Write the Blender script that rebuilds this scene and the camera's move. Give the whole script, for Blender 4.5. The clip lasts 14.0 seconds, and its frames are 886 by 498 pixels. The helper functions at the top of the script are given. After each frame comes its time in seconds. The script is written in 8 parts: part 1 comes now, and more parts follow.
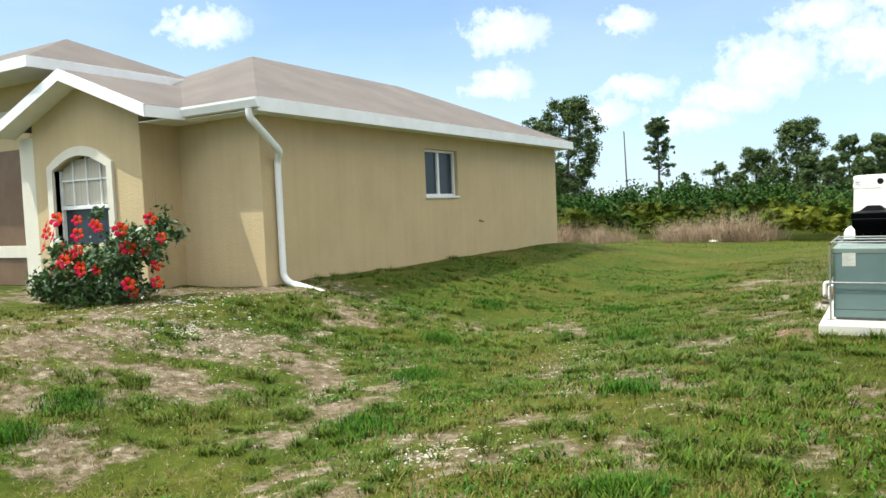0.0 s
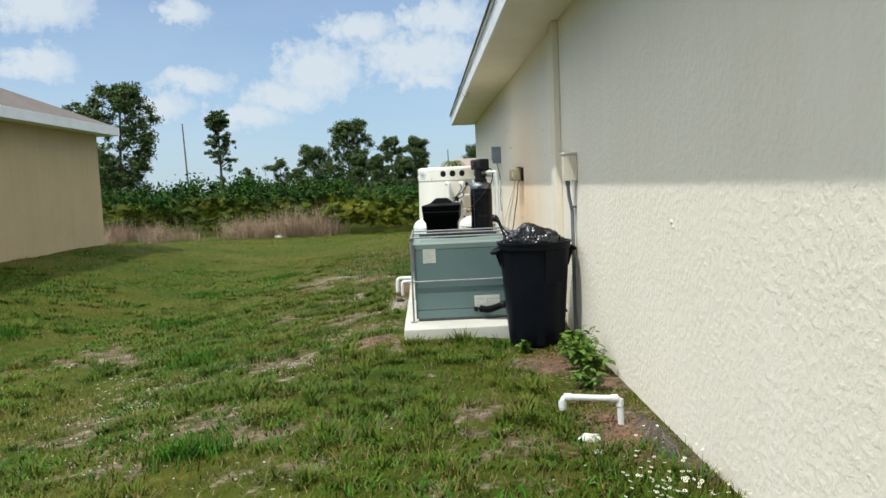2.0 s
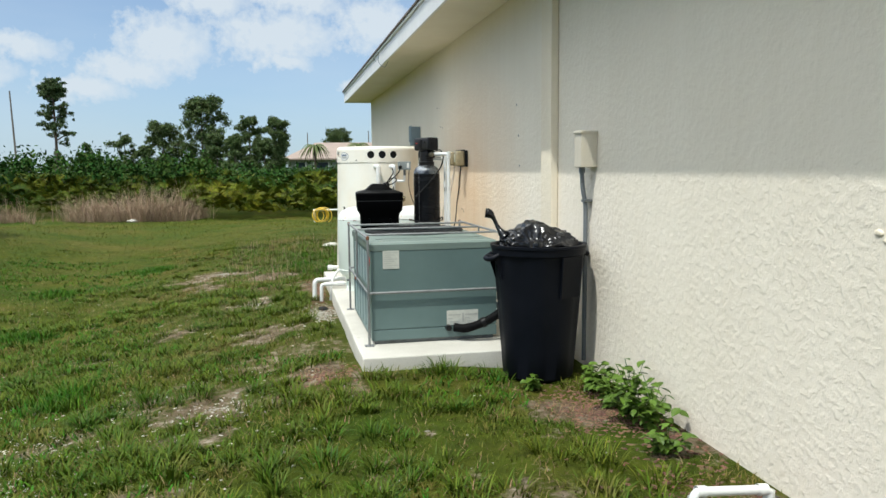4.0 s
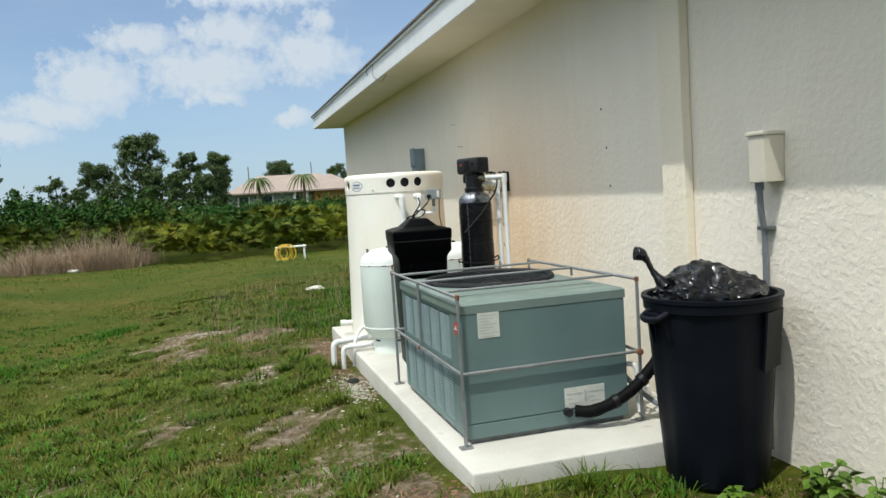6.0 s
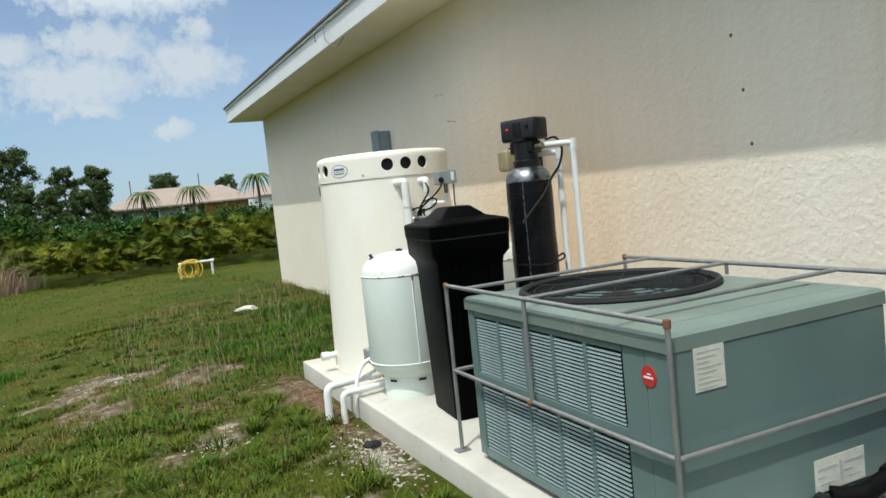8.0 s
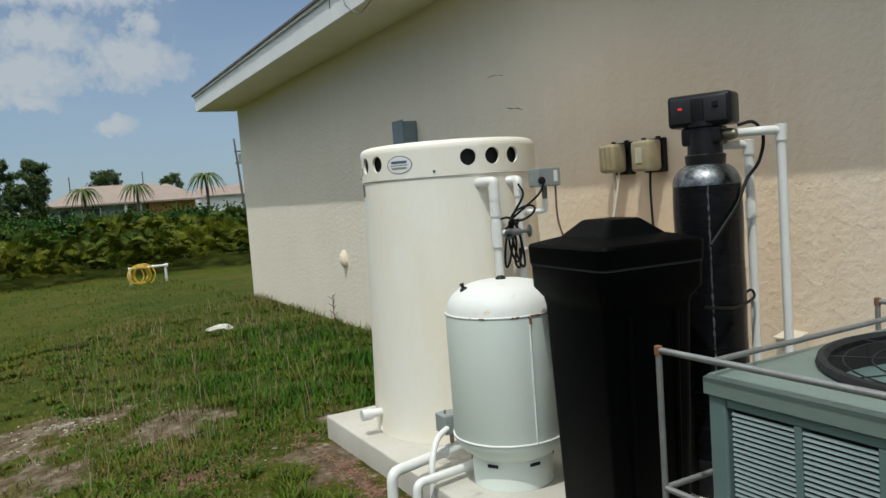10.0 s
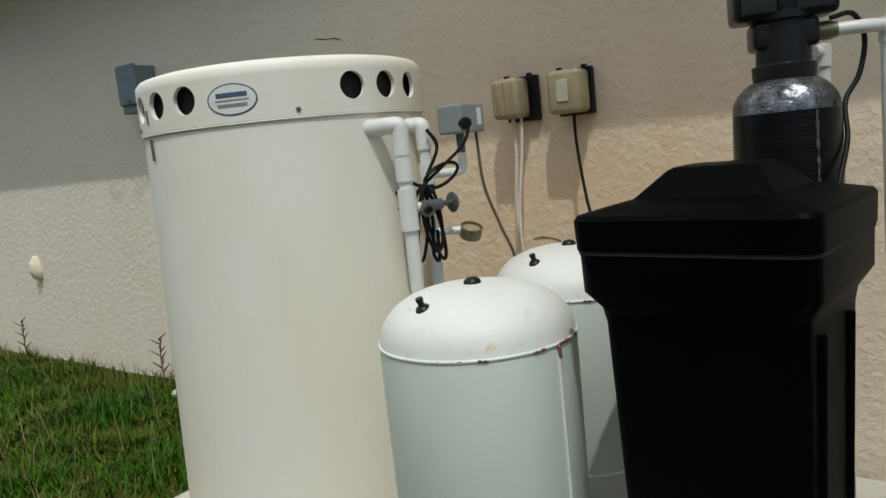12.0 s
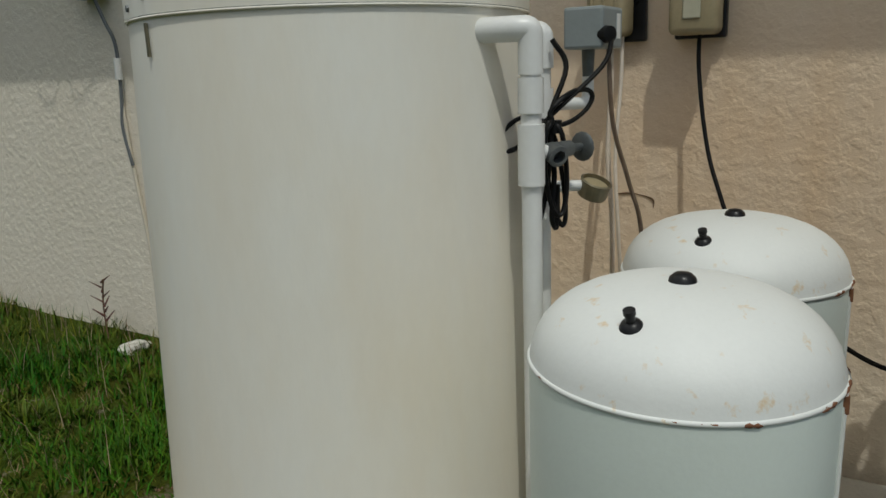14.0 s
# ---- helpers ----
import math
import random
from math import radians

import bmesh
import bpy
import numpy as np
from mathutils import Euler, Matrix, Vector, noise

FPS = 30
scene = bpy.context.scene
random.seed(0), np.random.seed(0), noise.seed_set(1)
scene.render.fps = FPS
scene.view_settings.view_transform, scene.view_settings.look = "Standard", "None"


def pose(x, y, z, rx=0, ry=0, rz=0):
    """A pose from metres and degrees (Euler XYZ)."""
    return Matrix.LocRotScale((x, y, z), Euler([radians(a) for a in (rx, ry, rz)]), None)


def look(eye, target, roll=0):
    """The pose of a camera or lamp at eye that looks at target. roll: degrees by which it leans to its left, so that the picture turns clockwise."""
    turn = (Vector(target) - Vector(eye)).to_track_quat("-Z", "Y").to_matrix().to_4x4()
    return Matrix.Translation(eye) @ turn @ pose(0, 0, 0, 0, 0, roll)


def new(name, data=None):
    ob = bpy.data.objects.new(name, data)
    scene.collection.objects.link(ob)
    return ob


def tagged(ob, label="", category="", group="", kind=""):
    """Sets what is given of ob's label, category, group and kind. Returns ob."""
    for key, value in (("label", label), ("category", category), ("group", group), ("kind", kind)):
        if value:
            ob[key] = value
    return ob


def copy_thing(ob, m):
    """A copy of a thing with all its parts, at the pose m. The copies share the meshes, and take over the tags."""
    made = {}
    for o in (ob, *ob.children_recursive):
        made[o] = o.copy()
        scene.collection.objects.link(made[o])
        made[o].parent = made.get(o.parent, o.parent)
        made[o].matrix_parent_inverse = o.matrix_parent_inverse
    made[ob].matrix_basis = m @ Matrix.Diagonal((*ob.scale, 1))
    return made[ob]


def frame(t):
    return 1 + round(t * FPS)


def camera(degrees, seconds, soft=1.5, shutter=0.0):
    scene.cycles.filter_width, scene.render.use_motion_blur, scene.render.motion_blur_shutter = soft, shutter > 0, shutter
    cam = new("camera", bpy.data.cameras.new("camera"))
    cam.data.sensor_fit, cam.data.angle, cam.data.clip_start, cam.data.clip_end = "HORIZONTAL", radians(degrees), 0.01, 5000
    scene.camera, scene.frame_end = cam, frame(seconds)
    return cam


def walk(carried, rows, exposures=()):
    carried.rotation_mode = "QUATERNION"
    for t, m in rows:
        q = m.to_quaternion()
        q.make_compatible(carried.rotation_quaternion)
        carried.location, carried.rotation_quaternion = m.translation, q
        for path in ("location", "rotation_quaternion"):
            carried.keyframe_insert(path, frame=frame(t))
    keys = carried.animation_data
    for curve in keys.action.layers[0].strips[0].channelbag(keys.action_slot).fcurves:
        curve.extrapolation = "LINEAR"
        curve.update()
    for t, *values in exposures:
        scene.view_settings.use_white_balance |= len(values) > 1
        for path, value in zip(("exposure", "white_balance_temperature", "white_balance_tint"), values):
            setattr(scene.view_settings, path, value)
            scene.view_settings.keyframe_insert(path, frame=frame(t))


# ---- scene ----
cam = camera(60.8, 14.0)
PATH = [
    (0, (-0.788, 1.644, 1.28), (-1.817, 3.356, 1.173), -2.4),
    (0.5, (-0.749, 2.027, 1.266), (-1.304, 3.949, 1.255), -4.9),
    (0.9, (-0.755, 2.296, 1.265), (-0.988, 4.275, 1.088), -4.7),
    (1, (-0.765, 2.345, 1.259), (-0.916, 4.33, 1.066), -3.5),
    (1.5, (-1.007, 2.691, 1.281), (-0.931, 4.685, 1.137), -1.0),
    (2, (-1.168, 3.08, 1.25), (-1.128, 5.072, 1.083), -2.5),
    (2.5, (-1.248, 3.568, 1.283), (-1.076, 5.546, 1.044), -1.1),
    (2.7, (-1.343, 3.73, 1.28), (-1.096, 5.708, 1.119), -1.4),
    (4.8, (-2.067, 5.198, 1.236), (-1.559, 7.117, 0.989), -2.6),
    (5, (-2.11, 5.362, 1.257), (-1.556, 7.272, 1.05), -5.4),
    (5.5, (-2.176, 5.787, 1.257), (-1.617, 7.697, 1.058), -4.5),
    (6, (-2.327, 6.17, 1.289), (-1.763, 8.083, 1.139), -3.6),
    (6.5, (-2.421, 6.641, 1.239), (-1.754, 8.522, 1.113), -4.8),
    (7, (-2.519, 7.045, 1.25), (-1.805, 8.908, 1.1), -6.4),
    (7.5, (-2.564, 7.502, 1.187), (-1.745, 9.322, 1.063), -1.8),
    (8, (-2.599, 7.932, 1.205), (-1.774, 9.747, 1.048), -5.9),
    (8.2, (-2.649, 8.074, 1.186), (-1.842, 9.901, 1.084), -5.7),
    (10.3, (-2.675, 9.615, 1.25), (-1.659, 11.33, 1.089), -3.9),
    (10.5, (-2.639, 9.782, 1.239), (-1.526, 11.436, 1.08), -5.2),
    (11, (-2.576, 10.1, 1.223), (-1.271, 11.596, 0.982), -4.2),
    (11.5, (-2.576, 10.463, 1.233), (-1.073, 11.74, 0.904), -3.4),
    (12, (-2.465, 10.85, 1.202), (-0.891, 12.054, 0.935), -6.0),
    (12.5, (-2.434, 11.109, 1.216), (-0.799, 12.216, 0.9), -5.5),
    (13, (-2.464, 11.299, 1.217), (-0.779, 12.324, 0.886), -5.8),
    (13.5, (-2.256, 11.386, 1.214), (-0.494, 12.289, 0.931), -3.5),
    (14, (-2.18, 11.558, 1.205), (-0.529, 12.588, 0.742), -2.0),
]
walk(cam, [(t, look(eye, target, roll)) for t, eye, target, roll in PATH],
     [(0, 1.25, 6300, 2), (0.5, 1.18, 6300, 3), (1.0, 1.0, 6250, 4), (1.5, 0.69, 6150, 4), (2.5, 0.62, 6150, 4), (5.5, 0.63, 6100, 4), (6.5, 0.42, 6100, 4), (7.0, 0.47, 6100, 4), (7.5, 0.50, 6100, 3), (8.2, 0.44, 6100, 3), (10.3, -0.05, 6200, 4), (11.5, -0.15, 6250, 4), (12.2, -0.34, 6200, 4), (13.0, -0.46, 6200, 4), (14, -0.64, 6200, 4)])


# ---- world, sun, exposure ----
SUN = Vector((1.0, 0.85, -2.67)).normalized()      # way the sunlight travels
SUN_EL = math.asin(-SUN.z)
SUN_AZ = math.atan2(-SUN.x, -SUN.y)              # from +y towards +x

world = bpy.data.worlds.new("world")
scene.world = world
world.use_nodes = True


def nd(tree, kind, **kw):
    n = tree.nodes.new(kind)
    for k, v in kw.items():
        if k == "inputs":
            for i, val in v.items():
                n.inputs[i].default_value = val
        elif k == "op":
            n.operation = v
        elif k == "dims":
            n.noise_dimensions = v
        elif k == "clamp":
            n.use_clamp = v
        elif k == "feature":
            n.feature = v
    return n


def math_node(tree, op, a, b=None, clamp=False):
    n = nd(tree, "ShaderNodeMath", op=op, clamp=clamp)
    for i, v in enumerate((a, b)):
        if v is None:
            continue
        if isinstance(v, (int, float)):
            n.inputs[i].default_value = v
        else:
            tree.links.new(v, n.inputs[i])
    return n.outputs[0]


def ramp(tree, fac, stops):
    n = tree.nodes.new("ShaderNodeValToRGB")
    e = n.color_ramp.elements
    while len(e) < len(stops):
        e.new(0.5)
    for i, (p, c) in enumerate(stops):
        e[i].position = p
        e[i].color = (*c, 1) if len(c) == 3 else c
    tree.links.new(fac, n.inputs[0])
    return n.outputs[0]


def build_sky():
    tree = world.node_tree
    tree.nodes.clear()
    out = tree.nodes.new("ShaderNodeOutputWorld")
    back = tree.nodes.new("ShaderNodeBackground")
    back.inputs[1].default_value = SKY
    sky = tree.nodes.new("ShaderNodeTexSky")
    sky.sky_type = "NISHITA"
    sky.sun_disc = False
    sky.sun_elevation, sky.sun_rotation = SUN_EL, SUN_AZ
    sky.air_density, sky.dust_density, sky.ozone_density = 0.7, 0.2, 1.4
    co = tree.nodes.new("ShaderNodeTexCoord")
    sep = tree.nodes.new("ShaderNodeSeparateXYZ")
    tree.links.new(co.outputs["Generated"], sep.inputs[0])
    x, y, z = sep.outputs
    az = math_node(tree, "MULTIPLY", math_node(tree, "ARCTAN2", x, y), 57.2958)
    el = math_node(tree, "MULTIPLY", math_node(tree, "ARCSINE", z), 57.2958)
    flat = tree.nodes.new("ShaderNodeCombineXYZ")
    tree.links.new(az, flat.inputs[0])
    tree.links.new(el, flat.inputs[1])
    wob = nd(tree, "ShaderNodeTexNoise", inputs={"Scale": 0.55, "Detail": 6.0, "Roughness": 0.62})
    tree.links.new(flat.outputs[0], wob.inputs["Vector"])
    shift = nd(tree, "ShaderNodeVectorMath", op="MULTIPLY_ADD")
    tree.links.new(wob.outputs["Color"], shift.inputs[0])
    shift.inputs[1].default_value = (3.4, 2.2, 0)
    tree.links.new(flat.outputs[0], shift.inputs[2])
    best = None
    # fair-weather clouds: azimuth, elevation, half width, half height in degrees
    for a, e, w, h in ((-47.7, 13.4, 2.6, 1.2), (-25.7, 12.6, 2.8, 1.5), (-26.2, 9.0, 2.2, 1.2), (-7.6, 8.8, 3.0, 2.0),
                       (-10.0, 7.0, 3.0, 1.0), (0.0, 9.6, 4.6, 1.7), (-4.3, 11.6, 2.6, 1.0), (-16.8, 12.7, 1.8, 0.9),
                       (-12.9, 5.6, 2.6, 0.9), (-18.8, 6.4, 2.0, 0.9), (7.4, 10.4, 3.4, 1.7), (4.0, 15.4, 6.0, 1.6),
                       (1.9, 12.2, 3.2, 1.3), (8.3, 12.8, 1.2, 0.9), (5.8, 6.2, 1.5, 0.6), (-16.4, 8.2, 2.4, 1.0),
                       (0.5, 7.8, 2.2, 0.7), (30, 14, 6, 2), (70, 20, 8, 3), (-80, 16, 7, 2), (130, 18, 9, 3), (-140, 15, 8, 3), (180, 25, 9, 4)):
        d = nd(tree, "ShaderNodeVectorMath", op="SUBTRACT")
        tree.links.new(shift.outputs[0], d.inputs[0])
        d.inputs[1].default_value = (a + 1.7, e + 1.1, 0)
        w, h = w * 1.2, h * 1.15
        s = nd(tree, "ShaderNodeVectorMath", op="MULTIPLY")
        tree.links.new(d.outputs[0], s.inputs[0])
        s.inputs[1].default_value = (1 / w, 1 / h, 0)
        r = nd(tree, "ShaderNodeVectorMath", op="LENGTH")
        tree.links.new(s.outputs[0], r.inputs[0])
        v = math_node(tree, "SUBTRACT", 1.25, r.outputs["Value"])
        best = v if best is None else math_node(tree, "MAXIMUM", best, v)
    puff = nd(tree, "ShaderNodeTexNoise", inputs={"Scale": 1.1, "Detail": 8.0, "Roughness": 0.6})
    tree.links.new(flat.outputs[0], puff.inputs["Vector"])
    dens = math_node(tree, "ADD", best, math_node(tree, "MULTIPLY", math_node(tree, "SUBTRACT", puff.outputs[0], 0.5), 1.5))
    cover = ramp(tree, dens, [(0.10, (0, 0, 0)), (0.45, (0.55,) * 3), (0.85, (0.92,) * 3)])
    # thin high veil
    stretch = nd(tree, "ShaderNodeVectorMath", op="MULTIPLY")
    tree.links.new(flat.outputs[0], stretch.inputs[0])
    stretch.inputs[1].default_value = (0.03, 0.10, 1)
    veil = nd(tree, "ShaderNodeTexNoise", inputs={"Scale": 1.0, "Detail": 5.0, "Roughness": 0.55})
    tree.links.new(stretch.outputs[0], veil.inputs["Vector"])
    thin = ramp(tree, veil.outputs[0], [(0.38, (0.04,) * 3), (0.70, (0.30,) * 3)])
    # broken cumulus above the view, unseen and added as fill light for shaded walls
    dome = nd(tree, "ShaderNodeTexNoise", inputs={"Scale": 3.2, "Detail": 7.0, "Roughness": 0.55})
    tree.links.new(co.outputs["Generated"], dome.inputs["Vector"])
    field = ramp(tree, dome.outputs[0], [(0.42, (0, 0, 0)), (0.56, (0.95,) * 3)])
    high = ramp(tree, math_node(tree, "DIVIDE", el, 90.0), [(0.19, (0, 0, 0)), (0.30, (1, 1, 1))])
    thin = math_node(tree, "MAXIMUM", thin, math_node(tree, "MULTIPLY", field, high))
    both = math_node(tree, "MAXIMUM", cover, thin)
    # overhead cloud is made much brighter than the low cloud, to lift the shade
    tops = ramp(tree, math_node(tree, "DIVIDE", el, 90.0), [(0.15, CLOUD), (0.40, (18.5, 17.8, 16.8, 1))])
    mix = tree.nodes.new("ShaderNodeMix")
    mix.data_type = "RGBA"
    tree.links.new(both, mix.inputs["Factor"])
    haze = tree.nodes.new("ShaderNodeMix")
    haze.data_type = "RGBA"
    tree.links.new(ramp(tree, math_node(tree, "DIVIDE", el, 90.0), [(0.0, (0.85,) * 3), (0.07, (0.5,) * 3), (0.2, (0, 0, 0))]), haze.inputs["Factor"])
    tree.links.new(sky.outputs[0], haze.inputs["A"])
    haze.inputs["B"].default_value = HAZE
    tree.links.new(haze.outputs["Result"], mix.inputs["A"])
    tree.links.new(tops, mix.inputs["B"])
    tree.links.new(mix.outputs["Result"], back.inputs[0])
    tree.links.new(back.outputs[0], out.inputs[0])


SKY = 0.10
CLOUD = (4.8, 5.0, 5.3, 1)
HAZE = (2.7, 3.35, 3.95, 1)
build_sky()
lamp = bpy.data.lights.new("sun", "SUN")
lamp.energy, lamp.angle, lamp.color = 2.4, radians(0.55), (1.0, 0.95, 0.87)
sun = new("sun", lamp)
sun.matrix_world = look((0, 0, 30), Vector((0, 0, 30)) + SUN)


# ---- materials ----
def material(name, base, other=None, scale=6.0, rough=0.6, metal=0.0, bump=0.0, bump_scale=60.0, fine=0.12, spots=None, coords="Object",
             island=0.0, each=0.0, spec=None, detail=6.0, stretch=None, rough_var=0.08, sheen=None):
    """Two scales of variation: a slow one between base and other, and a fine one in value; spots: (colour, scale, threshold)."""
    m = bpy.data.materials.new(name)
    m.use_nodes = True
    t = m.node_tree
    b = t.nodes["Principled BSDF"]
    co = t.nodes.new("ShaderNodeTexCoord").outputs[coords]
    if stretch:
        mp = t.nodes.new("ShaderNodeMapping")
        mp.inputs["Scale"].default_value = stretch
        t.links.new(co, mp.inputs[0])
        co = mp.outputs[0]
    slow = nd(t, "ShaderNodeTexNoise", inputs={"Scale": scale, "Detail": detail, "Roughness": 0.6})
    quick = nd(t, "ShaderNodeTexNoise", inputs={"Scale": bump_scale, "Detail": 4.0, "Roughness": 0.6})
    t.links.new(co, slow.inputs["Vector"])
    t.links.new(co, quick.inputs["Vector"])
    other = other or tuple(c * 0.82 for c in base)
    col = ramp(t, slow.outputs[0], [(0.32, base), (0.68, other)])
    hsv = t.nodes.new("ShaderNodeHueSaturation")
    t.links.new(col, hsv.inputs["Color"])
    val = math_node(t, "ADD", 1.0 - fine, math_node(t, "MULTIPLY", quick.outputs[0], 2 * fine))
    if island:
        geo = t.nodes.new("ShaderNodeNewGeometry")
        val = math_node(t, "MULTIPLY", val, math_node(t, "ADD", 1.0 - island, math_node(t, "MULTIPLY", geo.outputs["Random Per Island"], 2 * island)))
        hue = math_node(t, "ADD", 0.5 - 0.03, math_node(t, "MULTIPLY", math_node(t, "FRACT", math_node(t, "MULTIPLY", geo.outputs["Random Per Island"], 17.3)), 0.06))
        t.links.new(hue, hsv.inputs["Hue"])
    if each:
        info = t.nodes.new("ShaderNodeObjectInfo")
        val = math_node(t, "MULTIPLY", val, math_node(t, "ADD", 1.0 - each, math_node(t, "MULTIPLY", info.outputs["Random"], 2 * each)))
    t.links.new(val, hsv.inputs["Value"])
    col = hsv.outputs[0]
    if spots:
        sc, ssc, thr = spots
        sp = nd(t, "ShaderNodeTexNoise", inputs={"Scale": ssc, "Detail": 5.0, "Roughness": 0.65})
        t.links.new(co, sp.inputs["Vector"])
        f = ramp(t, sp.outputs[0], [(thr, (0, 0, 0)), (min(0.99, thr + 0.10), (1, 1, 1))])
        mx = t.nodes.new("ShaderNodeMix")
        mx.data_type = "RGBA"
        t.links.new(f, mx.inputs["Factor"])
        t.links.new(col, mx.inputs["A"])
        mx.inputs["B"].default_value = (*sc, 1)
        col = mx.outputs["Result"]
    t.links.new(col, b.inputs["Base Color"])
    t.links.new(math_node(t, "ADD", rough - rough_var, math_node(t, "MULTIPLY", slow.outputs[0], 2 * rough_var), clamp=True), b.inputs["Roughness"])
    b.inputs["Metallic"].default_value = metal
    if spec is not None:
        b.inputs["Specular IOR Level"].default_value = spec
    if bump:
        bp = nd(t, "ShaderNodeBump", inputs={"Strength": 1.0, "Distance": bump})
        t.links.new(quick.outputs[0], bp.inputs["Height"])
        t.links.new(bp.outputs[0], b.inputs["Normal"])
    return m


def stucco(name, base, other, depth=0.006, stain_and_bounce=None):
    """Knock-down stucco: flattened blobs with rough ridges, rain-streaked paint."""
    m = bpy.data.materials.new(name)
    m.use_nodes = True
    t = m.node_tree
    b = t.nodes["Principled BSDF"]
    co = t.nodes.new("ShaderNodeTexCoord").outputs["Object"]
    big = nd(t, "ShaderNodeTexNoise", inputs={"Scale": 1.3, "Detail": 5.0, "Roughness": 0.6})
    t.links.new(co, big.inputs["Vector"])
    streak_map = t.nodes.new("ShaderNodeMapping")
    streak_map.inputs["Scale"].default_value = (7.0, 7.0, 0.5)
    t.links.new(co, streak_map.inputs[0])
    streak = nd(t, "ShaderNodeTexNoise", inputs={"Scale": 1.0, "Detail": 4.0, "Roughness": 0.6})
    t.links.new(streak_map.outputs[0], streak.inputs["Vector"])
    fac = math_node(t, "ADD", math_node(t, "MULTIPLY", big.outputs[0], 0.6), math_node(t, "MULTIPLY", streak.outputs[0], 0.4))
    col = ramp(t, fac, [(0.36, base), (0.66, other)])
    if stain_and_bounce:                                  # a smoky brown smudge plus painted warm bounce light, with a ragged edge
        place, reach, tint = stain_and_bounce
        off = nd(t, "ShaderNodeVectorMath", op="SUBTRACT")
        t.links.new(co, off.inputs[0])
        off.inputs[1].default_value = place
        sq = nd(t, "ShaderNodeVectorMath", op="MULTIPLY")
        t.links.new(off.outputs[0], sq.inputs[0])
        sq.inputs[1].default_value = reach
        ln = nd(t, "ShaderNodeVectorMath", op="LENGTH")
        t.links.new(sq.outputs[0], ln.inputs[0])
        dens = math_node(t, "MULTIPLY", math_node(t, "SUBTRACT", 1.3, ln.outputs["Value"]), math_node(t, "ADD", fac, 0.2), clamp=True)
        mx = t.nodes.new("ShaderNodeMix")
        mx.data_type, mx.blend_type = "RGBA", "MULTIPLY"
        t.links.new(dens, mx.inputs["Factor"])
        t.links.new(col, mx.inputs["A"])
        mx.inputs["B"].default_value = (*tint, 1)
        col = mx.outputs["Result"]
    warp = nd(t, "ShaderNodeTexNoise", inputs={"Scale": 22.0, "Detail": 2.0})
    t.links.new(co, warp.inputs["Vector"])
    mv = nd(t, "ShaderNodeVectorMath", op="MULTIPLY_ADD")
    t.links.new(warp.outputs["Color"], mv.inputs[0])
    mv.inputs[1].default_value = (0.02, 0.02, 0.02)
    t.links.new(co, mv.inputs[2])
    blob = nd(t, "ShaderNodeTexNoise", inputs={"Scale": 30.0, "Detail": 3.0, "Roughness": 0.55})
    t.links.new(mv.outputs[0], blob.inputs["Vector"])
    plate = ramp(t, blob.outputs[0], [(0.40, (0, 0, 0)), (0.66, (1, 1, 1))])
    grain = nd(t, "ShaderNodeTexNoise", inputs={"Scale": 150.0, "Detail": 4.0, "Roughness": 0.7})
    t.links.new(co, grain.inputs["Vector"])
    h = math_node(t, "ADD", math_node(t, "MULTIPLY", plate, 0.75), math_node(t, "MULTIPLY", grain.outputs[0], 0.35))
    bp = nd(t, "ShaderNodeBump", inputs={"Strength": 1.0, "Distance": depth})
    t.links.new(h, bp.inputs["Height"])
    t.links.new(bp.outputs[0], b.inputs["Normal"])
    t.links.new(col, b.inputs["Base Color"])
    b.inputs["Roughness"].default_value = 0.88
    b.inputs["Specular IOR Level"].default_value = 0.25
    return m


def emitter(name, colour, strength):
    m = bpy.data.materials.new(name)
    m.use_nodes = True
    b = m.node_tree.nodes["Principled BSDF"]
    b.inputs["Base Color"].default_value = (*colour, 1)
    b.inputs["Emission Color"].default_value = (*colour, 1)
    b.inputs["Emission Strength"].default_value = strength
    return m


# the wall's brown tint holds both the socket smudge and painted warm bounce light
M_WALL = stucco("cream_stucco", (0.835, 0.765, 0.65), (0.795, 0.72, 0.60), 0.0023, ((0, 11.9, 1.0), (1, 0.70, 0.95), (0.90, 0.72, 0.55)))
M_TRIMWALL = stucco("cream_stucco_trim", (0.82, 0.735, 0.59), (0.78, 0.69, 0.55), 0.002)
M_NB = stucco("tan_stucco", (0.51, 0.395, 0.23), (0.45, 0.35, 0.20), 0.003)
M_NBTRIM = stucco("light_trim_stucco", (0.66, 0.62, 0.52), (0.6, 0.56, 0.47), 0.002)
M_SOFFIT = material("painted_soffit", (0.80, 0.73, 0.60), (0.75, 0.67, 0.54), 2.0, 0.7, bump=0.0008, bump_scale=120, fine=0.05)
M_FASCIA = material("white_fascia_paint", (0.80, 0.80, 0.79), (0.72, 0.72, 0.71), 3.0, 0.45, bump=0.0006, bump_scale=70, fine=0.05)
M_SHINGLE = material("brown_shingle", (0.142, 0.116, 0.102), (0.108, 0.088, 0.078), 1.2, 0.9, bump=0.004, bump_scale=160, fine=0.3, each=0.14)
M_CONCRETE = material("cast_concrete", (0.57, 0.55, 0.49), (0.47, 0.445, 0.39), 2.5, 0.85, bump=0.0025, bump_scale=90, fine=0.12, spots=((0.33, 0.30, 0.25), 3.5, 0.63))
# lighter copy of the casing enamel: sunlight on the slats put into the colour
M_ACSLAT = material("sunlit_louvre_enamel", (0.235, 0.300, 0.288), (0.19, 0.25, 0.24), 6.0, 0.4, bump=0.0003, bump_scale=240, fine=0.06)
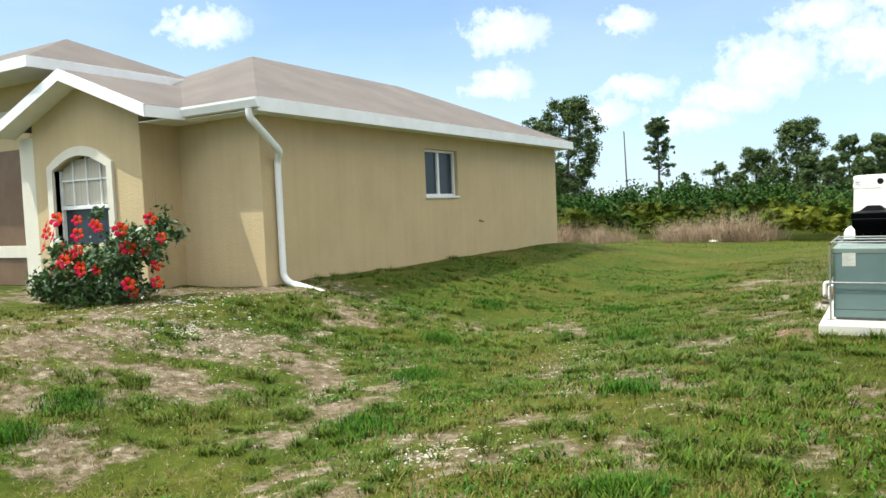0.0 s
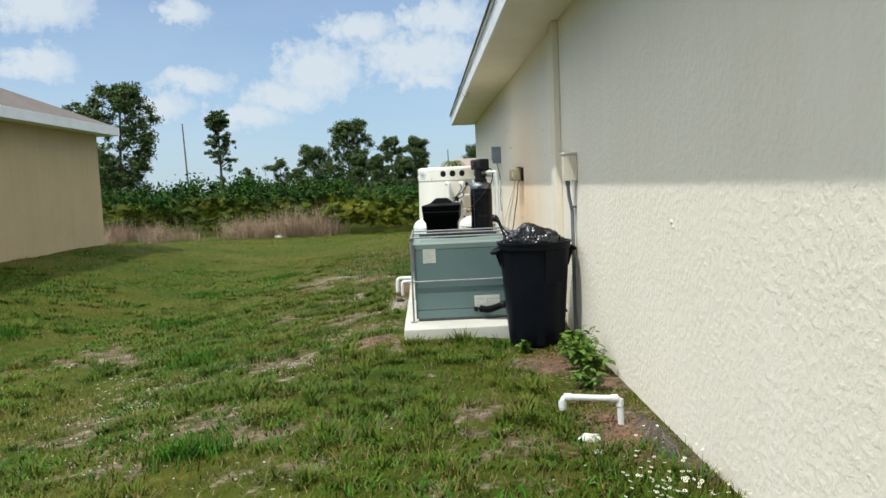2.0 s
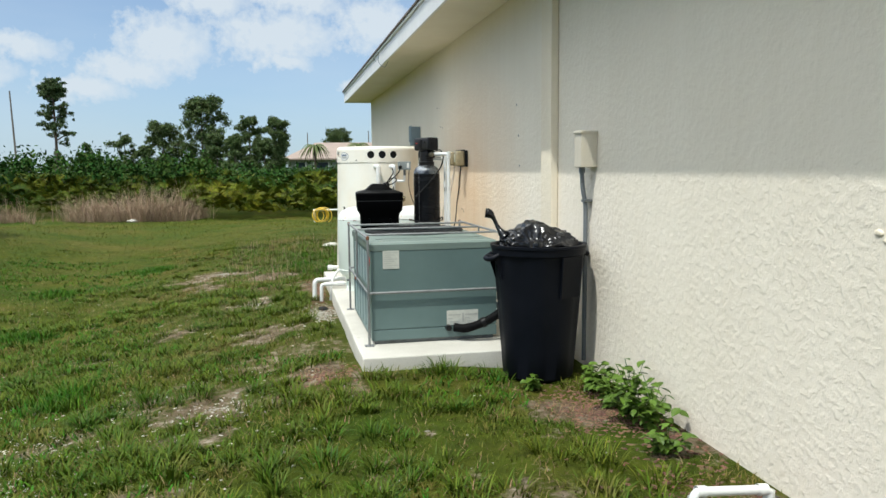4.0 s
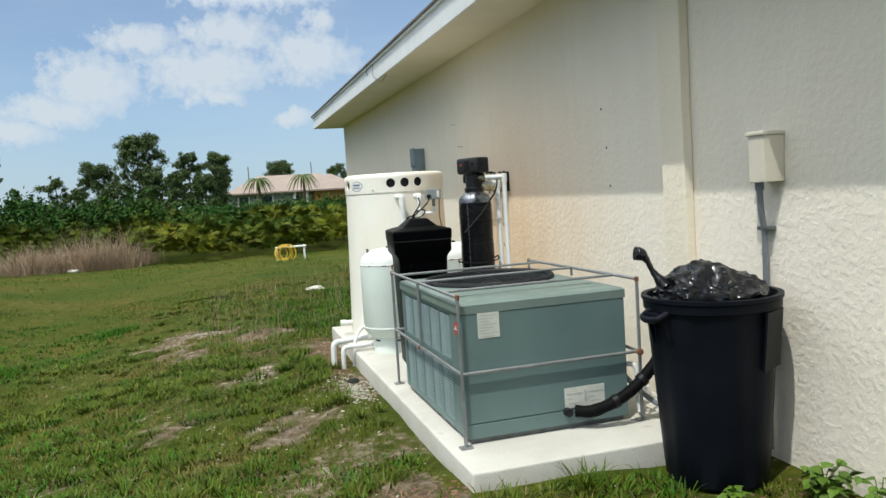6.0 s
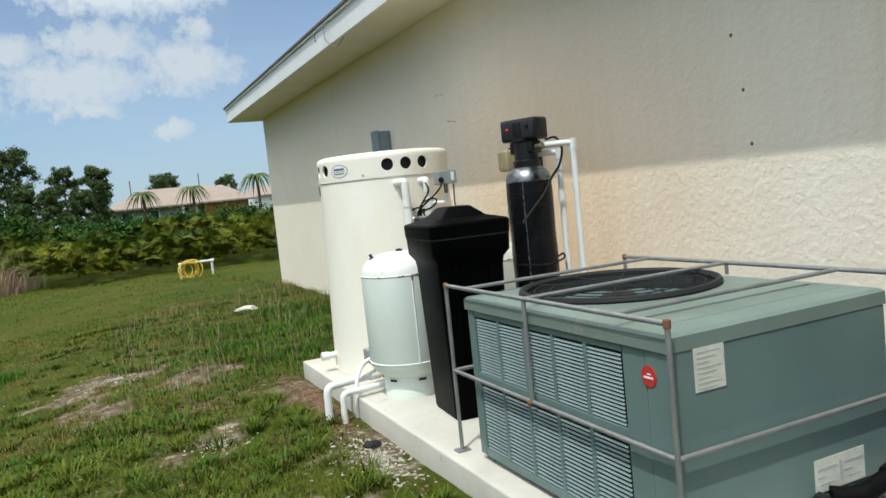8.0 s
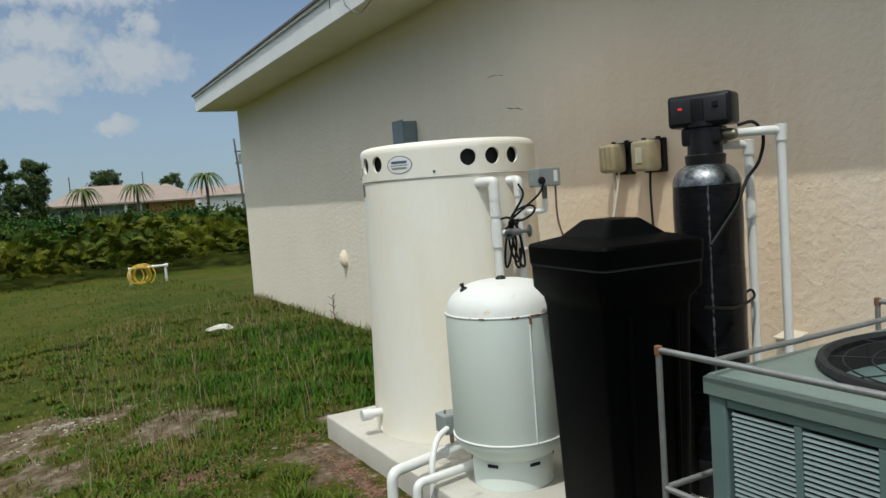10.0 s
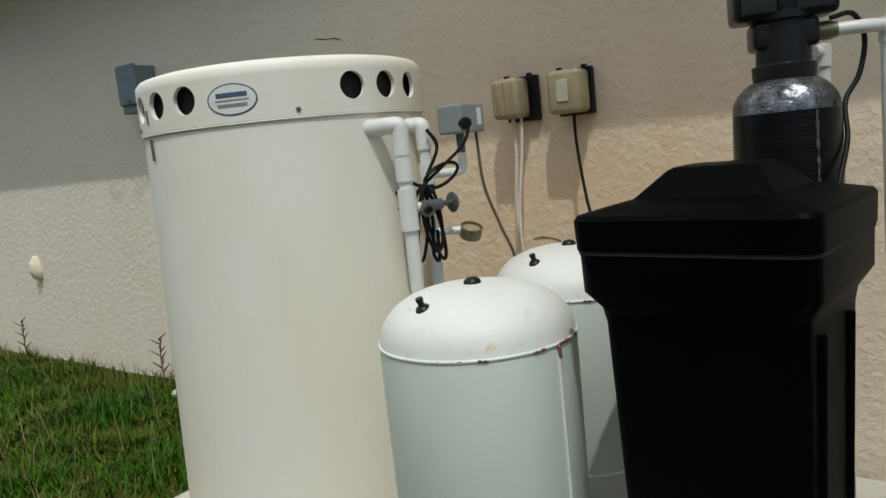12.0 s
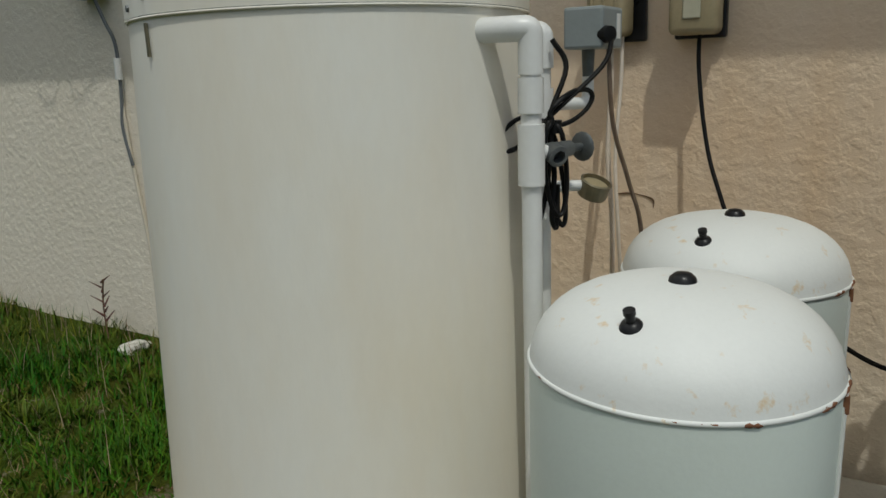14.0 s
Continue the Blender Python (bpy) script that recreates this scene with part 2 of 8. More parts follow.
M_ACGREEN = material("grey_green_enamel", (0.136, 0.198, 0.190), (0.113, 0.167, 0.160), 2.6, 0.42, bump=0.0004, bump_scale=240, fine=0.06, spots=((0.24, 0.26, 0.235), 2.3, 0.66))
M_ACTOP = material("faded_grey_green_enamel", (0.178, 0.230, 0.203), (0.148, 0.192, 0.17), 3.0, 0.5, bump=0.0005, bump_scale=200, fine=0.08, spots=((0.30, 0.285, 0.22), 4.0, 0.62))
# near-black for dark parts, and shade put as colour into coil, fan well, vents
M_DARK = material("near_black_and_recess_shade", (0.012, 0.013, 0.014), (0.008, 0.008, 0.009), 5, 0.8)
M_FANBLACK = material("black_plastic_fan", (0.014, 0.015, 0.017), (0.02, 0.02, 0.022), 9, 0.4)
M_STEELPIPE = material("weathered_galvanised_pipe", (0.33, 0.34, 0.335), (0.24, 0.24, 0.24), 14, 0.5, 0.6, bump=0.0006, bump_scale=150, spots=((0.16, 0.075, 0.04), 9, 0.68))
M_RUST = material("rusted_steel", (0.26, 0.115, 0.055), (0.17, 0.075, 0.04), 40, 0.9, 0.2, bump=0.001, bump_scale=200)
M_CAN = material("black_can_plastic", (0.004, 0.005, 0.008), (0.007, 0.008, 0.012), 4, 0.45, bump=0.0008, bump_scale=130, fine=0.18, spots=((0.012, 0.013, 0.016), 6, 0.66), spec=0.09)
M_BAG = material("black_bag_film", (0.006, 0.006, 0.008), (0.012, 0.012, 0.014), 6, 0.24, bump=0.003, bump_scale=18, fine=0.1, stretch=(1, 0.5, 0.5))
M_TANK = material("cream_fibreglass", (0.86, 0.845, 0.775), (0.81, 0.72, 0.56), 1.6, 0.52, bump=0.0006, bump_scale=50, fine=0.03, stretch=(1, 1, 0.35))
M_PTANK = material("pale_blue_grey_paint", (0.78, 0.85, 0.79), (0.73, 0.79, 0.73), 2.2, 0.55, bump=0.0003, bump_scale=120, fine=0.03, spots=((0.45, 0.28, 0.15), 7.5, 0.73))
M_PTOP = material("white_dome_paint", (0.74, 0.75, 0.72), (0.69, 0.70, 0.67), 2.2, 0.55, bump=0.0003, bump_scale=120, fine=0.03, spots=((0.66, 0.52, 0.33), 24.0, 0.615))
M_PVC = material("white_pvc", (0.78, 0.78, 0.76), (0.72, 0.72, 0.69), 6, 0.34, bump=0.0003, bump_scale=90, fine=0.04, spots=((0.55, 0.52, 0.45), 11, 0.68))
M_BRINE = material("black_brine_plastic", (0.0010, 0.0011, 0.0014), (0.0018, 0.002, 0.0024), 5, 0.42, bump=0.0006, bump_scale=260, fine=0.12, spots=((0.008, 0.008, 0.009), 7, 0.7), spec=0.03)
M_RESIN = material("black_wrapped_resin", (0.004, 0.004, 0.005), (0.007, 0.007, 0.008), 5, 0.26, bump=0.0018, bump_scale=26, fine=0.1, stretch=(0.6, 0.6, 3.0), spec=0.18)
# silver against near-black patches: the dome's glints are put into the colour
M_CHROME = material("silvery_wrap_glints", (0.36, 0.38, 0.40), (0.02, 0.02, 0.022), 16, 0.14, 0.85, bump=0.008, bump_scale=34, rough_var=0.04)
M_BLACKP = material("black_moulded_plastic", (0.01, 0.01, 0.011), (0.016, 0.016, 0.017), 12, 0.3, bump=0.0003, bump_scale=200, spec=0.25)
M_RUBBER = material("black_cord_rubber", (0.006, 0.006, 0.006), (0.010, 0.010, 0.010), 20, 0.5, spec=0.2)
M_CLEARTUBE = material("cloudy_clear_vinyl", (0.62, 0.55, 0.46), (0.52, 0.45, 0.37), 9, 0.3)
# the paler second colour paints sparkle highlights along the black seam
M_CRINKLE = material("crinkled_film_seam_glints", (0.012, 0.012, 0.013), (0.13, 0.135, 0.14), 60, 0.15, bump=0.006, bump_scale=70)
M_INKPALE = material("faded_ink", (0.40, 0.40, 0.36), (0.46, 0.46, 0.42), 30, 0.7)
M_BROWNCORD = material("brown_cord_rubber", (0.16, 0.11, 0.075), (0.12, 0.085, 0.06), 20, 0.5)
M_GREYBOX = material("grey_enamel_box", (0.26, 0.29, 0.29), (0.22, 0.245, 0.245), 7, 0.5, fine=0.06, bump=0.0003, bump_scale=120)
M_BLUEBOX = material("blue_grey_enamel_box", (0.20, 0.255, 0.285), (0.165, 0.21, 0.235), 7, 0.5, fine=0.06)
M_GREYPVC = material("grey_conduit_pvc", (0.17, 0.185, 0.195), (0.14, 0.15, 0.16), 9, 0.5)
M_CREAMBOX = material("cream_painted_box", (0.66, 0.60, 0.49), (0.61, 0.55, 0.45), 5, 0.5, fine=0.05)
M_COVER = material("yellowed_clear_cover", (0.36, 0.30, 0.18), (0.27, 0.23, 0.14), 14, 0.25, fine=0.1)
M_COVERPALE = material("pale_cloudy_cover", (0.50, 0.48, 0.36), (0.42, 0.40, 0.29), 14, 0.3, fine=0.1)
M_BRASS = material("aged_brass", (0.30, 0.26, 0.17), (0.2, 0.19, 0.14), 30, 0.42, 0.8, bump=0.0005, bump_scale=200)
M_GREYMETAL = material("dull_grey_casting", (0.16, 0.17, 0.17), (0.11, 0.12, 0.12), 25, 0.5, 0.5, bump=0.0006, bump_scale=160)
M_TEAL = material("verdigris_fitting", (0.25, 0.50, 0.47), (0.17, 0.38, 0.37), 30, 0.6, 0.2, bump=0.0006, bump_scale=160)
M_YELLOW = material("yellow_hose_vinyl", (0.72, 0.50, 0.035), (0.62, 0.41, 0.03), 14, 0.42)
M_LABEL = material("faded_paper_label", (0.60, 0.60, 0.53), (0.52, 0.52, 0.46), 18, 0.6)
M_WHITE = material("white_print", (0.78, 0.78, 0.76), (0.74, 0.74, 0.72), 12, 0.5)
M_INK = material("grey_ink", (0.20, 0.20, 0.19), (0.26, 0.26, 0.25), 30, 0.7)
M_BLUEINK = material("blue_ink", (0.05, 0.09, 0.17), (0.07, 0.11, 0.2), 30, 0.6)
M_RED = material("red_enamel_badge", (0.50, 0.035, 0.035), (0.42, 0.03, 0.03), 20, 0.4)
M_INSUL = material("black_foam_insulation", (0.004, 0.004, 0.0045), (0.008, 0.008, 0.008), 30, 0.55, bump=0.002, bump_scale=60, spec=0.04)
M_SILVERTAPE = material("silver_tape", (0.5, 0.5, 0.5), (0.4, 0.4, 0.4), 20, 0.3, 0.8)
M_LED = emitter("red_led", (0.8, 0.03, 0.03), 0.25)
M_PANE = material("dark_window_pane", (0.025, 0.036, 0.05), (0.04, 0.05, 0.065), 1.5, 0.18, fine=0.02, spec=0.2)
M_CURTAIN = material("pale_curtain", (0.52, 0.48, 0.40), (0.42, 0.38, 0.31), 3, 0.9, stretch=(9, 1, 0.4))
M_ALU = material("white_window_frame", (0.75, 0.75, 0.73), (0.68, 0.68, 0.66), 5, 0.4)
M_BROWNDOOR = material("brown_door_paint", (0.16, 0.095, 0.05), (0.13, 0.075, 0.04), 3, 0.6)
M_GRASS = material("grass_blade", (0.048, 0.087, 0.005), (0.110, 0.122, 0.012), 0.7, 0.65, fine=0.12, bump_scale=14, island=0.42, spec=0.15, spots=((0.17, 0.138, 0.038), 1.3, 0.50))
M_THATCH = material("dry_thatch", (0.25, 0.18, 0.095), (0.15, 0.105, 0.06), 1.5, 0.85, fine=0.15, island=0.4, spec=0.1)
M_PLANT = material("bright_weed_leaf", (0.062, 0.125, 0.012), (0.10, 0.155, 0.02), 3.0, 0.5, fine=0.12, each=0.25, spec=0.3)
M_WEED = material("weed_leaf", (0.026, 0.092, 0.003), (0.060, 0.132, 0.007), 1.2, 0.6, fine=0.12, island=0.4, spec=0.12)
M_DRYGRASS = material("dry_straw_grass", (0.42, 0.315, 0.215), (0.25, 0.18, 0.125), 0.8, 0.8, fine=0.1, bump_scale=10, island=0.3, spec=0.15)
M_PALMETTO = material("palmetto_leaf", (0.016, 0.042, 0.004), (0.100, 0.105, 0.007), 0.45, 0.6, fine=0.15, bump_scale=3, island=0.55, spec=0.06)
M_SHRUB = material("shrub_leaf", (0.016, 0.052, 0.008), (0.042, 0.084, 0.012), 0.3, 0.7, fine=0.15, bump_scale=4, island=0.4, spec=0.1)
M_OAK = material("oak_leaf", (0.055, 0.090, 0.024), (0.085, 0.120, 0.036), 0.4, 0.55, fine=0.15, bump_scale=3, island=0.4, spec=0.25)
M_PINE = material("pine_needle", (0.055, 0.090, 0.034), (0.08, 0.115, 0.042), 0.4, 0.6, fine=0.15, bump_scale=3, island=0.35, spec=0.2)
M_FROND = material("palm_frond", (0.10, 0.13, 0.045), (0.15, 0.16, 0.065), 1.0, 0.7, fine=0.1, island=0.3, spec=0.1)
M_TUSSOCK = material("fresh_tussock_blade", (0.036, 0.084, 0.002), (0.092, 0.118, 0.007), 0.9, 0.65, fine=0.12, bump_scale=14, island=0.4, spec=0.2, spots=((0.145, 0.130, 0.030), 1.7, 0.58))
M_GREYLITTER = material("grey_silt_crumb", (0.085, 0.08, 0.075), (0.055, 0.052, 0.05), 8, 0.95, island=0.35)
M_BARK = material("grey_brown_bark", (0.12, 0.088, 0.066), (0.075, 0.056, 0.042), 5, 0.95, bump=0.012, bump_scale=22, fine=0.2)
M_HIB = material("hibiscus_leaf", (0.030, 0.068, 0.016), (0.05, 0.095, 0.022), 4, 0.4, fine=0.12, island=0.4)
M_PETAL = material("red_petal", (0.40, 0.004, 0.028), (0.33, 0.003, 0.02), 8, 0.6, island=0.2, spec=0.1)
M_DAISY = material("white_petal", (0.78, 0.78, 0.72), (0.7, 0.7, 0.64), 20, 0.6, island=0.1)
M_GOLD = material("yellow_flower_disc", (0.6, 0.42, 0.03), (0.5, 0.34, 0.02), 30, 0.7)
M_MULCH = material("bark_mulch_chip", (0.17, 0.088, 0.05), (0.11, 0.062, 0.04), 8, 0.9, island=0.45)
M_LIME = material("white_limestone", (0.66, 0.64, 0.58), (0.52, 0.50, 0.44), 20, 0.85, fine=0.12, bump=0.004, bump_scale=60)
M_SHELL = material("bleached_shell_rock", (0.42, 0.40, 0.34), (0.25, 0.23, 0.185), 12, 0.9, island=0.3, bump=0.003, bump_scale=60)
M_ROOFPINK = material("terracotta_tile_roof", (0.31, 0.245, 0.205), (0.27, 0.21, 0.175), 1.0, 0.85)
M_FARGREEN = material("sage_wall_paint", (0.26, 0.29, 0.25), (0.22, 0.25, 0.215), 1.0, 0.85)
M_FARORANGE = material("orange_wall_paint", (0.42, 0.21, 0.06), (0.36, 0.18, 0.05), 1.0, 0.85)
M_POLE = material("grey_wood_pole", (0.17, 0.155, 0.14), (0.13, 0.12, 0.105), 4, 0.9)


# ---- builders ----
def thing(name, loc, label, category, group="", kind=""):
    ob = new(name)
    ob.location = loc
    ob.empty_display_size = 0.1
    tagged(ob, label, category, group, kind)
    return ob


def base_of(ob):
    at = Vector((0, 0, 0))
    while ob is not None:
        at += ob.location
        ob = ob.parent
    return at


def finish(bm, name, mat, smooth=None):
    me = bpy.data.meshes.new(name)
    bm.to_mesh(me)
    bm.free()
    me.materials.append(mat)
    if smooth is not None:
        for p in me.polygons:
            p.use_smooth = True
        me.set_sharp_from_angle(angle=radians(smooth))
    return me


def part(name, bm, mat, parent, label="", smooth=None):
    """One mesh object under a thing or part; the bmesh is given in world metres."""
    at = base_of(parent)
    bmesh.ops.translate(bm, verts=bm.verts, vec=-at)
    ob = new(name, finish(bm, name, mat, smooth))
    ob.parent = parent
    if label:
        tagged(ob, label)
    return ob


def solo(name, bm, mat, label, category, kind="", group="", smooth=None):
    ob = new(name, finish(bm, name, mat, smooth))
    return tagged(ob, label, category, group, kind)


def box(lo, hi, bevel=0.0, bm=None, segs=2):
    b = bmesh.new()
    bmesh.ops.create_cube(b, size=1.0)
    lo, hi = Vector(lo), Vector(hi)
    for v in b.verts:
        v.co = Vector([lo[i] + (v.co[i] + 0.5) * (hi[i] - lo[i]) for i in range(3)])
    if bevel:
        bmesh.ops.bevel(b, geom=b.edges, offset=bevel, segments=segs, affect="EDGES", profile=0.5)
    return join(bm, b)


def join(bm, b):
    if bm is None:
        return b
    me = bpy.data.meshes.new("tmp")
    b.to_mesh(me)
    b.free()
    bm.from_mesh(me)
    bpy.data.meshes.remove(me)
    return bm


def lathe(profile, at, segs=48, axis=(0, 0, 1), bm=None, squash=None):
    """Turns (radius, height) pairs round the axis through at."""
    b = bmesh.new()
    rot = Vector((0, 0, 1)).rotation_difference(Vector(axis)).to_matrix()
    rings = []
    for r, h in profile:
        if r < 1e-5:
            rings.append([b.verts.new(rot @ Vector((0, 0, h)) + Vector(at))])
        else:
            rings.append([b.verts.new(rot @ Vector((r * math.cos(2 * math.pi * k / segs), r * math.sin(2 * math.pi * k / segs), h)) + Vector(at)) for k in range(segs)])
    for a, c in zip(rings, rings[1:]):
        for k in range(segs):
            j = (k + 1) % segs
            if len(a) == 1 and len(c) == 1:
                continue
            if len(a) == 1:
                b.faces.new((a[0], c[k], c[j]))
            elif len(c) == 1:
                b.faces.new((a[k], a[j], c[0]))
            else:
                b.faces.new((a[k], a[j], c[j], c[k]))
    bmesh.ops.recalc_face_normals(b, faces=b.faces)
    return join(bm, b)


def rounded_path(points, bend=0.03, steps=5):
    pts = [Vector(p) for p in points]
    out = [pts[0]]
    for a, c, d in zip(pts, pts[1:], pts[2:]):
        u, w = (a - c), (d - c)
        k = min(bend, u.length * 0.45, w.length * 0.45)
        p, q = c + u.normalized() * k, c + w.normalized() * k
        for i in range(steps + 1):
            s = i / steps
            out.append(p * (1 - s) ** 2 + c * 2 * s * (1 - s) + q * s * s)
    out.append(pts[-1])
    return out


def spline(points, n=10):
    """A smooth curve through the points."""
    p = [Vector(q) for q in points]
    p = [2 * p[0] - p[1], *p, 2 * p[-1] - p[-2]]
    out = []
    for i in range(1, len(p) - 2):
        for k in range(n):
            t = k / n
            out.append(0.5 * ((2 * p[i]) + (p[i + 1] - p[i - 1]) * t + (2 * p[i - 1] - 5 * p[i] + 4 * p[i + 1] - p[i + 2]) * t * t + (3 * p[i] - p[i - 1] - 3 * p[i + 1] + p[i + 2]) * t ** 3))
    out.append(p[-2])
    return out


def tube(path, r, segs=12, bm=None, caps=True):
    """A tube along a path; r is a radius or one for each point."""
    b = bmesh.new()
    path = [Vector(p) for p in path]
    radii = r if isinstance(r, (list, tuple)) else [r] * len(path)
    tan = [(path[min(i + 1, len(path) - 1)] - path[max(i - 1, 0)]).normalized() for i in range(len(path))]
    side = tan[0].orthogonal().normalized()
    rings = []
    for p, t, rad in zip(path, tan, radii):
        side = (side - t * side.dot(t)).normalized()
        up = t.cross(side)
        rings.append([b.verts.new(p + rad * (math.cos(2 * math.pi * k / segs) * side + math.sin(2 * math.pi * k / segs) * up)) for k in range(segs)])
    for a, c in zip(rings, rings[1:]):
        for k in range(segs):
            b.faces.new((a[k], a[(k + 1) % segs], c[(k + 1) % segs], c[k]))
    if caps:
        b.faces.new(rings[0][::-1])
        b.faces.new(rings[-1])
    return join(bm, b)


def prism(poly, offset, bm=None):
    """A flat polygon pushed out by offset."""
    b = bmesh.new()
    low = [b.verts.new(Vector(p)) for p in poly]
    top = [b.verts.new(Vector(p) + Vector(offset)) for p in poly]
    n = len(poly)
    b.faces.new(low[::-1])
    b.faces.new(top)
    for k in range(n):
        b.faces.new((low[k], low[(k + 1) % n], top[(k + 1) % n], top[k]))
    bmesh.ops.recalc_face_normals(b, faces=b.faces)
    return join(bm, b)


def raw_mesh(name, verts, faces, mat, smooth=False):
    me = bpy.data.meshes.new(name)
    me.from_pydata(verts.tolist() if hasattr(verts, "tolist") else verts, [], faces.tolist() if hasattr(faces, "tolist") else faces)
    me.materials.append(mat)
    if smooth:
        for p in me.polygons:
            p.use_smooth = True
    return me


# ---- the lie of the land ----
def vnoise(x, y, scale, seed):
    """Smooth noise in 0..1 over the plan."""
    x, y = np.asarray(x, float) / scale, np.asarray(y, float) / scale
    ix, iy = np.floor(x).astype(np.int64), np.floor(y).astype(np.int64)
    fx, fy = x - ix, y - iy
    fx, fy = fx * fx * (3 - 2 * fx), fy * fy * (3 - 2 * fy)

    def hsh(a, b):
        v = np.sin(a * 127.1 + b * 311.7 + seed * 74.7) * 43758.5453
        return v - np.floor(v)

    return (hsh(ix, iy) * (1 - fx) + hsh(ix + 1, iy) * fx) * (1 - fy) + (hsh(ix, iy + 1) * (1 - fx) + hsh(ix + 1, iy + 1) * fx) * fy


def height(x, y):
    x, y = np.asarray(x, float), np.asarray(y, float)
    z = np.interp(x, [-60, -20, -8.2, -7.6, -6.5, -5.2, -4.0, -2.6, -1.5, 0.0, 20, 60],
                  [-0.3, 0.25, 0.30, 0.27, 0.0, -0.26, -0.28, -0.13, -0.04, 0.0, 0.0, -0.3])
    far = np.clip((y - 19) / 9.0, 0, 1)
    z = z * (1 - far) + (-0.32) * far
    near = np.clip((3 - y) / 8.0, 0, 1)
    z = z * (1 - 0.5 * near)
    bumps = (vnoise(x, y, 0.7, 1) - 0.5) * 0.05 + (vnoise(x, y, 0.23, 2) - 0.5) * 0.025
    calm = np.clip((np.abs(x) - 0.02) / 0.5, 0, 1)
    pad = np.clip(1.5 - np.hypot(np.maximum(np.abs(x + 0.72) - 0.67, 0), np.maximum(np.abs(y - 11.15) - 2.03, 0)) / 0.3, 0.0, 1.0)
    swell = 0.055 * np.exp(-((y - 8.95) / 0.45) ** 2) * np.clip((-0.5 - x) / 0.35, 0, 1) * np.clip((x + 2.2) / 0.6, 0, 1)
    swell = swell + 0.035 * np.exp(-((x + 1.62) / 0.28) ** 2) * np.clip((y - 8.9) / 0.4, 0, 1) * np.clip((13.5 - y) / 0.4, 0, 1)
    return z + swell + bumps * np.clip(calm, 0.2, 1) * (1 - 0.75 * pad)


BARE = ((-2.0, 14.2, 0.4), (-2.7, 14.0, 0.4), (-1.55, 12.9, 0.25), (-1.2, 13.5, 0.25), (-0.35, 8.2, 0.35), (-9.0, 8.6, 0.9), (-3.3, 5.7, 0.34), (-7.5, 6.3, 1.0), (-8.0, 9.0, 0.8), (-6.6, 9.0, 0.45), (-3.4, 4.5, 0.5), (-2.6, 5.5, 0.3), (-2.0, 5.6, 0.3),
        (-3.4, 7.7, 0.3), (-1.6, 9.2, 0.3), (-2.15, 8.9, 0.35), (-2.7, 14.9, 0.5), (-2.1, 12.4, 0.3), (-2.8, 11.4, 0.25), (-2.3, 15.0, 0.4),
        (-1.5, 11.3, 0.35), (-1.9, 10.8, 0.3), (-5.2, 7.0, 0.6), (-4.4, 10.5, 0.5), (-0.3, 6.7, 0.35), (-0.1, 6.3, 0.2), (-6.6, 6.9, 0.8), (-5.9, 5.9, 0.6), (-6.9, 5.6, 0.7), (-3.9, 4.9, 0.3), (-4.3, 6.4, 0.3), (-12.0, 7.6, 1.0), (-0.12, 7.6, 0.25), (-1.5, 12.6, 0.25))


def bareness(x, y):
    x, y = np.asarray(x, float), np.asarray(y, float)
    b = np.zeros_like(x)
    wob = (vnoise(x, y, 0.35, 5) - 0.5) * 1.5 + (vnoise(x, y, 0.13, 6) - 0.5) * 1.7 + (vnoise(x, y, 0.05, 9) - 0.5) * 0.9
    for cx, cy, r in BARE:
        b = np.maximum(b, np.clip((1.25 - np.hypot(x - cx, y - cy) / r + wob) * 0.8, 0, 0.8))
    patch = np.clip((vnoise(x, y, 0.9, 7) * 0.45 + vnoise(x, y, 0.3, 8) * 0.3 + vnoise(x, y, 0.1, 10) * 0.25 - 0.505) * 4, 0, 0.75)
    front = np.clip((13 - y) / 6, 0, 1)
    return np.clip(np.maximum(b, patch * (0.3 + 0.7 * front)), 0, 1)


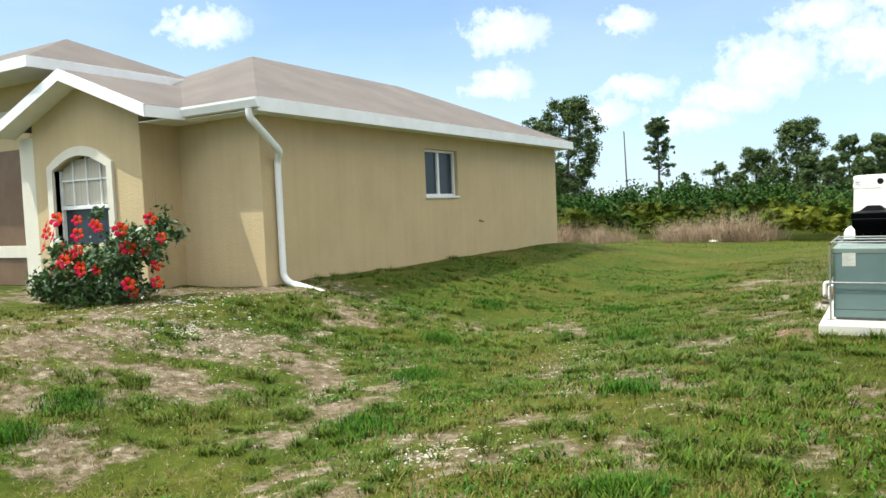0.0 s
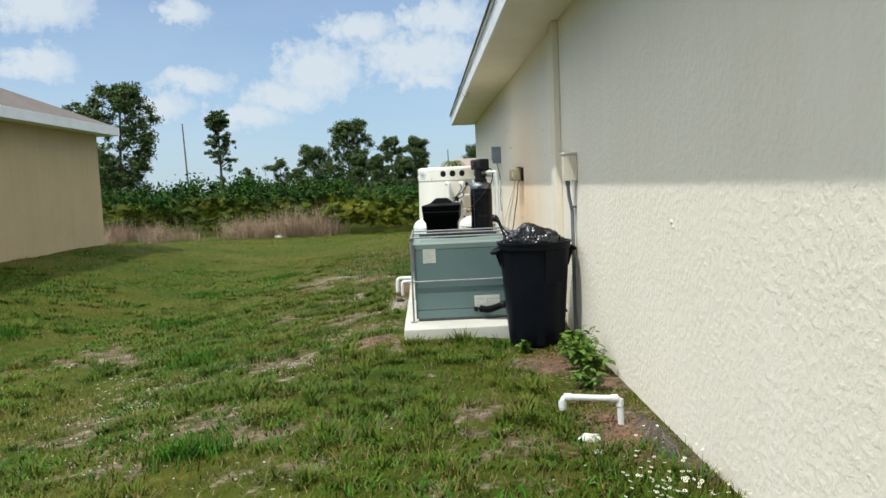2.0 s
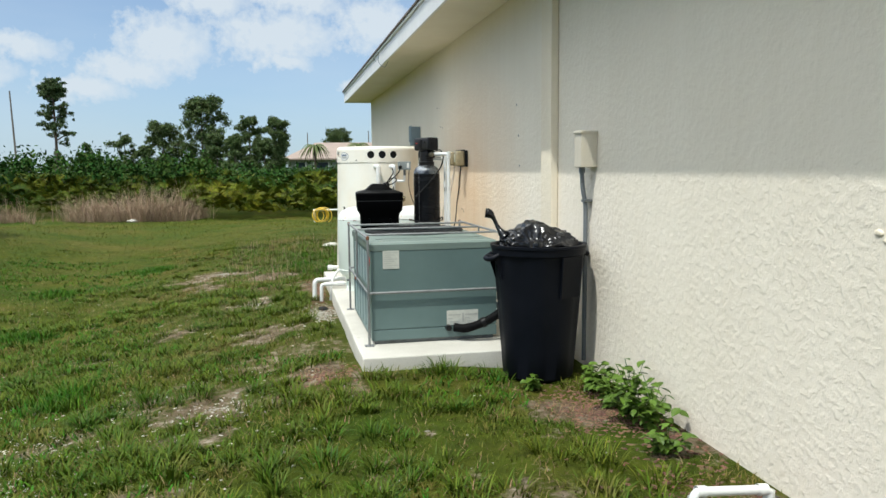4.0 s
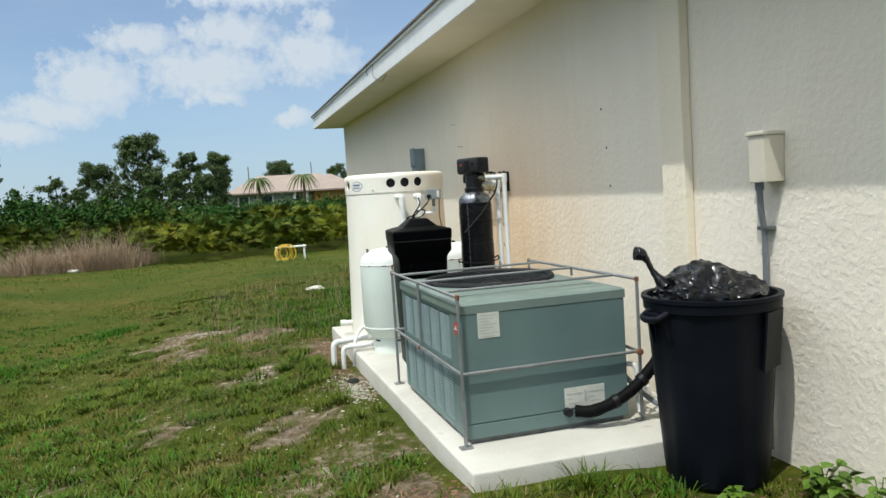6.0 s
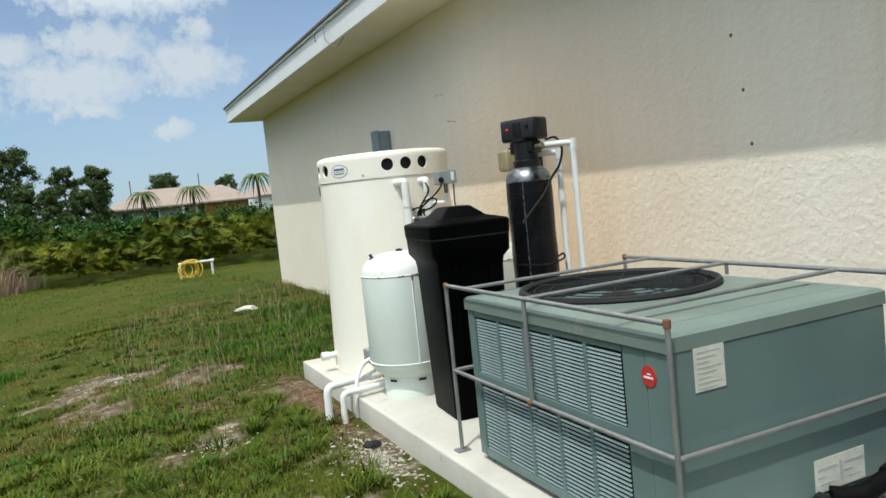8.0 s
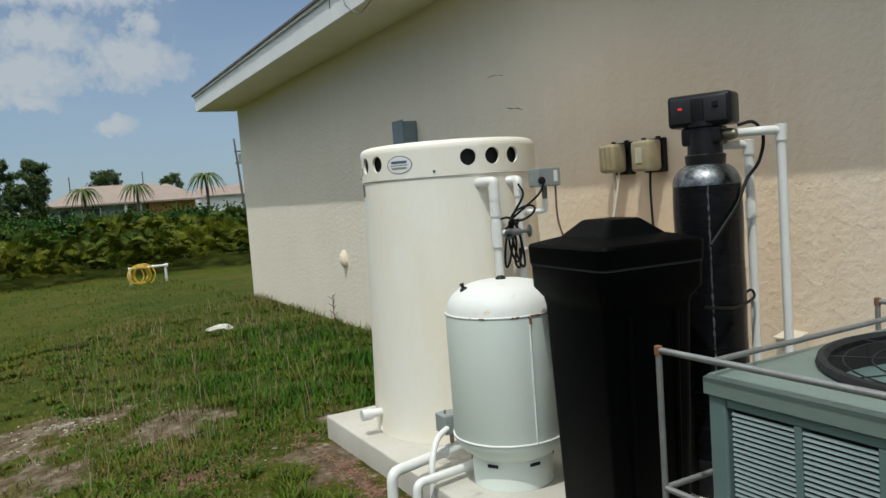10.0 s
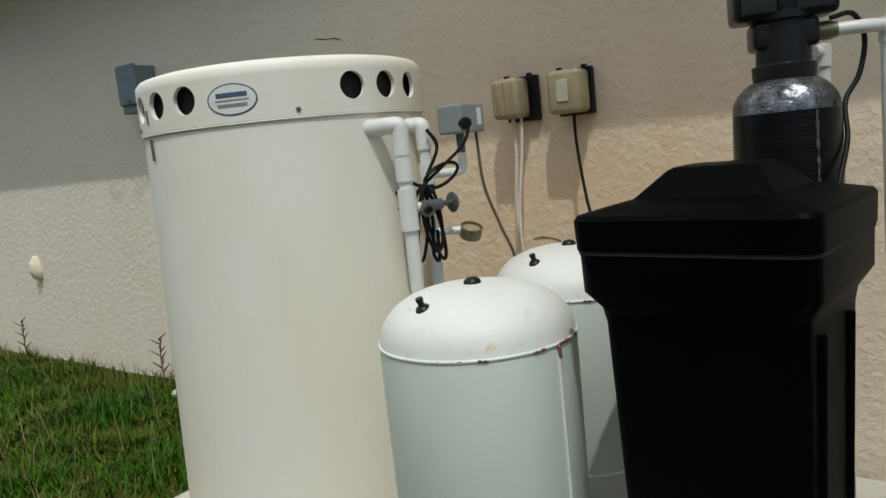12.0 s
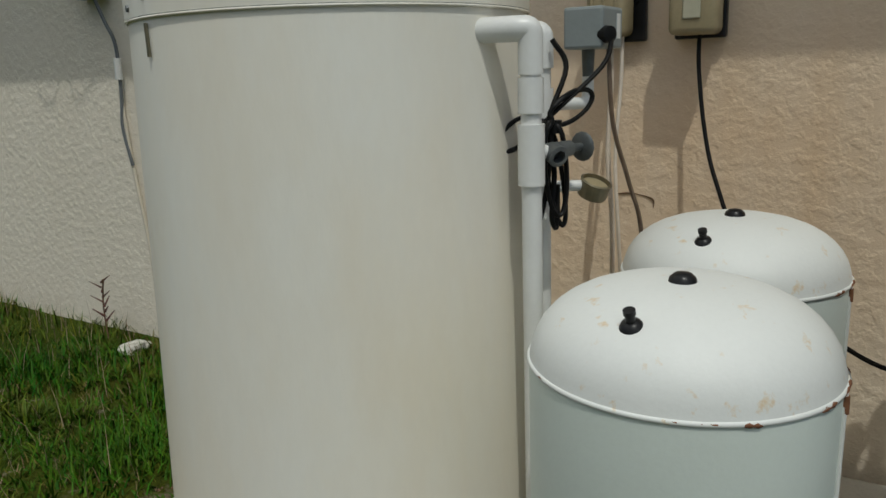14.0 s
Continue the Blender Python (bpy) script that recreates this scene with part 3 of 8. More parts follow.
# ---- ground ----
def ground_material():
    m = bpy.data.materials.new("sandy_lawn")
    m.use_nodes = True
    t = m.node_tree
    b = t.nodes["Principled BSDF"]
    co = t.nodes.new("ShaderNodeTexCoord").outputs["Object"]
    n1 = nd(t, "ShaderNodeTexNoise", inputs={"Scale": 0.55, "Detail": 6.0, "Roughness": 0.62})
    n2 = nd(t, "ShaderNodeTexNoise", inputs={"Scale": 9.0, "Detail": 6.0, "Roughness": 0.7})
    n3 = nd(t, "ShaderNodeTexNoise", inputs={"Scale": 70.0, "Detail": 5.0, "Roughness": 0.7})
    for n in (n1, n2, n3):
        t.links.new(co, n.inputs["Vector"])
    green = ramp(t, n1.outputs[0], [(0.34, (0.038, 0.068, 0.005)), (0.50, (0.060, 0.078, 0.008)), (0.66, (0.090, 0.086, 0.015))])
    straw = ramp(t, n2.outputs[0], [(0.35, (0.6, 0.6, 0.6)), (0.7, (1.25, 1.2, 1.1))])
    mul = t.nodes.new("ShaderNodeMix")
    mul.data_type, mul.blend_type = "RGBA", "MULTIPLY"
    mul.inputs["Factor"].default_value = 1.0
    t.links.new(green, mul.inputs["A"])
    t.links.new(straw, mul.inputs["B"])
    sand = ramp(t, n2.outputs[0], [(0.30, (0.070, 0.050, 0.030)), (0.48, (0.130, 0.098, 0.064)), (0.60, (0.21, 0.17, 0.125)), (0.72, (0.42, 0.37, 0.29))])
    at = t.nodes.new("ShaderNodeAttribute")
    at.attribute_name = "bare"
    f = math_node(t, "ADD", at.outputs["Fac"], math_node(t, "MULTIPLY", math_node(t, "SUBTRACT", n2.outputs[0], 0.5), 1.5))
    n4 = nd(t, "ShaderNodeTexNoise", inputs={"Scale": 26.0, "Detail": 4.0, "Roughness": 0.7})
    t.links.new(co, n4.inputs["Vector"])
    f = math_node(t, "ADD", f, math_node(t, "MULTIPLY", math_node(t, "SUBTRACT", n4.outputs[0], 0.5), 1.3))
    f = ramp(t, f, [(0.36, (0, 0, 0)), (0.74, (1, 1, 1))])
    mx = t.nodes.new("ShaderNodeMix")
    mx.data_type = "RGBA"
    t.links.new(f, mx.inputs["Factor"])
    t.links.new(mul.outputs["Result"], mx.inputs["A"])
    t.links.new(sand, mx.inputs["B"])
    t.links.new(mx.outputs["Result"], b.inputs["Base Color"])
    b.inputs["Roughness"].default_value = 0.95
    b.inputs["Specular IOR Level"].default_value = 0.1
    h = math_node(t, "ADD", math_node(t, "MULTIPLY", n2.outputs[0], 0.6), math_node(t, "MULTIPLY", n3.outputs[0], 0.4))
    bp = nd(t, "ShaderNodeBump", inputs={"Strength": 1.0, "Distance": 0.03})
    t.links.new(h, bp.inputs["Height"])
    t.links.new(bp.outputs[0], b.inputs["Normal"])
    return m


def build_ground():
    far = [14, 16, 19, 24, 32, 45, 70, 110, 180, 320, 600, 1100, 2400]
    xs = np.array([-10 - f for f in reversed(far)] + list(np.arange(-14 + 0.5, -10, 0.25)) + list(np.arange(-10, 1.0, 0.09)) + [1.5, 3, 6, 10] + far[1:])
    ys = np.array([-f for f in reversed(far)] + [-10, -6, -3, -1, 0, 1] + list(np.arange(1.5, 20, 0.09)) + list(np.arange(20, 34, 0.4)) + [35 + f for f in far])
    gx, gy = np.meshgrid(xs, ys)
    gz = height(gx, gy)
    verts = np.stack([gx.ravel(), gy.ravel(), gz.ravel()], 1)
    nx, ny = len(xs), len(ys)
    i = np.arange(nx * ny).reshape(ny, nx)
    faces = np.stack([i[:-1, :-1].ravel(), i[:-1, 1:].ravel(), i[1:, 1:].ravel(), i[1:, :-1].ravel()], 1)
    me = raw_mesh("ground", verts, faces, ground_material(), True)
    at = me.attributes.new("bare", "FLOAT", "POINT")
    at.data.foreach_set("value", bareness(gx, gy).ravel().astype(np.float32))
    ob = new("ground", me)
    tagged(ob, "patchy weedy lawn with bare sandy soil between two houses", "ground", kind="structure")


build_ground()


# ---- the cream house beside the walk ----
SOFFIT, FASCIA = 2.585, 2.80


def own_house():
    h = thing("house", (0, 0, 0), "cream stucco single-storey house with white fascia and wide soffit", "house")
    part("wall", box((0.0, -6.0, -0.35), (0.22, 19.97, SOFFIT + 0.10)), M_WALL, h, "cream knock-down stucco side wall")
    part("wall", box((0.225, 19.75, -0.6), (14.0, 19.972, SOFFIT + 0.10)), M_WALL, h, "cream stucco rear wall")
    part("wall", box((0.225, -6.0, -0.35), (14.0, -5.78, SOFFIT + 0.10)), M_WALL, h)
    part("wall", box((13.8, -5.775, -0.35), (14.0, 19.745, SOFFIT + 0.10)), M_WALL, h)
    part("pilaster", box((-0.055, 9.49, -0.2), (-0.002, 9.69, SOFFIT - 0.002), 0.006), M_TRIMWALL, h, "narrow cream stucco pilaster running up the wall")
    # soffit all round, fascia boards, drip edge
    sof = box((-0.49, -6.5, SOFFIT), (-0.002, 20.14, SOFFIT + 0.02))
    part("soffit", sof, M_SOFFIT, h, "painted soffit under the eave")
    part("soffit", box((0.0, 19.975, SOFFIT), (14.4, 20.14, SOFFIT + 0.02)), M_SOFFIT, h)
    part("fascia", box((-0.515, -6.52, SOFFIT - 0.005), (-0.492, 20.165, FASCIA), 0.003), M_FASCIA, h, "white painted fascia board")
    part("fascia", box((-0.49, 20.142, SOFFIT - 0.005), (14.4, 20.165, FASCIA), 0.003), M_FASCIA, h)
    part("drip_edge", box((-0.535, -6.53, FASCIA - 0.035), (-0.517, 20.185, FASCIA + 0.012), 0.003), M_FASCIA, h, "white metal drip edge")
    part("drip_edge", box((-0.515, 20.167, FASCIA - 0.035), (14.4, 20.185, FASCIA + 0.012), 0.003), M_FASCIA, h)
    # hipped roof
    b = bmesh.new()
    x0, x1, y0, y1, z0, s = -0.55, 14.5, -6.55, 20.20, FASCIA + 0.012, 0.42
    w = (x1 - x0) / 2
    c = [(x0, y0, z0), (x1, y0, z0), (x1, y1, z0), (x0, y1, z0), (x0 + w, y0 + w, z0 + w * s), (x0 + w, y1 - w, z0 + w * s)]
    v = [b.verts.new(p) for p in c]
    lo = [b.verts.new((p[0], p[1], z0 - 0.02)) for p in c[:4]]
    for f in ((0, 1, 4), (1, 2, 5, 4), (2, 3, 5), (3, 0, 4, 5)):
        b.faces.new([v[k] for k in f])
    for k in range(4):
        j = (k + 1) % 4
        b.faces.new((v[k], lo[k], lo[j], v[j]))
    b.faces.new(lo)
    bmesh.ops.recalc_face_normals(b, faces=b.faces)
    part("roof", b, M_SHINGLE, h, "brown shingle hipped roof")
    # loose wire over the fascia
    part("wire", tube(spline([(-0.47, 14.2, SOFFIT + 0.0), (-0.50, 14.35, SOFFIT - 0.05), (-0.56, 14.45, SOFFIT + 0.03), (-0.55, 14.50, 2.74), (-0.60, 14.62, 2.70), (-0.56, 14.75, 2.66)], 8), 0.004, 6), M_GREYPVC, h, "loose grey wire at the fascia")
    # vent hood low on the wall, wall scars
    vent = bmesh.new()
    bmesh.ops.create_icosphere(vent, subdivisions=3, radius=1.0)
    for q in vent.verts:                    # a drooping teardrop daubed with stucco
        k = 1 + 0.12 * noise.noise(q.co * 2.3)
        q.co = Vector((-0.012 + q.co.x * 0.052 * k, 16.3 + q.co.y * (0.042 - 0.016 * q.co.z) * k, 0.66 + q.co.z * 0.085 * k))
    part("vent_hood", vent, M_TRIMWALL, h, "cream stucco-covered vent nub low on the wall", 60)
    for y, z, r in ((6.66, 1.03, 0.017), (6.63, 1.005, 0.010)):
        b = bmesh.new()
        bmesh.ops.create_icosphere(b, subdivisions=2, radius=r)
        for q in b.verts:
            q.co = Vector((q.co.x * 0.35, q.co.y * 1.2, q.co.z * 0.7)) * (1 + 0.3 * noise.noise(q.co * 60))
            q.co += Vector((-0.001, y, z))
        part("stucco_lump", b, M_TRIMWALL, h, "", 60)
    return h


own_house()


# ---- the tan neighbouring house ----
def neighbour():
    NX, Y0, Y1, ZS, ZF = -8.25, 9.3, 19.8, 2.665, 2.84
    h = thing("house", (NX, Y0, 0.3), "tan stucco house with brown shingle roof and white gutters", "house")
    GX0, GX1, GY = -12.45, -9.87, 8.63         # the gabled bay
    # side wall with a window opening
    wy0, wy1, wz0, wz1 = 13.54, 14.74, 1.52, 2.40
    b = box((NX - 0.2, Y0, -0.2), (NX, wy0, ZS + 0.08))
    b = box((NX - 0.2, wy1, -0.2), (NX, Y1, ZS + 0.08), bm=b)
    b = box((NX - 0.2, wy0, -0.2), (NX, wy1, wz0), bm=b)
    b = box((NX - 0.2, wy0, wz1), (NX, wy1, ZS + 0.08), bm=b)
    part("wall", b, M_NB, h, "tan stucco side wall in shade")
    part("wall", box((GX1 - 0.2, Y0 + 0.002, -0.2), (NX - 0.203, Y0 + 0.2, ZS + 0.08)), M_NB, h, "tan stucco front wall")
    part("wall", box((-22.0, Y1 - 0.2, -0.2), (NX - 0.203, Y1, ZS + 0.08)), M_NB, h)
    part("wall", box((GX1 - 0.2, GY + 0.202, -0.2), (GX1, Y0, ZS + 0.08)), M_NB, h, "tan stucco bay side wall")
    # gabled bay front with an arched window
    px = -11.09
    ax0, ax1, az0, az1, rise = -11.93, -10.60, 0.95, 2.10, 0.2
    ZW = ZS + 0.21
    apex = ZW + (GX1 - px) * 0.38 + 0.05
    b = prism([(GX0, GY, -0.2), (ax0, GY, -0.2), (ax0, GY, ZW + (ax0 - GX0) * 0.38), (GX0, GY, ZW)], (0, 0.2, 0))
    b = prism([(ax1, GY, -0.2), (GX1, GY, -0.2), (GX1, GY, ZW), (ax1, GY, ZW + (GX1 - ax1) * 0.38)], (0, 0.2, 0), b)
    b = prism([(ax0, GY, -0.2), (ax1, GY, -0.2), (ax1, GY, az0), (ax0, GY, az0)], (0, 0.2, 0), b)
    arch = [(ax0 + (ax1 - ax0) * k / 10, GY, az1 + rise * math.sin(math.pi * k / 10)) for k in range(11)]
    b = prism(arch[::-1] + [(ax0, GY, ZW + (ax0 - GX0) * 0.38), (px, GY, apex), (ax1, GY, ZW + (GX1 - ax1) * 0.38)], (0, 0.2, 0), b)
    part("gable_wall", b, M_NB, h, "tan stucco gabled bay, partly sunlit")
    # arched band round the window
    win = part("window", box((ax0, GY + 0.13, az0), (ax1, GY + 0.15, az1 + rise)), M_PANE, h, "arched window with white grid and curtain")
    band = []
    for k in range(-1, 12):
        kk = min(max(k, 0), 10)
        band.append(Vector((ax0 + (ax1 - ax0) * kk / 10, 0, (az1 + rise * math.sin(math.pi * kk / 10)) if 0 <= k <= 10 else az0)))
    b = bmesh.new()
    cx = Vector((px - 0.0, 0, az1 - 0.5))
    ring = []
    for k, p in enumerate(band):
        d = (p - cx).normalized() if 0 < k < 12 else Vector((-1 if k == 0 else 1, 0, 0))
        if k in (1, 11):
            d = Vector((-0.9 if k == 1 else 0.9, 0, 0.45)).normalized()
        q = p + d * 0.14
        ring.append([b.verts.new((c.x, y, c.z)) for c, y in ((p, GY - 0.05), (q, GY - 0.05), (q, GY - 0.002), (p, GY + 0.1))])
    for u, w in zip(ring, ring[1:]):
        for k in range(4):
            b.faces.new((u[k], u[(k + 1) % 4], w[(k + 1) % 4], w[k]))
    b.faces.new(ring[0])
    b.faces.new(ring[-1][::-1])
    bmesh.ops.recalc_face_normals(b, faces=b.faces)
    part("surround", b, M_NBTRIM, win, "raised pale stucco surround")
    part("curtain", box((ax0 + 0.05, GY + 0.112, az0 + 0.62), (ax1 - 0.05, GY + 0.118, az1 + rise - 0.04)), M_CURTAIN, win, "pale drawn curtain")
    for k in range(1, 4):
        x = ax0 + (ax1 - ax0) * k / 4
        part("muntin", box((x - 0.012, GY + 0.085, az0 + 0.6), (x + 0.012, GY + 0.108, az1 + rise * math.sin(math.pi * k / 4) - 0.01)), M_ALU, win)
    part("muntin", box((ax0, GY + 0.083, 1.93), (ax1, GY + 0.110, 1.955)), M_ALU, win)
    part("meeting_rail", box((ax0, GY + 0.07, 1.50), (ax1, GY + 0.112, 1.56), 0.004), M_ALU, win)
    for x in (ax0 + 0.02, ax1 - 0.02):
        part("jamb", box((x - 0.02, GY + 0.075, az0), (x + 0.02, GY + 0.125, az1)), M_ALU, win)
    # bay gable roof, rakes and soffit
    oh = 0.45
    s = 0.38
    ex0, ex1, fy = px - 1.83, px + 1.83, GY - 0.36
    ez = ZF - 0.02
    pk = ez + (px - ex0) * s
    b = bmesh.new()
    v = [b.verts.new(p) for p in ((ex0, fy, ez), (px, fy, pk), (ex1, fy, ez), (ex0, 13.5, ez), (px, 13.5, pk), (ex1, 13.5, ez))]
    lo = [b.verts.new(p.co - Vector((0, 0, 0.03))) for p in v]
    b.faces.new((v[0], v[1], v[4], v[3])); b.faces.new((v[1], v[2], v[5], v[4]))
    b.faces.new((lo[0], lo[3], lo[4], lo[1])); b.faces.new((lo[1], lo[4], lo[5], lo[2]))
    b.faces.new((v[0], lo[0], lo[1], v[1])); b.faces.new((v[1], lo[1], lo[2], v[2]))
    b.faces.new((v[0], v[3], lo[3], lo[0])); b.faces.new((v[2], lo[2], lo[5], v[5]))
    bmesh.ops.recalc_face_normals(b, faces=b.faces)
    part("gable_roof", b, M_SHINGLE, h, "brown shingle gable roof over the bay")
    for a, sg in ((ex0, 1), (ex1, -1)):
        part("rake_board", prism([(a, fy - 0.025, ez + 0.0), (px, fy - 0.025, pk), (px, fy - 0.025, pk - 0.17), (a, fy - 0.025, ez - 0.17)], (0, 0.022, 0)), M_FASCIA, h, "white rake board")
        part("soffit", prism([(a, fy, ez - 0.15), (px, fy, pk - 0.15), (px, GY - 0.002, pk - 0.15), (a, GY - 0.002, ez - 0.15)], (0, 0, 0.02)), M_FASCIA, h)
    part("fascia", box((ex1 - 0.02, fy + 0.001, ez - 0.165), (ex1 + 0.002, Y0 - 0.362, ez - 0.005), 0.003), M_FASCIA, h, "white fascia along the bay eave")
    part("soffit", box((GX1 + 0.002, GY + 0.001, ez - 0.168), (ex1 - 0.022, Y0 - 0.002, ez - 0.15)), M_FASCIA, h)
    # main hipped roof over the side wing
    x1, y0, y1, u, sl = NX + 0.36, Y0 - 0.36, Y1 + 0.36, 3.15, 0.45
    x0 = x1 - 2 * u
    b = bmesh.new()
    c = [(x1, y0, ZF), (x1, y1, ZF), (x0, y1, ZF), (x0, y0, ZF), (x1 - u, y0 + u, ZF + u * sl), (x1 - u, y1 - u, ZF + u * sl)]
    v = [b.verts.new(p) for p in c]
    lo = [b.verts.new((p[0], p[1], ZF - 0.02)) for p in c[:4]]
    for f in ((0, 1, 5, 4), (1, 2, 5), (2, 3, 4, 5), (3, 0, 4)):
        b.faces.new([v[k] for k in f])
    for k in range(4):
        b.faces.new((v[k], lo[k], lo[(k + 1) % 4], v[(k + 1) % 4]))
    b.faces.new(lo)
    bmesh.ops.recalc_face_normals(b, faces=b.faces)
    part("hip_roof", b, M_SHINGLE, h, "brown shingle hipped roof")
    # the higher entry block behind the bay
    b = bmesh.new()
    c = [(-11.65, 8.15, 3.77), (-11.65, 11.4, 3.77), (-27, 11.4, 3.77), (-27, 8.15, 3.77), (-13.15, 9.78, 4.5), (-27, 9.78, 4.5)]
    v = [b.verts.new(p) for p in c]
    lo = [b.verts.new((p[0], p[1], 3.75)) for p in c[:4]]
    for f in ((0, 1, 4), (1, 2, 5, 4), (2, 3, 5), (3, 0, 4, 5)):
        b.faces.new([v[k] for k in f])
    for k in range(4):
        b.faces.new((v[k], lo[k], lo[(k + 1) % 4], v[(k + 1) % 4]))
    b.faces.new(lo)
    bmesh.ops.recalc_face_normals(b, faces=b.faces)
    part("upper_roof", b, M_SHINGLE, h, "higher brown shingle roof block")
    part("fascia", box((-27, 8.12, 3.60), (-11.62, 8.148, 3.765), 0.004), M_FASCIA, h, "white upper fascia board")
    part("fascia", box((-11.648, 8.15, 3.60), (-11.62, 11.4, 3.765), 0.004), M_FASCIA, h)
    part("soffit", box((-27, 8.15, 3.61), (-11.65, 11.3, 3.63)), M_FASCIA, h)
    part("wall", box((-27, 8.90, -0.2), (-12.2, 9.1, 3.61)), M_NB, h, "tan stucco entry wall")
    part("wall", box((-12.4, 9.102, 2.5), (-12.2, 11.2, 3.61)), M_NB, h)
    part("band", box((-27, 8.86, 3.0), (-12.2, 8.898, 3.2), 0.005), M_NBTRIM, h, "pale stucco band")
    part("door", box((-16.0, 8.86, 0.28), (-13.0, 8.898, 2.55), 0.005), M_BROWNDOOR, h, "brown garage door")
    part("door_band", box((-16.0, 8.83, 0.75), (-13.0, 8.858, 0.95), 0.005), M_NBTRIM, h)
    part("column", box((-12.85, 8.64, -0.2), (-12.455, 8.86, ZS), 0.006), M_NBTRIM, h, "pale stucco corner column")
    # soffit and fascia of the wing
    part("soffit", box((NX + 0.002, y0, ZS), (x1 - 0.02, y1, ZS + 0.02)), M_FASCIA, h, "white soffit")
    part("fascia", box((x1 - 0.018, y0, ZS - 0.01), (x1 + 0.004, y1, ZF), 0.003), M_FASCIA, h, "white fascia board")
    part("fascia", box((x0, y1 - 0.018, ZS - 0.01), (x1 - 0.02, y1 + 0.004, ZF), 0.003), M_FASCIA, h)
    part("soffit", box((GX1 + oh, y0 + 0.02, ZS), (NX, Y0 - 0.001, ZS + 0.02)), M_FASCIA, h)
    # gutter along the front eave, downspout round the corner
    g = part("gutter", prism([(GX1 + oh, y0 - 0.10, ZF - 0.02), (GX1 + oh, y0 - 0.10, ZF - 0.05), (GX1 + oh, y0 - 0.07, ZF - 0.14), (GX1 + oh, y0 + 0.0, ZF - 0.15), (GX1 + oh, y0 + 0.0, ZF - 0.02)], (x1 + 0.06 - GX1 - oh, 0, 0)), M_FASCIA, h, "white metal gutter")
    dx, dy = NX + 0.06, Y0 + 0.02
    path = [(x1 - 0.12, y0 - 0.04, ZF - 0.15), (x1 - 0.12, y0 - 0.04, ZF - 0.26), (dx + 0.12, dy + 0.18, ZS - 0.50), (dx, dy + 0.25, ZS - 0.62), (dx, dy + 0.25, 0.42), (dx + 0.10, dy + 0.25, 0.33), (dx + 0.75, dy + 0.20, 0.20)]
    part("downspout", tube(rounded_path(path, 0.07, 3), 0.05, 8), M_FASCIA, h, "white metal downspout with a kicked-out foot", 50)
    # side window
    w = part("window", box((NX - 0.13, wy0 + 0.03, wz0 + 0.03), (NX - 0.12, wy1 - 0.03, wz1 - 0.03)), M_PANE, h, "two-pane sliding window in a white frame")
    for lo_, hi_ in (((NX - 0.14, wy0, wz0), (NX - 0.07, wy1, wz0 + 0.045)), ((NX - 0.14, wy0, wz1 - 0.045), (NX - 0.07, wy1, wz1)),
                     ((NX - 0.14, wy0, wz0 + 0.046), (NX - 0.07, wy0 + 0.045, wz1 - 0.046)), ((NX - 0.14, wy1 - 0.045, wz0 + 0.046), (NX - 0.07, wy1, wz1 - 0.046)),
                     ((NX - 0.14, (wy0 + wy1) / 2 - 0.04, wz0 + 0.046), (NX - 0.08, (wy0 + wy1) / 2 + 0.03, wz1 - 0.046))):
        part("window_frame", box(lo_, hi_, 0.004), M_ALU, w)
    part("window_sill", box((NX - 0.06, wy0 - 0.03, wz0 - 0.04), (NX + 0.03, wy1 + 0.03, wz0 - 0.002), 0.005), M_ALU, w, "white sill")
    part("hose_bib", lathe([(0.0, 0), (0.03, 0.0), (0.03, 0.01), (0.012, 0.012), (0.012, 0.09), (0.02, 0.1), (0.0, 0.105)], (NX + 0.001, 15.6, 1.0), 12, (1, 0, -0.3)), M_BRASS, h, "brass hose tap on the wall", 40)


neighbour()


# ---- the concrete pad ----
def build_pad():
    b = box((-1.39, 9.12, -0.12), (-0.06, 13.18, 0.1), 0.010, segs=3)
    bmesh.ops.subdivide_edges(b, edges=[e for e in b.edges if e.calc_length() > 0.5], cuts=40, use_grid_fill=True)
    for v in b.verts:
        n = (noise.noise(v.co * 5.0) * 0.006 + noise.noise(v.co * 17.0) * 0.005) * (1.0 if v.co.z < 0.09 else 0.35)
        if v.co.x < -1.35:
            v.co.x += n
        if v.co.y < 9.2 or v.co.y > 13.1:
            v.co.y += n
    solo("concrete_pad", b, M_CONCRETE, "pale weathered concrete equipment pad on the ground beside the wall", "concrete pad", smooth=40)


build_pad()


# ---- air conditioner ----
AX0, AX1, AY0, AY1, AZ0, AZ1 = -1.290, -0.445, 9.465, 10.64, 0.125, 0.768


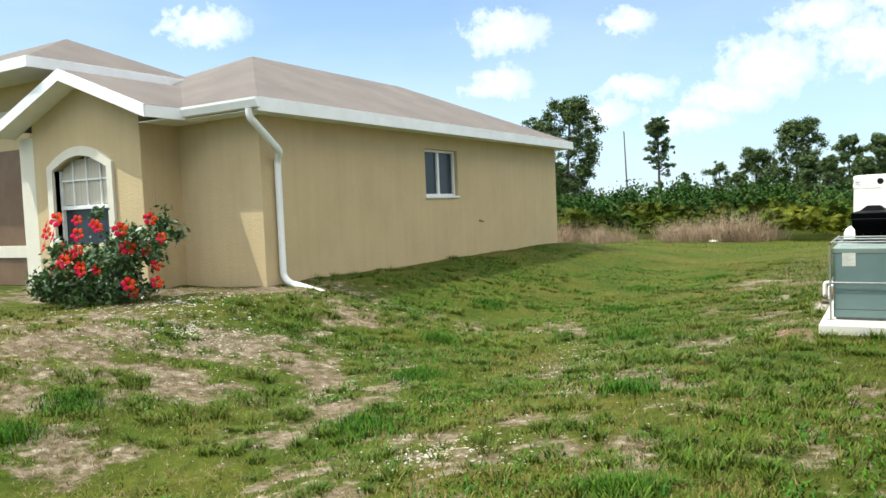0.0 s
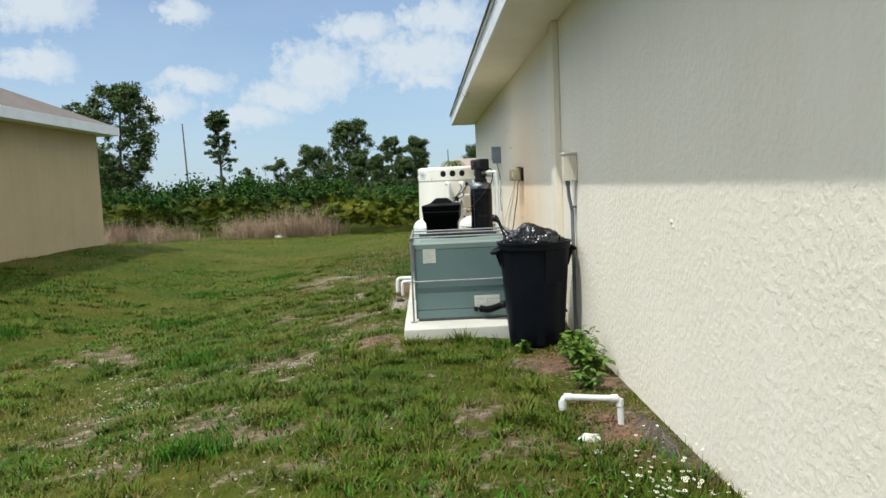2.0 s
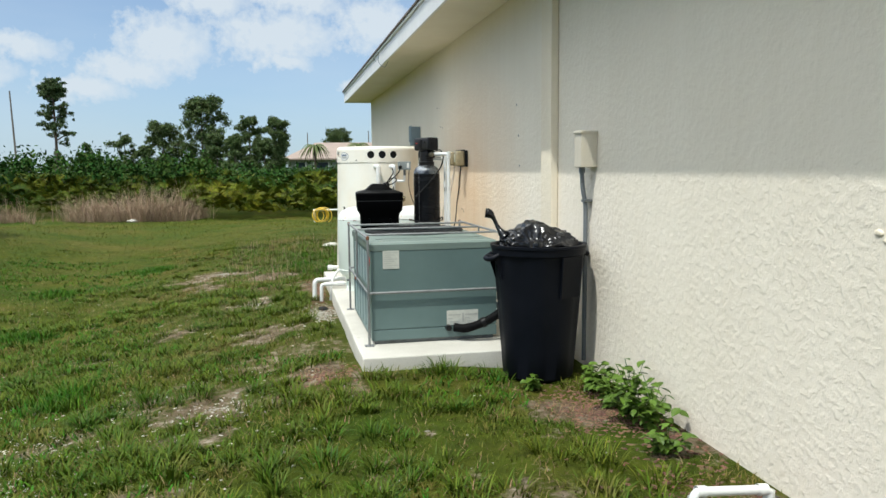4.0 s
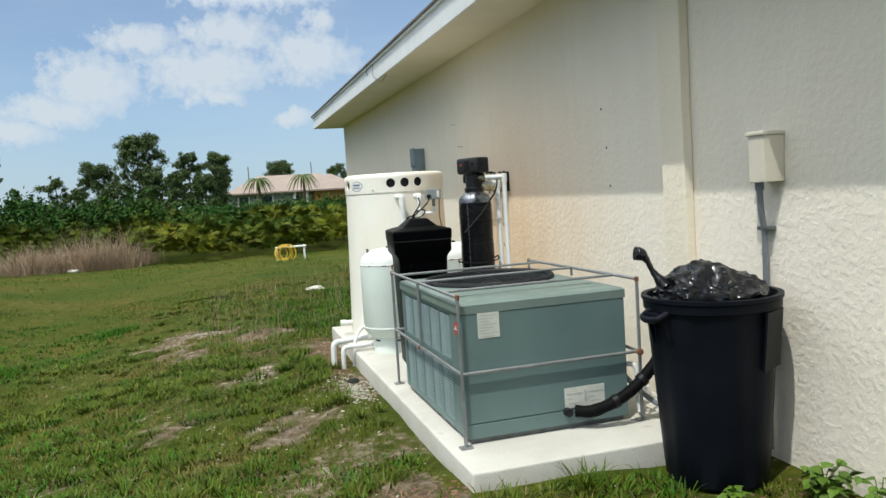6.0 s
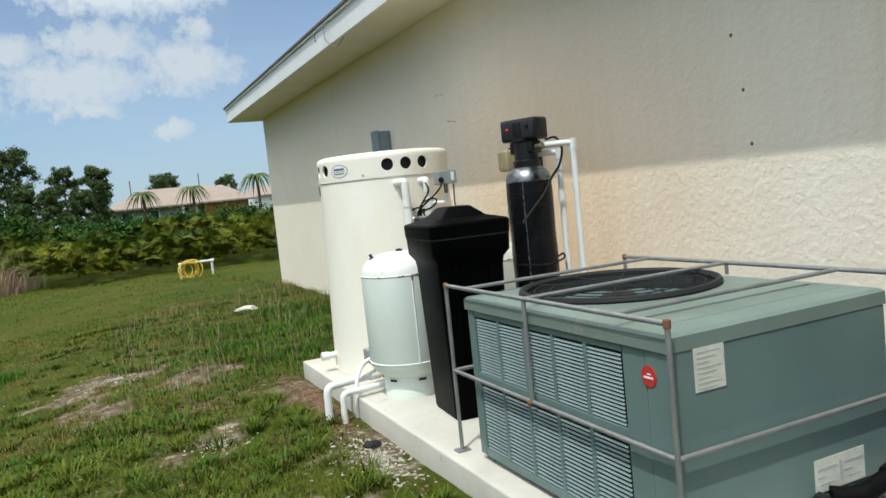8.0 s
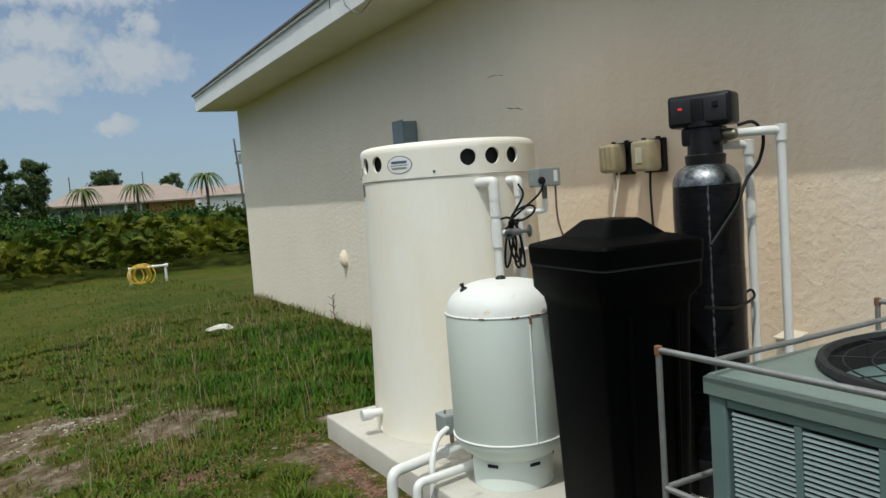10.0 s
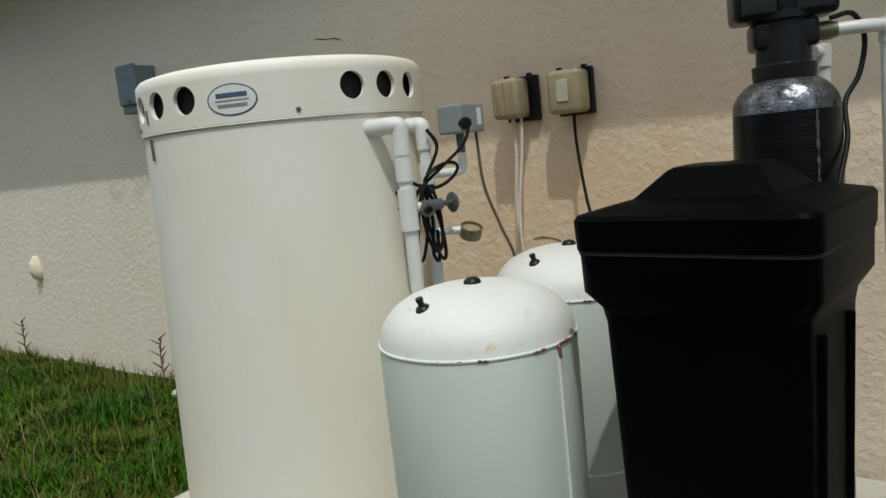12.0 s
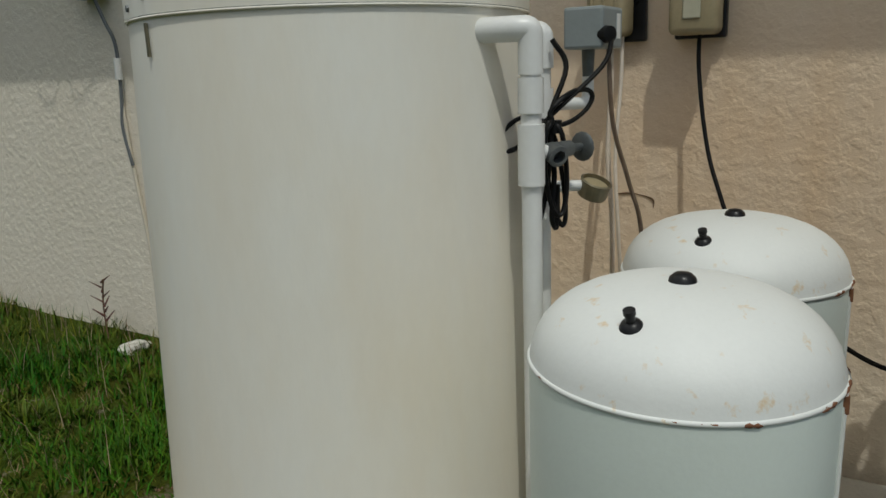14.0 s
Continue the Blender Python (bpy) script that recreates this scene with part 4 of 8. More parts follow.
def air_conditioner():
    ac = thing("air_conditioner", ((AX0 + AX1) / 2, (AY0 + AY1) / 2, 0.1), "faded grey-green packaged air conditioner on the concrete pad", "air conditioner")
    # base rails
    for y0, y1 in ((AY0 + 0.015, AY0 + 0.07), (AY1 - 0.07, AY1 - 0.015)):
        part("base_rail", box((AX0 + 0.02, y0, 0.1), (AX1 - 0.02, y1, AZ0 + 0.002), 0.003), M_GREYMETAL, ac)
    # casing: panel faces, seam at mid height on the end
    zs = 0.195
    body = box((AX0 + 0.035, AY0 + 0.006, AZ0), (AX1 - 0.004, AY1 - 0.004, AZ1 - 0.05), 0.004)
    part("casing", body, M_ACGREEN, ac, "grey-green sheet-metal casing")
    part("end_panel", box((AX0 + 0.001, AY0 - 0.002, zs + 0.004), (AX1, AY0 + 0.0055, AZ1 - 0.052), 0.003), M_ACGREEN, ac, "upper end panel")
    part("end_panel", box((AX0 + 0.001, AY0 - 0.002, AZ0 + 0.0), (AX1, AY0 + 0.0055, zs - 0.002), 0.003), M_ACGREEN, ac, "lower end panel")
    part("corner_post", box((AX0, AY0 + 0.0065, AZ0), (AX0 + 0.098, AY0 + 0.10, AZ1 - 0.052), 0.006), M_ACGREEN, ac, "folded corner post")
    part("corner_post", box((AX0, AY1 - 0.05, AZ0), (AX0 + 0.06, AY1, AZ1 - 0.052), 0.006), M_ACGREEN, ac)
    # top pan with fan opening
    cx, cy, r = (AX0 + AX1) / 2 - 0.01, AY0 + 0.73, 0.345
    lid = bmesh.new()
    n = 48
    o0, o1 = (AX0 - 0.008, AY0 - 0.0045), (AX1 + 0.006, AY1 + 0.006)
    outer, inner, low = [], [], []
    for k in range(n):
        a = 2 * math.pi * (k + 0.5) / n
        dx, dy = math.cos(a), math.sin(a)
        tx = ((o1[0] if dx > 0 else o0[0]) - cx) / dx
        ty = ((o1[1] if dy > 0 else o0[1]) - cy) / dy
        s = min(tx, ty)
        outer.append((cx + dx * s, cy + dy * s))
        inner.append((cx + dx * r, cy + dy * r))
    corners = [(o0[0], o0[1]), (o1[0], o0[1]), (o1[0], o1[1]), (o0[0], o1[1])]
    for c in corners:
        k = min(range(n), key=lambda q: (outer[q][0] - c[0]) ** 2 + (outer[q][1] - c[1]) ** 2)
        outer[k] = c
    vo = [lid.verts.new((x + (0.012 if x < cx else -0.012), y + (0.012 if y < cy else -0.012), AZ1)) for x, y in outer]
    vm = [lid.verts.new((x, y, AZ1 - 0.010)) for x, y in outer]
    vl = [lid.verts.new((x, y, AZ1 - 0.05)) for x, y in outer]
    vi = [lid.verts.new((x, y, AZ1 + 0.004)) for x, y in inner]
    vj = [lid.verts.new((cx + (x - cx) * 1.06, cy + (y - cy) * 1.06, AZ1 + 0.012)) for x, y in inner]
    vd = [lid.verts.new((x, y, AZ1 - 0.12)) for x, y in inner]
    for k in range(n):
        j = (k + 1) % n
        for a, b_ in ((vl, vm), (vm, vo), (vo, vj), (vj, vi), (vi, vd)):
            lid.faces.new((a[k], a[j], b_[j], b_[k]))
    bmesh.ops.recalc_face_normals(lid, faces=lid.faces)
    part("top_pan", lid, M_ACTOP, ac, "sun-faded top with rusty streaks", 35)
    # fan well with its shade put in as near-black disc and liner, rings and guard wires
    fan = part("fan", lathe([(0.0, -0.09), (0.342, -0.09), (0.342, -0.075), (0.0, -0.075)], (cx, cy, AZ1), 40), M_DARK, ac, "near-black disc standing for the shade in the fan well")
    part("fan_shroud", lathe([(0.3435, -0.09), (0.3435, 0.003), (0.352, 0.016)], (cx, cy, AZ1), 48), M_DARK, fan, "black rim ring with a liner added for the shade in the well", 50)
    for k in range(3):
        a0 = k * 2.094
        bl = bmesh.new()
        pts = [(0.06, a0 - 0.25, -0.075), (0.31, a0 - 0.30, -0.085), (0.32, a0 + 0.35, -0.05), (0.06, a0 + 0.4, -0.05)]
        bl = prism([(cx + rr * math.cos(a), cy + rr * math.sin(a), AZ1 + z) for rr, a, z in pts], (0, 0, 0.004))
        part("fan_blade", bl, M_FANBLACK, fan)
    part("fan_hub", lathe([(0.0, -0.09), (0.07, -0.09), (0.07, -0.02), (0.05, -0.008), (0.0, -0.006)], (cx, cy, AZ1), 24), M_FANBLACK, fan, "", 40)
    for rr in (0.07, 0.13, 0.19, 0.25, 0.31, 0.355):
        ring = tube([(cx + rr * math.cos(a), cy + rr * math.sin(a), AZ1 + 0.020) for a in np.linspace(0, 2 * math.pi, 41)], 0.002 if rr < 0.35 else 0.014, 6, caps=False)
        part("guard_ring", ring, M_DARK, fan)
    for k in range(10):
        a = k * math.pi / 5 + 0.2
        part("guard_wire", tube([(cx + 0.05 * math.cos(a), cy + 0.05 * math.sin(a), AZ1 + 0.024), (cx + 0.355 * math.cos(a), cy + 0.355 * math.sin(a), AZ1 + 0.022)], 0.002, 5), M_DARK, fan)
    for dy in (0.10, 0.215):
        part("pressed_bead", tube([(AX0 + 0.06, AY0 + dy, AZ1 - 0.002 + 0.02 * dy), (AX1 - 0.06, AY0 + dy, AZ1 - 0.002 + 0.02 * dy)], 0.006, 8), M_ACTOP, ac, "", 60)
    # louvred coil side: near-black sheet for the shade in the gaps, stiles and slats
    gy0, gy1 = AY0 + 0.20, AY1 - 0.055
    part("coil", box((AX0 + 0.03, gy0 - 0.01, AZ0 + 0.02), (AX0 + 0.0345, gy1 + 0.004, AZ1 - 0.055)), M_DARK, ac, "near-black sheet standing for the shaded coil behind the louvres")
    part("side_panel", box((AX0 + 0.002, AY0 + 0.102, AZ0 + 0.001), (AX0 + 0.03, gy0, AZ1 - 0.053), 0.003), M_ACGREEN, ac)
    grille = part("louvre_frame", box((AX0 + 0.001, gy0 + 0.001, AZ0), (AX0 + 0.03, gy1 + 0.002, AZ0 + 0.03), 0.002), M_ACGREEN, ac, "grey-green pressed louvre panel")
    part("louvre_frame", box((AX0 + 0.001, gy0 + 0.001, AZ1 - 0.075), (AX0 + 0.03, gy1 + 0.002, AZ1 - 0.053), 0.002), M_ACGREEN, ac)
    zm = 0.445
    part("louvre_frame", box((AX0 + 0.0005, gy0 + 0.001, zm - 0.022), (AX0 + 0.03, gy1 + 0.002, zm + 0.022), 0.002), M_ACGREEN, ac)
    cols = 5
    cw = (gy1 - gy0) / cols
    for k in range(1, cols):
        y = gy0 + k * cw
        part("stile", box((AX0 + 0.0015, y - 0.009, AZ0 + 0.031), (AX0 + 0.03, y + 0.009, zm - 0.023), 0.001), M_ACGREEN, ac)
        part("stile", box((AX0 + 0.0015, y - 0.009, zm + 0.023), (AX0 + 0.03, y + 0.009, AZ1 - 0.076), 0.001), M_ACGREEN, ac)
    at = base_of(grille)
    me = None
    for row, (z0, z1) in enumerate(((AZ0 + 0.034, zm - 0.026), (zm + 0.026, AZ1 - 0.079))):
        count = 18
        step = (z1 - z0) / count
        for c in range(cols):
            for k in range(count):
                if me is None:
                    w = cw - 0.0195
                    me = finish(prism([(0.0, -w / 2, 0.0), (0.0035, -w / 2, 0.0062), (0.0050, -w / 2, 0.0062), (0.0020, -w / 2, 0.0)], (0, w, 0)), "slat", M_ACSLAT)
                s = new("slat", me)
                s.parent = grille
                s.location = Vector((AX0 + 0.003, gy0 + (c + 0.5) * cw, z0 + k * step + 0.001)) - at
    # badge and labels
    badge = part("badge", lathe([(0.0, 0.0), (0.030, 0.0), (0.030, 0.002), (0.0, 0.0025)], (AX0 - 0.0005, AY0 + 0.085, AZ1 - 0.125), 24, (-1, 0, 0)), M_RED, ac, "round red enamel badge")
    part("badge_mark", box((AX0 - 0.0042, AY0 + 0.066, AZ1 - 0.131), (AX0 - 0.0032, AY0 + 0.104, AZ1 - 0.125)), M_WHITE, badge)
    part("badge_mark", box((AX0 - 0.0042, AY0 + 0.074, AZ1 - 0.120), (AX0 - 0.0032, AY0 + 0.090, AZ1 - 0.116)), M_WHITE, badge)
    lab = part("label", box((-1.213, AY0 - 0.0048, 0.598), (-1.105, AY0 - 0.0035, 0.718)), M_LABEL, ac, "faded rating label")
    for k in range(8):
        part("print_line", box((-1.203, AY0 - 0.0056, 0.702 - k * 0.014), (-1.117 - 0.02 * (k % 3), AY0 - 0.0050, 0.706 - k * 0.014)), M_INKPALE, lab)
    lab = part("label", box((-0.79, AY0 - 0.0038, 0.205), (-0.575, AY0 - 0.0025, 0.305)), M_LABEL, ac, "pale warning label with dark and blue print")
    for k in range(2):
        x = -0.78 + k * 0.115
        part("print_block", box((x, AY0 - 0.0048, 0.27), (x + 0.085, AY0 - 0.0040, 0.278)), M_INKPALE, lab)
        part("print_block", box((x, AY0 - 0.0048, 0.247), (x + 0.03, AY0 - 0.0040, 0.253)), M_INKPALE, lab)
        part("print_block", box((x + 0.01, AY0 - 0.0048, 0.225), (x + 0.07, AY0 - 0.0040, 0.230)), M_INKPALE, lab)
    part("print_block", box((-0.684, AY0 - 0.0048, 0.225), (-0.673, AY0 - 0.0040, 0.285)), M_INKPALE, lab)


air_conditioner()


def security_cage():
    c = thing("security_cage", (-0.86, 10.1, 0.1), "rusty galvanised pipe cage bolted round the air conditioner", "pipe cage")
    X0, X1, Y0, Y1, ZT, ZM, r = -1.312, -0.385, 9.437, 10.775, 0.806, 0.446, 0.0082
    for x, y in ((X0, Y0), (X0, Y1), (X1, Y0), (X1, Y1)):
        p = part("post", tube([(x, y, 0.101), (x, y, ZT)], r, 10), M_STEELPIPE, c, "", 60)
        part("foot_plate", box((x - 0.03, y - 0.025, 0.1), (x + 0.03, y + 0.025, 0.106), 0.001), M_STEELPIPE, p)
        part("corner_joint", lathe([(0, -0.014), (0.0105, -0.012), (0.0105, 0.010), (0, 0.013)], (x, y, ZT), 10), M_RUST, p, "", 60)
    YC, YD, YE = 10.15, 9.66, 10.60
    part("post", tube([(X0, YC, ZM), (X0, YC, ZT)], r, 10), M_STEELPIPE, c, "", 60)
    part("rivet", lathe([(0, 0), (0.012, 0.002), (0.008, 0.010), (0, 0.012)], (X0 - r, YC, ZM), 10, (-1, 0, 0)), M_RUST, c)
    for y in (Y1 - 0.001, YC):
        part("short_post", tube([(X1, y, 0.76), (X1, y, ZT)], r * 0.9, 8), M_STEELPIPE, c, "", 60)
    for z in (ZT, ZM):
        part("rail", tube([(X0, Y0, z), (X0, Y1, z)], r, 10), M_STEELPIPE, c, "", 60)
        part("rail", tube([(X1, Y0, z), (X1, Y1, z)], r, 10), M_STEELPIPE, c, "", 60)
    for y in (Y0, Y1):
        part("rail", tube([(X0, y, ZM), (X1, y, ZM)], r, 10), M_STEELPIPE, c, "", 60)
    for y in (YC, YD, YE):
        part("cross_bar", tube([(X0, y, ZT), (X1, y, ZT)], r * 0.9, 10), M_STEELPIPE, c, "", 60)


security_cage()


def refrigerant_line():
    t = thing("insulated_pipe", (-0.7, 9.43, 0.1), "black foam-wrapped pipe from the air conditioner to the wall", "insulated pipe")
    path = spline([(-0.74, 9.455, 0.19), (-0.66, 9.41, 0.192), (-0.52, 9.385, 0.245), (-0.40, 9.385, 0.325), (-0.28, 9.395, 0.44), (-0.19, 9.415, 0.51), (0.0, 9.43, 0.545)], 6)
    part("sleeve", tube(path, [0.029 + 0.004 * noise.noise(p * 30) for p in path], 12), M_INSUL, t, "black foam sleeve", 60)
    for k in (10, 17, 24, 30):
        p, q = path[k], path[k + 1]
        part("tape_band", tube([p, q], 0.0345, 12), M_SILVERTAPE if k == 24 else M_RUBBER, t, "", 60)
    part("plug", lathe([(0, 0), (0.022, 0.0), (0.02, 0.03), (0, 0.032)], (-0.78, 9.464, 0.19), 14, (0, -1, 0)), M_BLACKP, t, "", 50)
    d = thing("drain_pipe", (-0.2, 9.4, 0.1), "white and grey drain pipes behind the bin", "drain pipe")
    part("pipe", tube(rounded_path([(-0.43, 9.60, 0.36), (-0.36, 9.52, 0.36), (-0.36, 9.50, 0.12)], 0.03), 0.013, 10), M_PVC, d, "white pipe", 60)
    part("pipe", tube(spline([(-0.43, 9.56, 0.33), (-0.38, 9.46, 0.24), (-0.30, 9.36, 0.17), (-0.12, 9.34, 0.14), (-0.02, 9.35, 0.16)], 6), 0.013, 10), M_GREYPVC, d, "grey flexible conduit", 60)
    part("red_cap", lathe([(0, 0), (0.016, 0), (0.016, 0.02), (0, 0.022)], (-0.395, 9.428, 0.447), 12, (0, -1, 0)), M_RUST, d, "", 50)


refrigerant_line()


# ---- rubbish bin and bag ----
BX, BY, BG = -0.345, 8.91, -0.005


def rubbish_bin():
    c = thing("rubbish_bin", (BX, BY, BG), "large round black plastic rubbish bin standing on the grass", "rubbish bin")
    H, r0, r1 = 0.80, 0.212, 0.268
    prof = [(0.0, 0.0), (r0 - 0.012, 0.0), (r0, 0.015), (r0 + 0.012, 0.16)]
    for k in range(1, 7):
        prof.append((r0 + 0.012 + (r1 - r0 - 0.012) * k / 6, 0.16 + (H - 0.24) * k / 6))
    prof += [(r1 + 0.002, H - 0.06), (r1 + 0.012, H - 0.055), (r1 + 0.014, H - 0.02), (r1 + 0.02, H - 0.015), (r1 + 0.02, H), (r1 - 0.004, H), (r1 - 0.008, H - 0.03), (r1 - 0.02, H - 0.2), (r0, 0.05), (0, 0.04)]
    b = lathe(prof, (BX, BY, BG), 64)
    for v in b.verts:                       # pressed panels round the side
        d = Vector((v.co.x - BX, v.co.y - BY, 0))
        z = v.co.z - BG
        if 0.1 < z < H - 0.07 and d.length > 0.18:
            a = math.atan2(d.y, d.x)
            v.co -= d.normalized() * 0.006 * max(0, math.cos(a * 8)) ** 0.5 if math.cos(a * 8) > 0 else Vector()
    part("tub", b, M_CAN, c, "ribbed black tub", 35)
    for a0 in (3.25, 0.2):
        pts = [(r1 + 0.016, -0.20, H - 0.055), (r1 + 0.055, -0.14, H - 0.075), (r1 + 0.062, 0.0, H - 0.08), (r1 + 0.055, 0.14, H - 0.075), (r1 + 0.016, 0.20, H - 0.055)]
        path = spline([(BX + r * math.cos(a0 + a), BY + r * math.sin(a0 + a), BG + z) for r, a, z in pts], 6)
        part("handle", tube(path, 0.015, 8), M_CAN, c, "", 60)
        web = [(BX + rr * math.cos(a0 + a), BY + rr * math.sin(a0 + a), BG + H - 0.07) for rr, a in ((r1 + 0.0, -0.19), (r1 + 0.05, -0.13), (r1 + 0.058, 0), (r1 + 0.05, 0.13), (r1 + 0.0, 0.19))]
        part("handle_web", prism(web, (0, 0, 0.012)), M_CAN, c)
        for s in (-1, 1):
            a = a0 + s * 0.2
            part("handle_bracket", prism([(BX + (r1 + 0.002) * math.cos(a), BY + (r1 + 0.002) * math.sin(a), BG + H - 0.05), (BX + (r1 + 0.04) * math.cos(a - s * 0.05), BY + (r1 + 0.04) * math.sin(a - s * 0.05), BG + H - 0.07), (BX + (r1 - 0.004) * math.cos(a), BY + (r1 - 0.004) * math.sin(a), BG + H - 0.2)], (0.006, 0.006, 0)), M_CAN, c)
    part("panel", prism([(BX + 0.05, BY - 0.289, BG + H - 0.06), (BX + 0.20, BY - 0.20, BG + H - 0.06), (BX + 0.185, BY - 0.19, BG + 0.5), (BX + 0.045, BY - 0.268, BG + 0.5)], (-0.004, 0.008, 0)), M_CAN, c, "flat moulded panel")
    # crumpled bag lying in it
    bag = bmesh.new()
    bmesh.ops.create_icosphere(bag, subdivisions=6, radius=1.0)
    for v in bag.verts:
        p = v.co.copy()
        ridge = abs(noise.noise(p * 1.9 + Vector((3, 1, 2)))) * 0.38 + abs(noise.noise(p * 3.6)) * 0.26 + abs(noise.noise(Vector((p.x * 9, p.y * 5, p.z * 5)))) * 0.08
        s = 1.14 - ridge
        q = Vector((p.x * 0.27 * s, p.y * 0.265 * s, p.z * 0.15 * s))
        if p.z > 0:
            q.z += 0.075 * max(0, 1 - (Vector((p.x + 0.15, p.y - 0.05)).length) * 0.9)
        if q.length > 0 and math.hypot(q.x, q.y) > 0.236:
            k = 0.236 / math.hypot(q.x, q.y)
            q.x *= k
            q.y *= k
        v.co = q + Vector((BX, BY, BG + H - 0.09))
    rb = thing("rubbish_bag", (BX, BY, BG + H - 0.2), "crumpled shiny black rubbish bag bulging out of the bin", "rubbish bag")
    part("bag", bag, M_BAG, rb, "", 25)
    tail = spline([(BX - 0.20, BY + 0.03, BG + H + 0.04), (BX - 0.235, BY + 0.06, BG + H + 0.10), (BX - 0.26, BY + 0.07, BG + H + 0.155), (BX - 0.285, BY + 0.08, BG + H + 0.18), (BX - 0.305, BY + 0.085, BG + H + 0.185)], 5)
    part("knot", tube(tail, [0.03 - 0.018 * math.sin(math.pi * min(1, k / 14)) + 0.006 * noise.noise(Vector((k, 0, 0)) * 1.7) for k in range(len(tail))], 9), M_BAG, rb, "twisted knotted neck", 40)


rubbish_bin()


# ---- water treatment on the pad ----
TX, TY, TR = -0.822, 12.668, 0.423


def aerator_tank():
    t = thing("water_tank", (TX, TY, 0.1), "tall cream fibreglass water tank with vent holes round its lid", "water tank")
    z1 = 1.316
    part("shell", lathe([(0.0, 0.101), (TR + 0.032, 0.101), (TR + 0.032, 0.14), (TR + 0.015, 0.7), (TR, z1), (TR - 0.01, z1 + 0.002), (0, z1 + 0.002)], (TX, TY, 0), 96), M_TANK, t, "cream cylindrical shell", 40)
    # lid skirt with round vents cut through
    segs, vents = 144, []
    cap = part("lid", lathe([(TR + 0.006, 1.438), (TR + 0.005, 1.456), (TR - 0.006, 1.469), (TR - 0.026, 1.475), (0.0, 1.479)], (TX, TY, 0), 96), M_TANK, t, "cream lid", 50)
    angles = [math.atan2(q[1] - TY, q[0] - TX) for q in ((-0.936, 12.289), (-0.832, 12.263), (-0.719, 12.271))]
    a0, a1, a2 = angles[0], angles[0] + 0.275, angles[0] + 0.55
    c0 = math.atan2(12.588 - TY, -1.236 - TX)
    centres = [a0, a1, a2, c0, c0 - 0.275, c0 - 0.55, a2 + 1.9, a2 + 2.17, a2 + 2.44]
    hr, hz = 0.0375, 1.391
    b = bmesh.new()
    R = TR + 0.006
    zz = np.linspace(z1 + 0.003, 1.438, 2)
    # plain skirt stretches between holes, and a square with a round hole at each vent
    def pt(a, z, r=R):
        return b.verts.new((TX + r * math.cos(a), TY + r * math.sin(a), z))
    w = 0.0545 / R
    spans = sorted((c % (2 * math.pi)) for c in centres)
    n = len(spans)
    for i, c in enumerate(spans):
        nxt = spans[(i + 1) % n] + (2 * math.pi if i == n - 1 else 0)
        s0, s1 = c + w, nxt - w
        k = max(1, int((s1 - s0) / 0.035))
        prev = None
        for j in range(k + 1):
            a = s0 + (s1 - s0) * j / k
            cur = (pt(a, zz[0]), pt(a, zz[1]))
            if prev:
                b.faces.new((prev[0], cur[0], cur[1], prev[1]))
            prev = cur
        m = 32
        ring_o, ring_i, ring_b = [], [], []
        for j in range(m):
            th = 2 * math.pi * (j + 0.5) / m
            dx, dz = math.cos(th), math.sin(th)
            lim = []
            if abs(dx) > 1e-6:
                lim.append(w * R / abs(dx))
            if abs(dz) > 1e-6:
                lim.append(((zz[1] - hz) if dz > 0 else (hz - zz[0])) / abs(dz))
            s = min(lim)
            ring_o.append(pt(c + dx * s / R, hz + dz * s))
            ring_i.append(pt(c + dx * hr / R, hz + dz * hr))
            ring_b.append(pt(c + dx * hr / R, hz + dz * hr, R - 0.012))
        for ua in (-w, w):                  # square corners
            for uz in (zz[0], zz[1]):
                co = Vector((TX + R * math.cos(c + ua), TY + R * math.sin(c + ua), uz))
                min(ring_o, key=lambda v: (v.co - co).length).co = co
        for j in range(m):
            q = (j + 1) % m
            b.faces.new((ring_o[j], ring_o[q], ring_i[q], ring_i[j]))
            b.faces.new((ring_i[j], ring_i[q], ring_b[q], ring_b[j]))
    bmesh.ops.remove_doubles(b, verts=b.verts, dist=0.0005)
    bmesh.ops.recalc_face_normals(b, faces=b.faces)
    for f in b.faces:                       # every outer face looks outwards
        m = f.calc_center_median()
        if f.normal.dot(Vector((m.x - TX, m.y - TY, 0)).normalized()) < -0.3:
            f.normal_flip()
    part("skirt", b, M_TANK, t, "lid skirt with round vent holes", 40)
    # added near-black sheet: the dark inside of the tank is put into its colour
    part("vent_screen", lathe([(TR - 0.02, z1 + 0.004), (TR - 0.02, 1.437)], (TX, TY, 0), 72), M_DARK, t, "near-black sheet standing for the shade inside the vents")
    part("seam", tube([(TX + (TR + 0.004) * math.cos(a), TY + (TR + 0.004) * math.sin(a), z1) for a in np.linspace(0, 2 * math.pi, 73)], 0.0028, 6, caps=False), M_TANK, t)
    # screws at the skirt
    for a in ((a0 + c0) / 2 + 0.18, c0 - 0.62):
        part("screw", lathe([(0, 0), (0.007, 0), (0.006, 0.004), (0, 0.005)], (TX + R * math.cos(a), TY + R * math.sin(a), 1.337), 10, (math.cos(a), math.sin(a), 0)), M_GREYMETAL, t)
    a = c0 - 0.42
    for z0_, z1_ in ((1.245, 1.305), (1.345, 1.385)):
        part("drip_stain", tube([(TX + (R + 0.000) * math.cos(a), TY + (R + 0.0) * math.sin(a), z0_), (TX + R * math.cos(a + 0.004), TY + R * math.sin(a), z1_)], 0.004, 6), M_BRASS, t, "dark drip mark")
